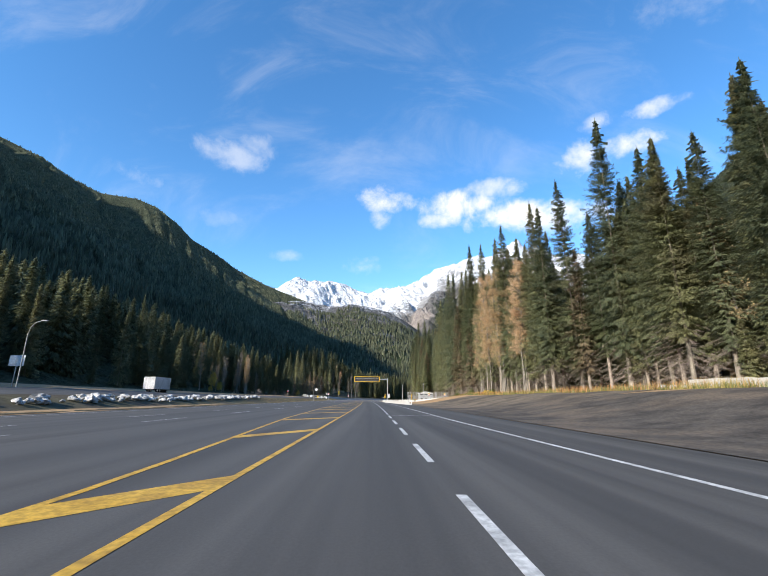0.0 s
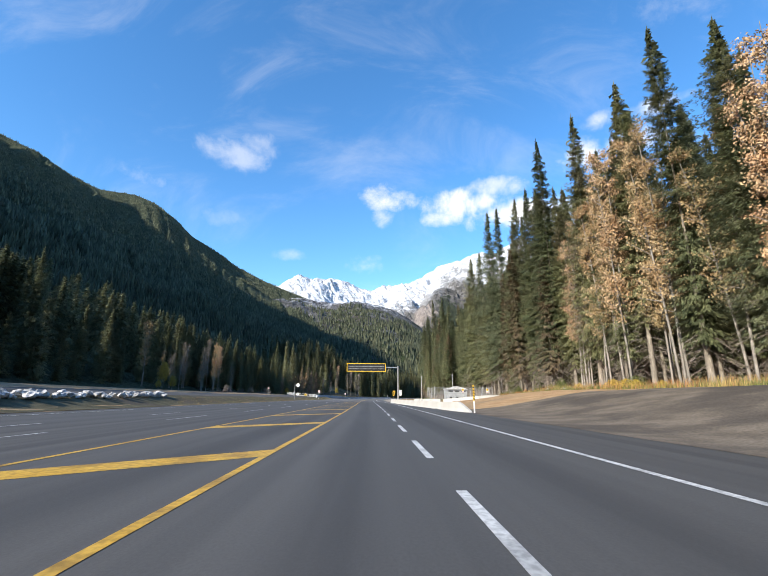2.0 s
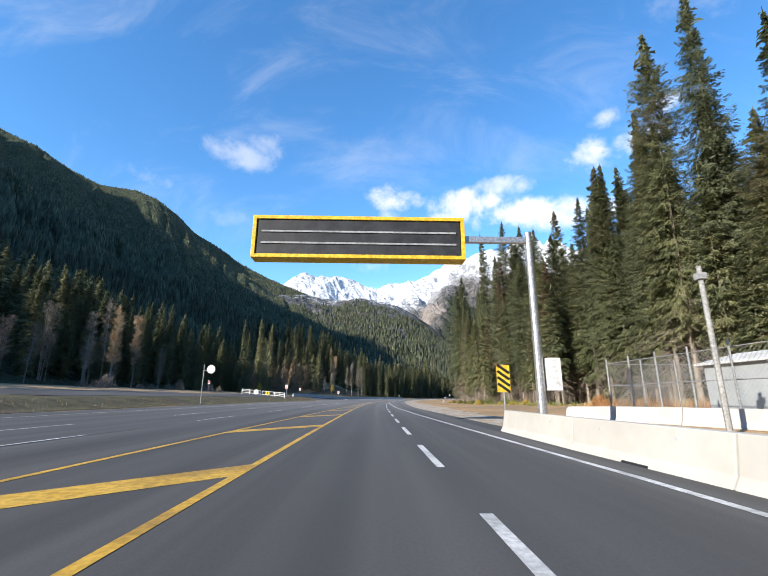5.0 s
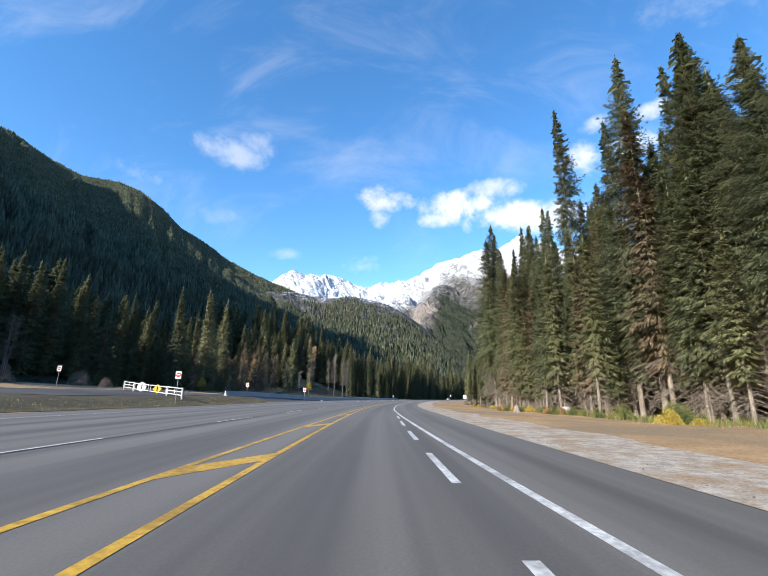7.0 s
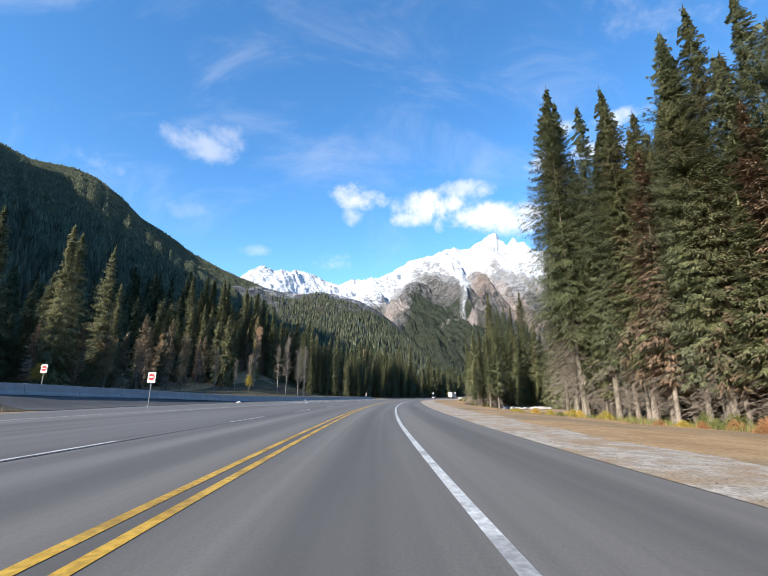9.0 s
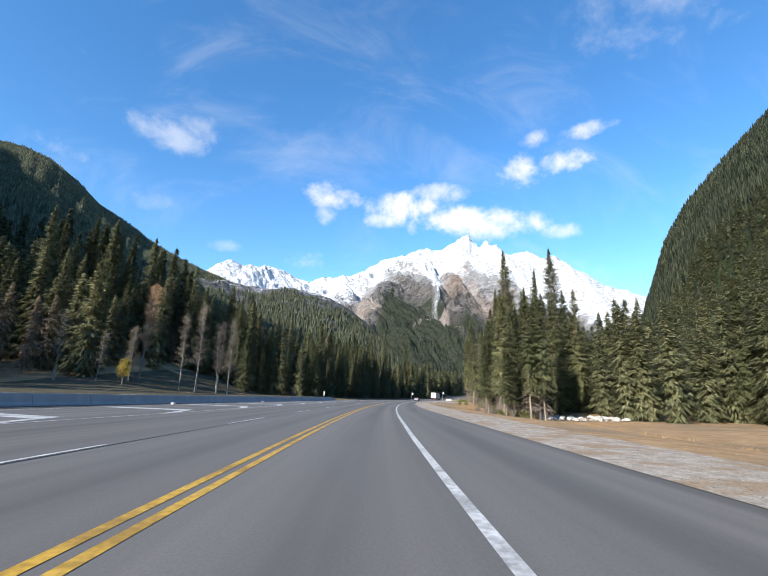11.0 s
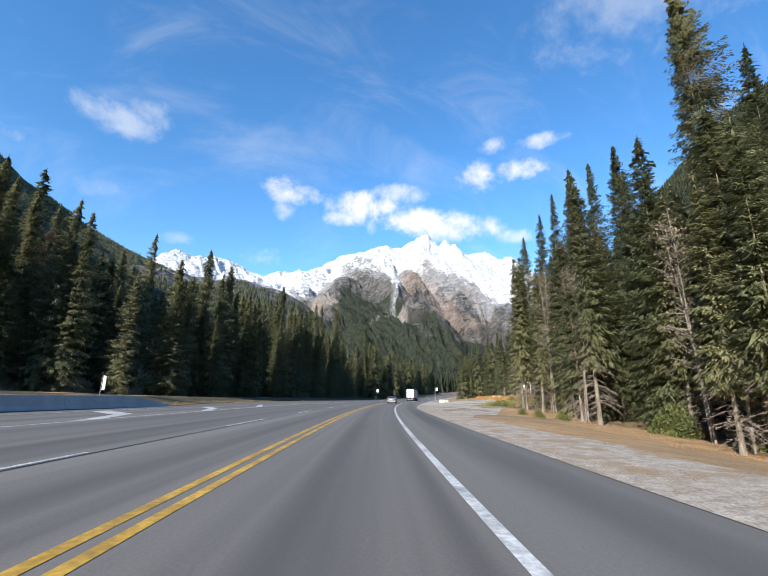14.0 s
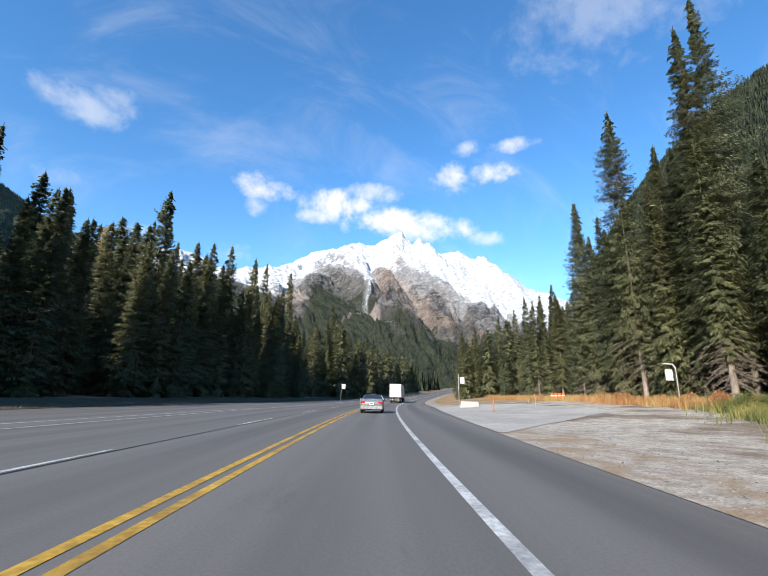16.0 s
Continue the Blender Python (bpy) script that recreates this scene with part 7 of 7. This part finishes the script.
def build_undergrowth():
    rng = np.random.default_rng(9)

    def spots(n, s0, s1, u0, u1, power=1.0):
        s = rng.uniform(s0, s1, n)
        return np.stack([s, u0 + (u1 - u0) * rng.random(n) ** power], -1)
    right = np.concatenate([spots(900, 195, 330, 15, 24, 0.6), spots(1500, 330, 470, 14, 20, 0.6), spots(1600, 470, 560, 24, 30)])
    grass("verge_grass", right, M["grass_dry"], "short straw-coloured grass on the verge", 0.04, 0.15, 1, 0.7)
    edge = np.concatenate([spots(1500, 30, 200, 27, 31), spots(2500, 488, 600, 23, 31)])
    grass("tall_grass", edge, M["grass_rust"], "tall rust and gold autumn grass", 0.4, 1.1, 2, 0.3, 7)
    edge = np.concatenate([spots(2200, -10, 140, 26.5, 31), spots(1600, 200, 326, 20.5, 27)])
    grass("green_grass", edge, M["bush_green"], "yellow-green grass at the foot of the trees", 0.25, 0.7, 3, 0.3, 6)
    hump = np.stack([rng.uniform(474, 494, 900), np.zeros(900)], -1)
    hump[:, 1] = 16.5 + (hump[:, 0] - 474) * 0.5 + rng.normal(0, 1.3, 900)
    grass("tall_green_grass", hump, M["bush_green"], "tall green weeds beside the gravel pull-out", 0.35, 0.9, 8, 0.3, 8)
    left = np.stack([np.where(rng.random(6000) < 0.5, rng.uniform(120, 292, 6000), rng.uniform(442, 620, 6000)), np.zeros(6000)], -1)
    left[:, 1] = lerp(LEFT_EDGE, left[:, 0]) - 1.0 - np.where(left[:, 0] > 400, 2.2, 5.0) * rng.random(6000) ** 1.4
    grass("median_grass", left, M["grass_olive"], "dull olive-brown grass on the bank across the highway", 0.06, 0.24, 4, 0.35)
    bushes = {"green": [bush_meshes("green_%d" % i, 1.6, 1.5, 300 + i, M["bush_green"]) for i in range(3)], "rust": [bush_meshes("rust_%d" % i, 1.2, 1.2, 310 + i, M["grass_rust"]) for i in range(2)], "yellow": [bush_meshes("yellow_b", 1.3, 1.5, 320, M["leaf_yellow"])],
              "grey": [bush_meshes("grey_b", 2.2, 1.8, 330, M["twig"])]}
    label = {"green": "leafy green shrub at the wood's edge", "rust": "rust-brown autumn shrub in tall grass", "yellow": "low shrub with yellow autumn leaves", "grey": "bare grey-brown willow shrub"}
    plan = (("green", 210, 326, 20.5, 27, 22, 0.5, 1.1), ("yellow", 205, 330, 19, 25, 30, 0.35, 0.8), ("rust", 246, 300, 18, 23, 12, 0.4, 0.8), ("green", 246, 275, 17.5, 22, 12, 0.4, 0.7), ("green", 100, 150, 28.5, 31, 10, 0.5, 1.2), ("rust", 130, 200, 28, 31, 14, 0.6, 1.2), ("green", 480, 492, 22.5, 26.5, 12, 0.5, 0.85),
            ("rust", 488, 520, 26, 31, 16, 0.6, 1.2), ("grey", 396, 440, 17.5, 26, 12, 0.5, 1.1), ("green", 396, 440, 19, 26, 16, 0.7, 1.5), ("yellow", 98, 120, 28.5, 30.5, 8, 0.5, 1.0), ("grey", 236, 300, -72, -60, 10, 0.8, 1.6), ("green", 470, 480, 17, 21, 9, 0.35, 0.7), ("green", 440, 462, 16, 19, 5, 0.3, 0.6))
    for kind, s0, s1, u0, u1, n, k0, k1 in plan:
        for _ in range(n):
            s, u, k = _rng.uniform(s0, s1), _rng.uniform(u0, u1), _rng.uniform(k0, k1)
            ob = new(kind + "_shrub" if kind != "rust" else "autumn_shrub", _rng.choice(bushes[kind]))
            ob.matrix_basis = place(s, u) @ pose(0, 0, -0.05, 0, 0, _rng.uniform(0, 360)) @ Matrix.Diagonal((k, k, k * _rng.uniform(0.8, 1.15), 1))
            tagged(ob, label[kind], "shrub", kind + " shrubs")
    def stones(name, s, u, lift, r0, r1, mat, label):
        n = len(s)
        x, y = grid_at(s, u)
        z = land_z(s, u) + lift
        r = rng.uniform(r0, r1, n) * rng.uniform(0.5, 1.0, n)
        T0 = np.array(((0, 2, 4), (2, 1, 4), (1, 3, 4), (3, 0, 4)))
        V = np.empty((n, 5, 3))
        k = rng.uniform(0.6, 1.4, (n, 5))
        for i, (dx, dy, dz) in enumerate(((1, 0, 0), (-1, 0, 0), (0, 1, 0), (0, -1, 0), (0, 0, 0.8))):
            V[:, i] = np.stack([x + r * dx * k[:, i], y + r * dy * k[:, i], z + r * dz * k[:, i]], -1)
        tris = (T0[None] + (np.arange(n) * 5)[:, None, None]).reshape(-1, 3)
        tagged(new(name, mesh_np(name, V.reshape(-1, 3), tris, mat)), label, "gravel", kind="stuff")
    s = rng.uniform(170, 520, 14000)
    stones("loose_gravel", s, lerp(RIGHT_EDGE, s) + rng.exponential(1.0, len(s)) + 0.1, 0.03, 0.01, 0.045, M["stone_mix"], "loose pale stones on the gravel shoulder")
    s = rng.uniform(440, 520, 11000)
    stones("pullout_stones", s, lerp(RIGHT_EDGE, s) + 0.2 + 15 * rng.random(len(s)) * np.interp(s, (440, 462), (0.3, 1)), 0.04, 0.01, 0.04, M["stone_mix"], "loose grey and tan stones on the pull-out")


build_left_side()
build_right_side()
build_car()
build_truck()
build_undergrowth()
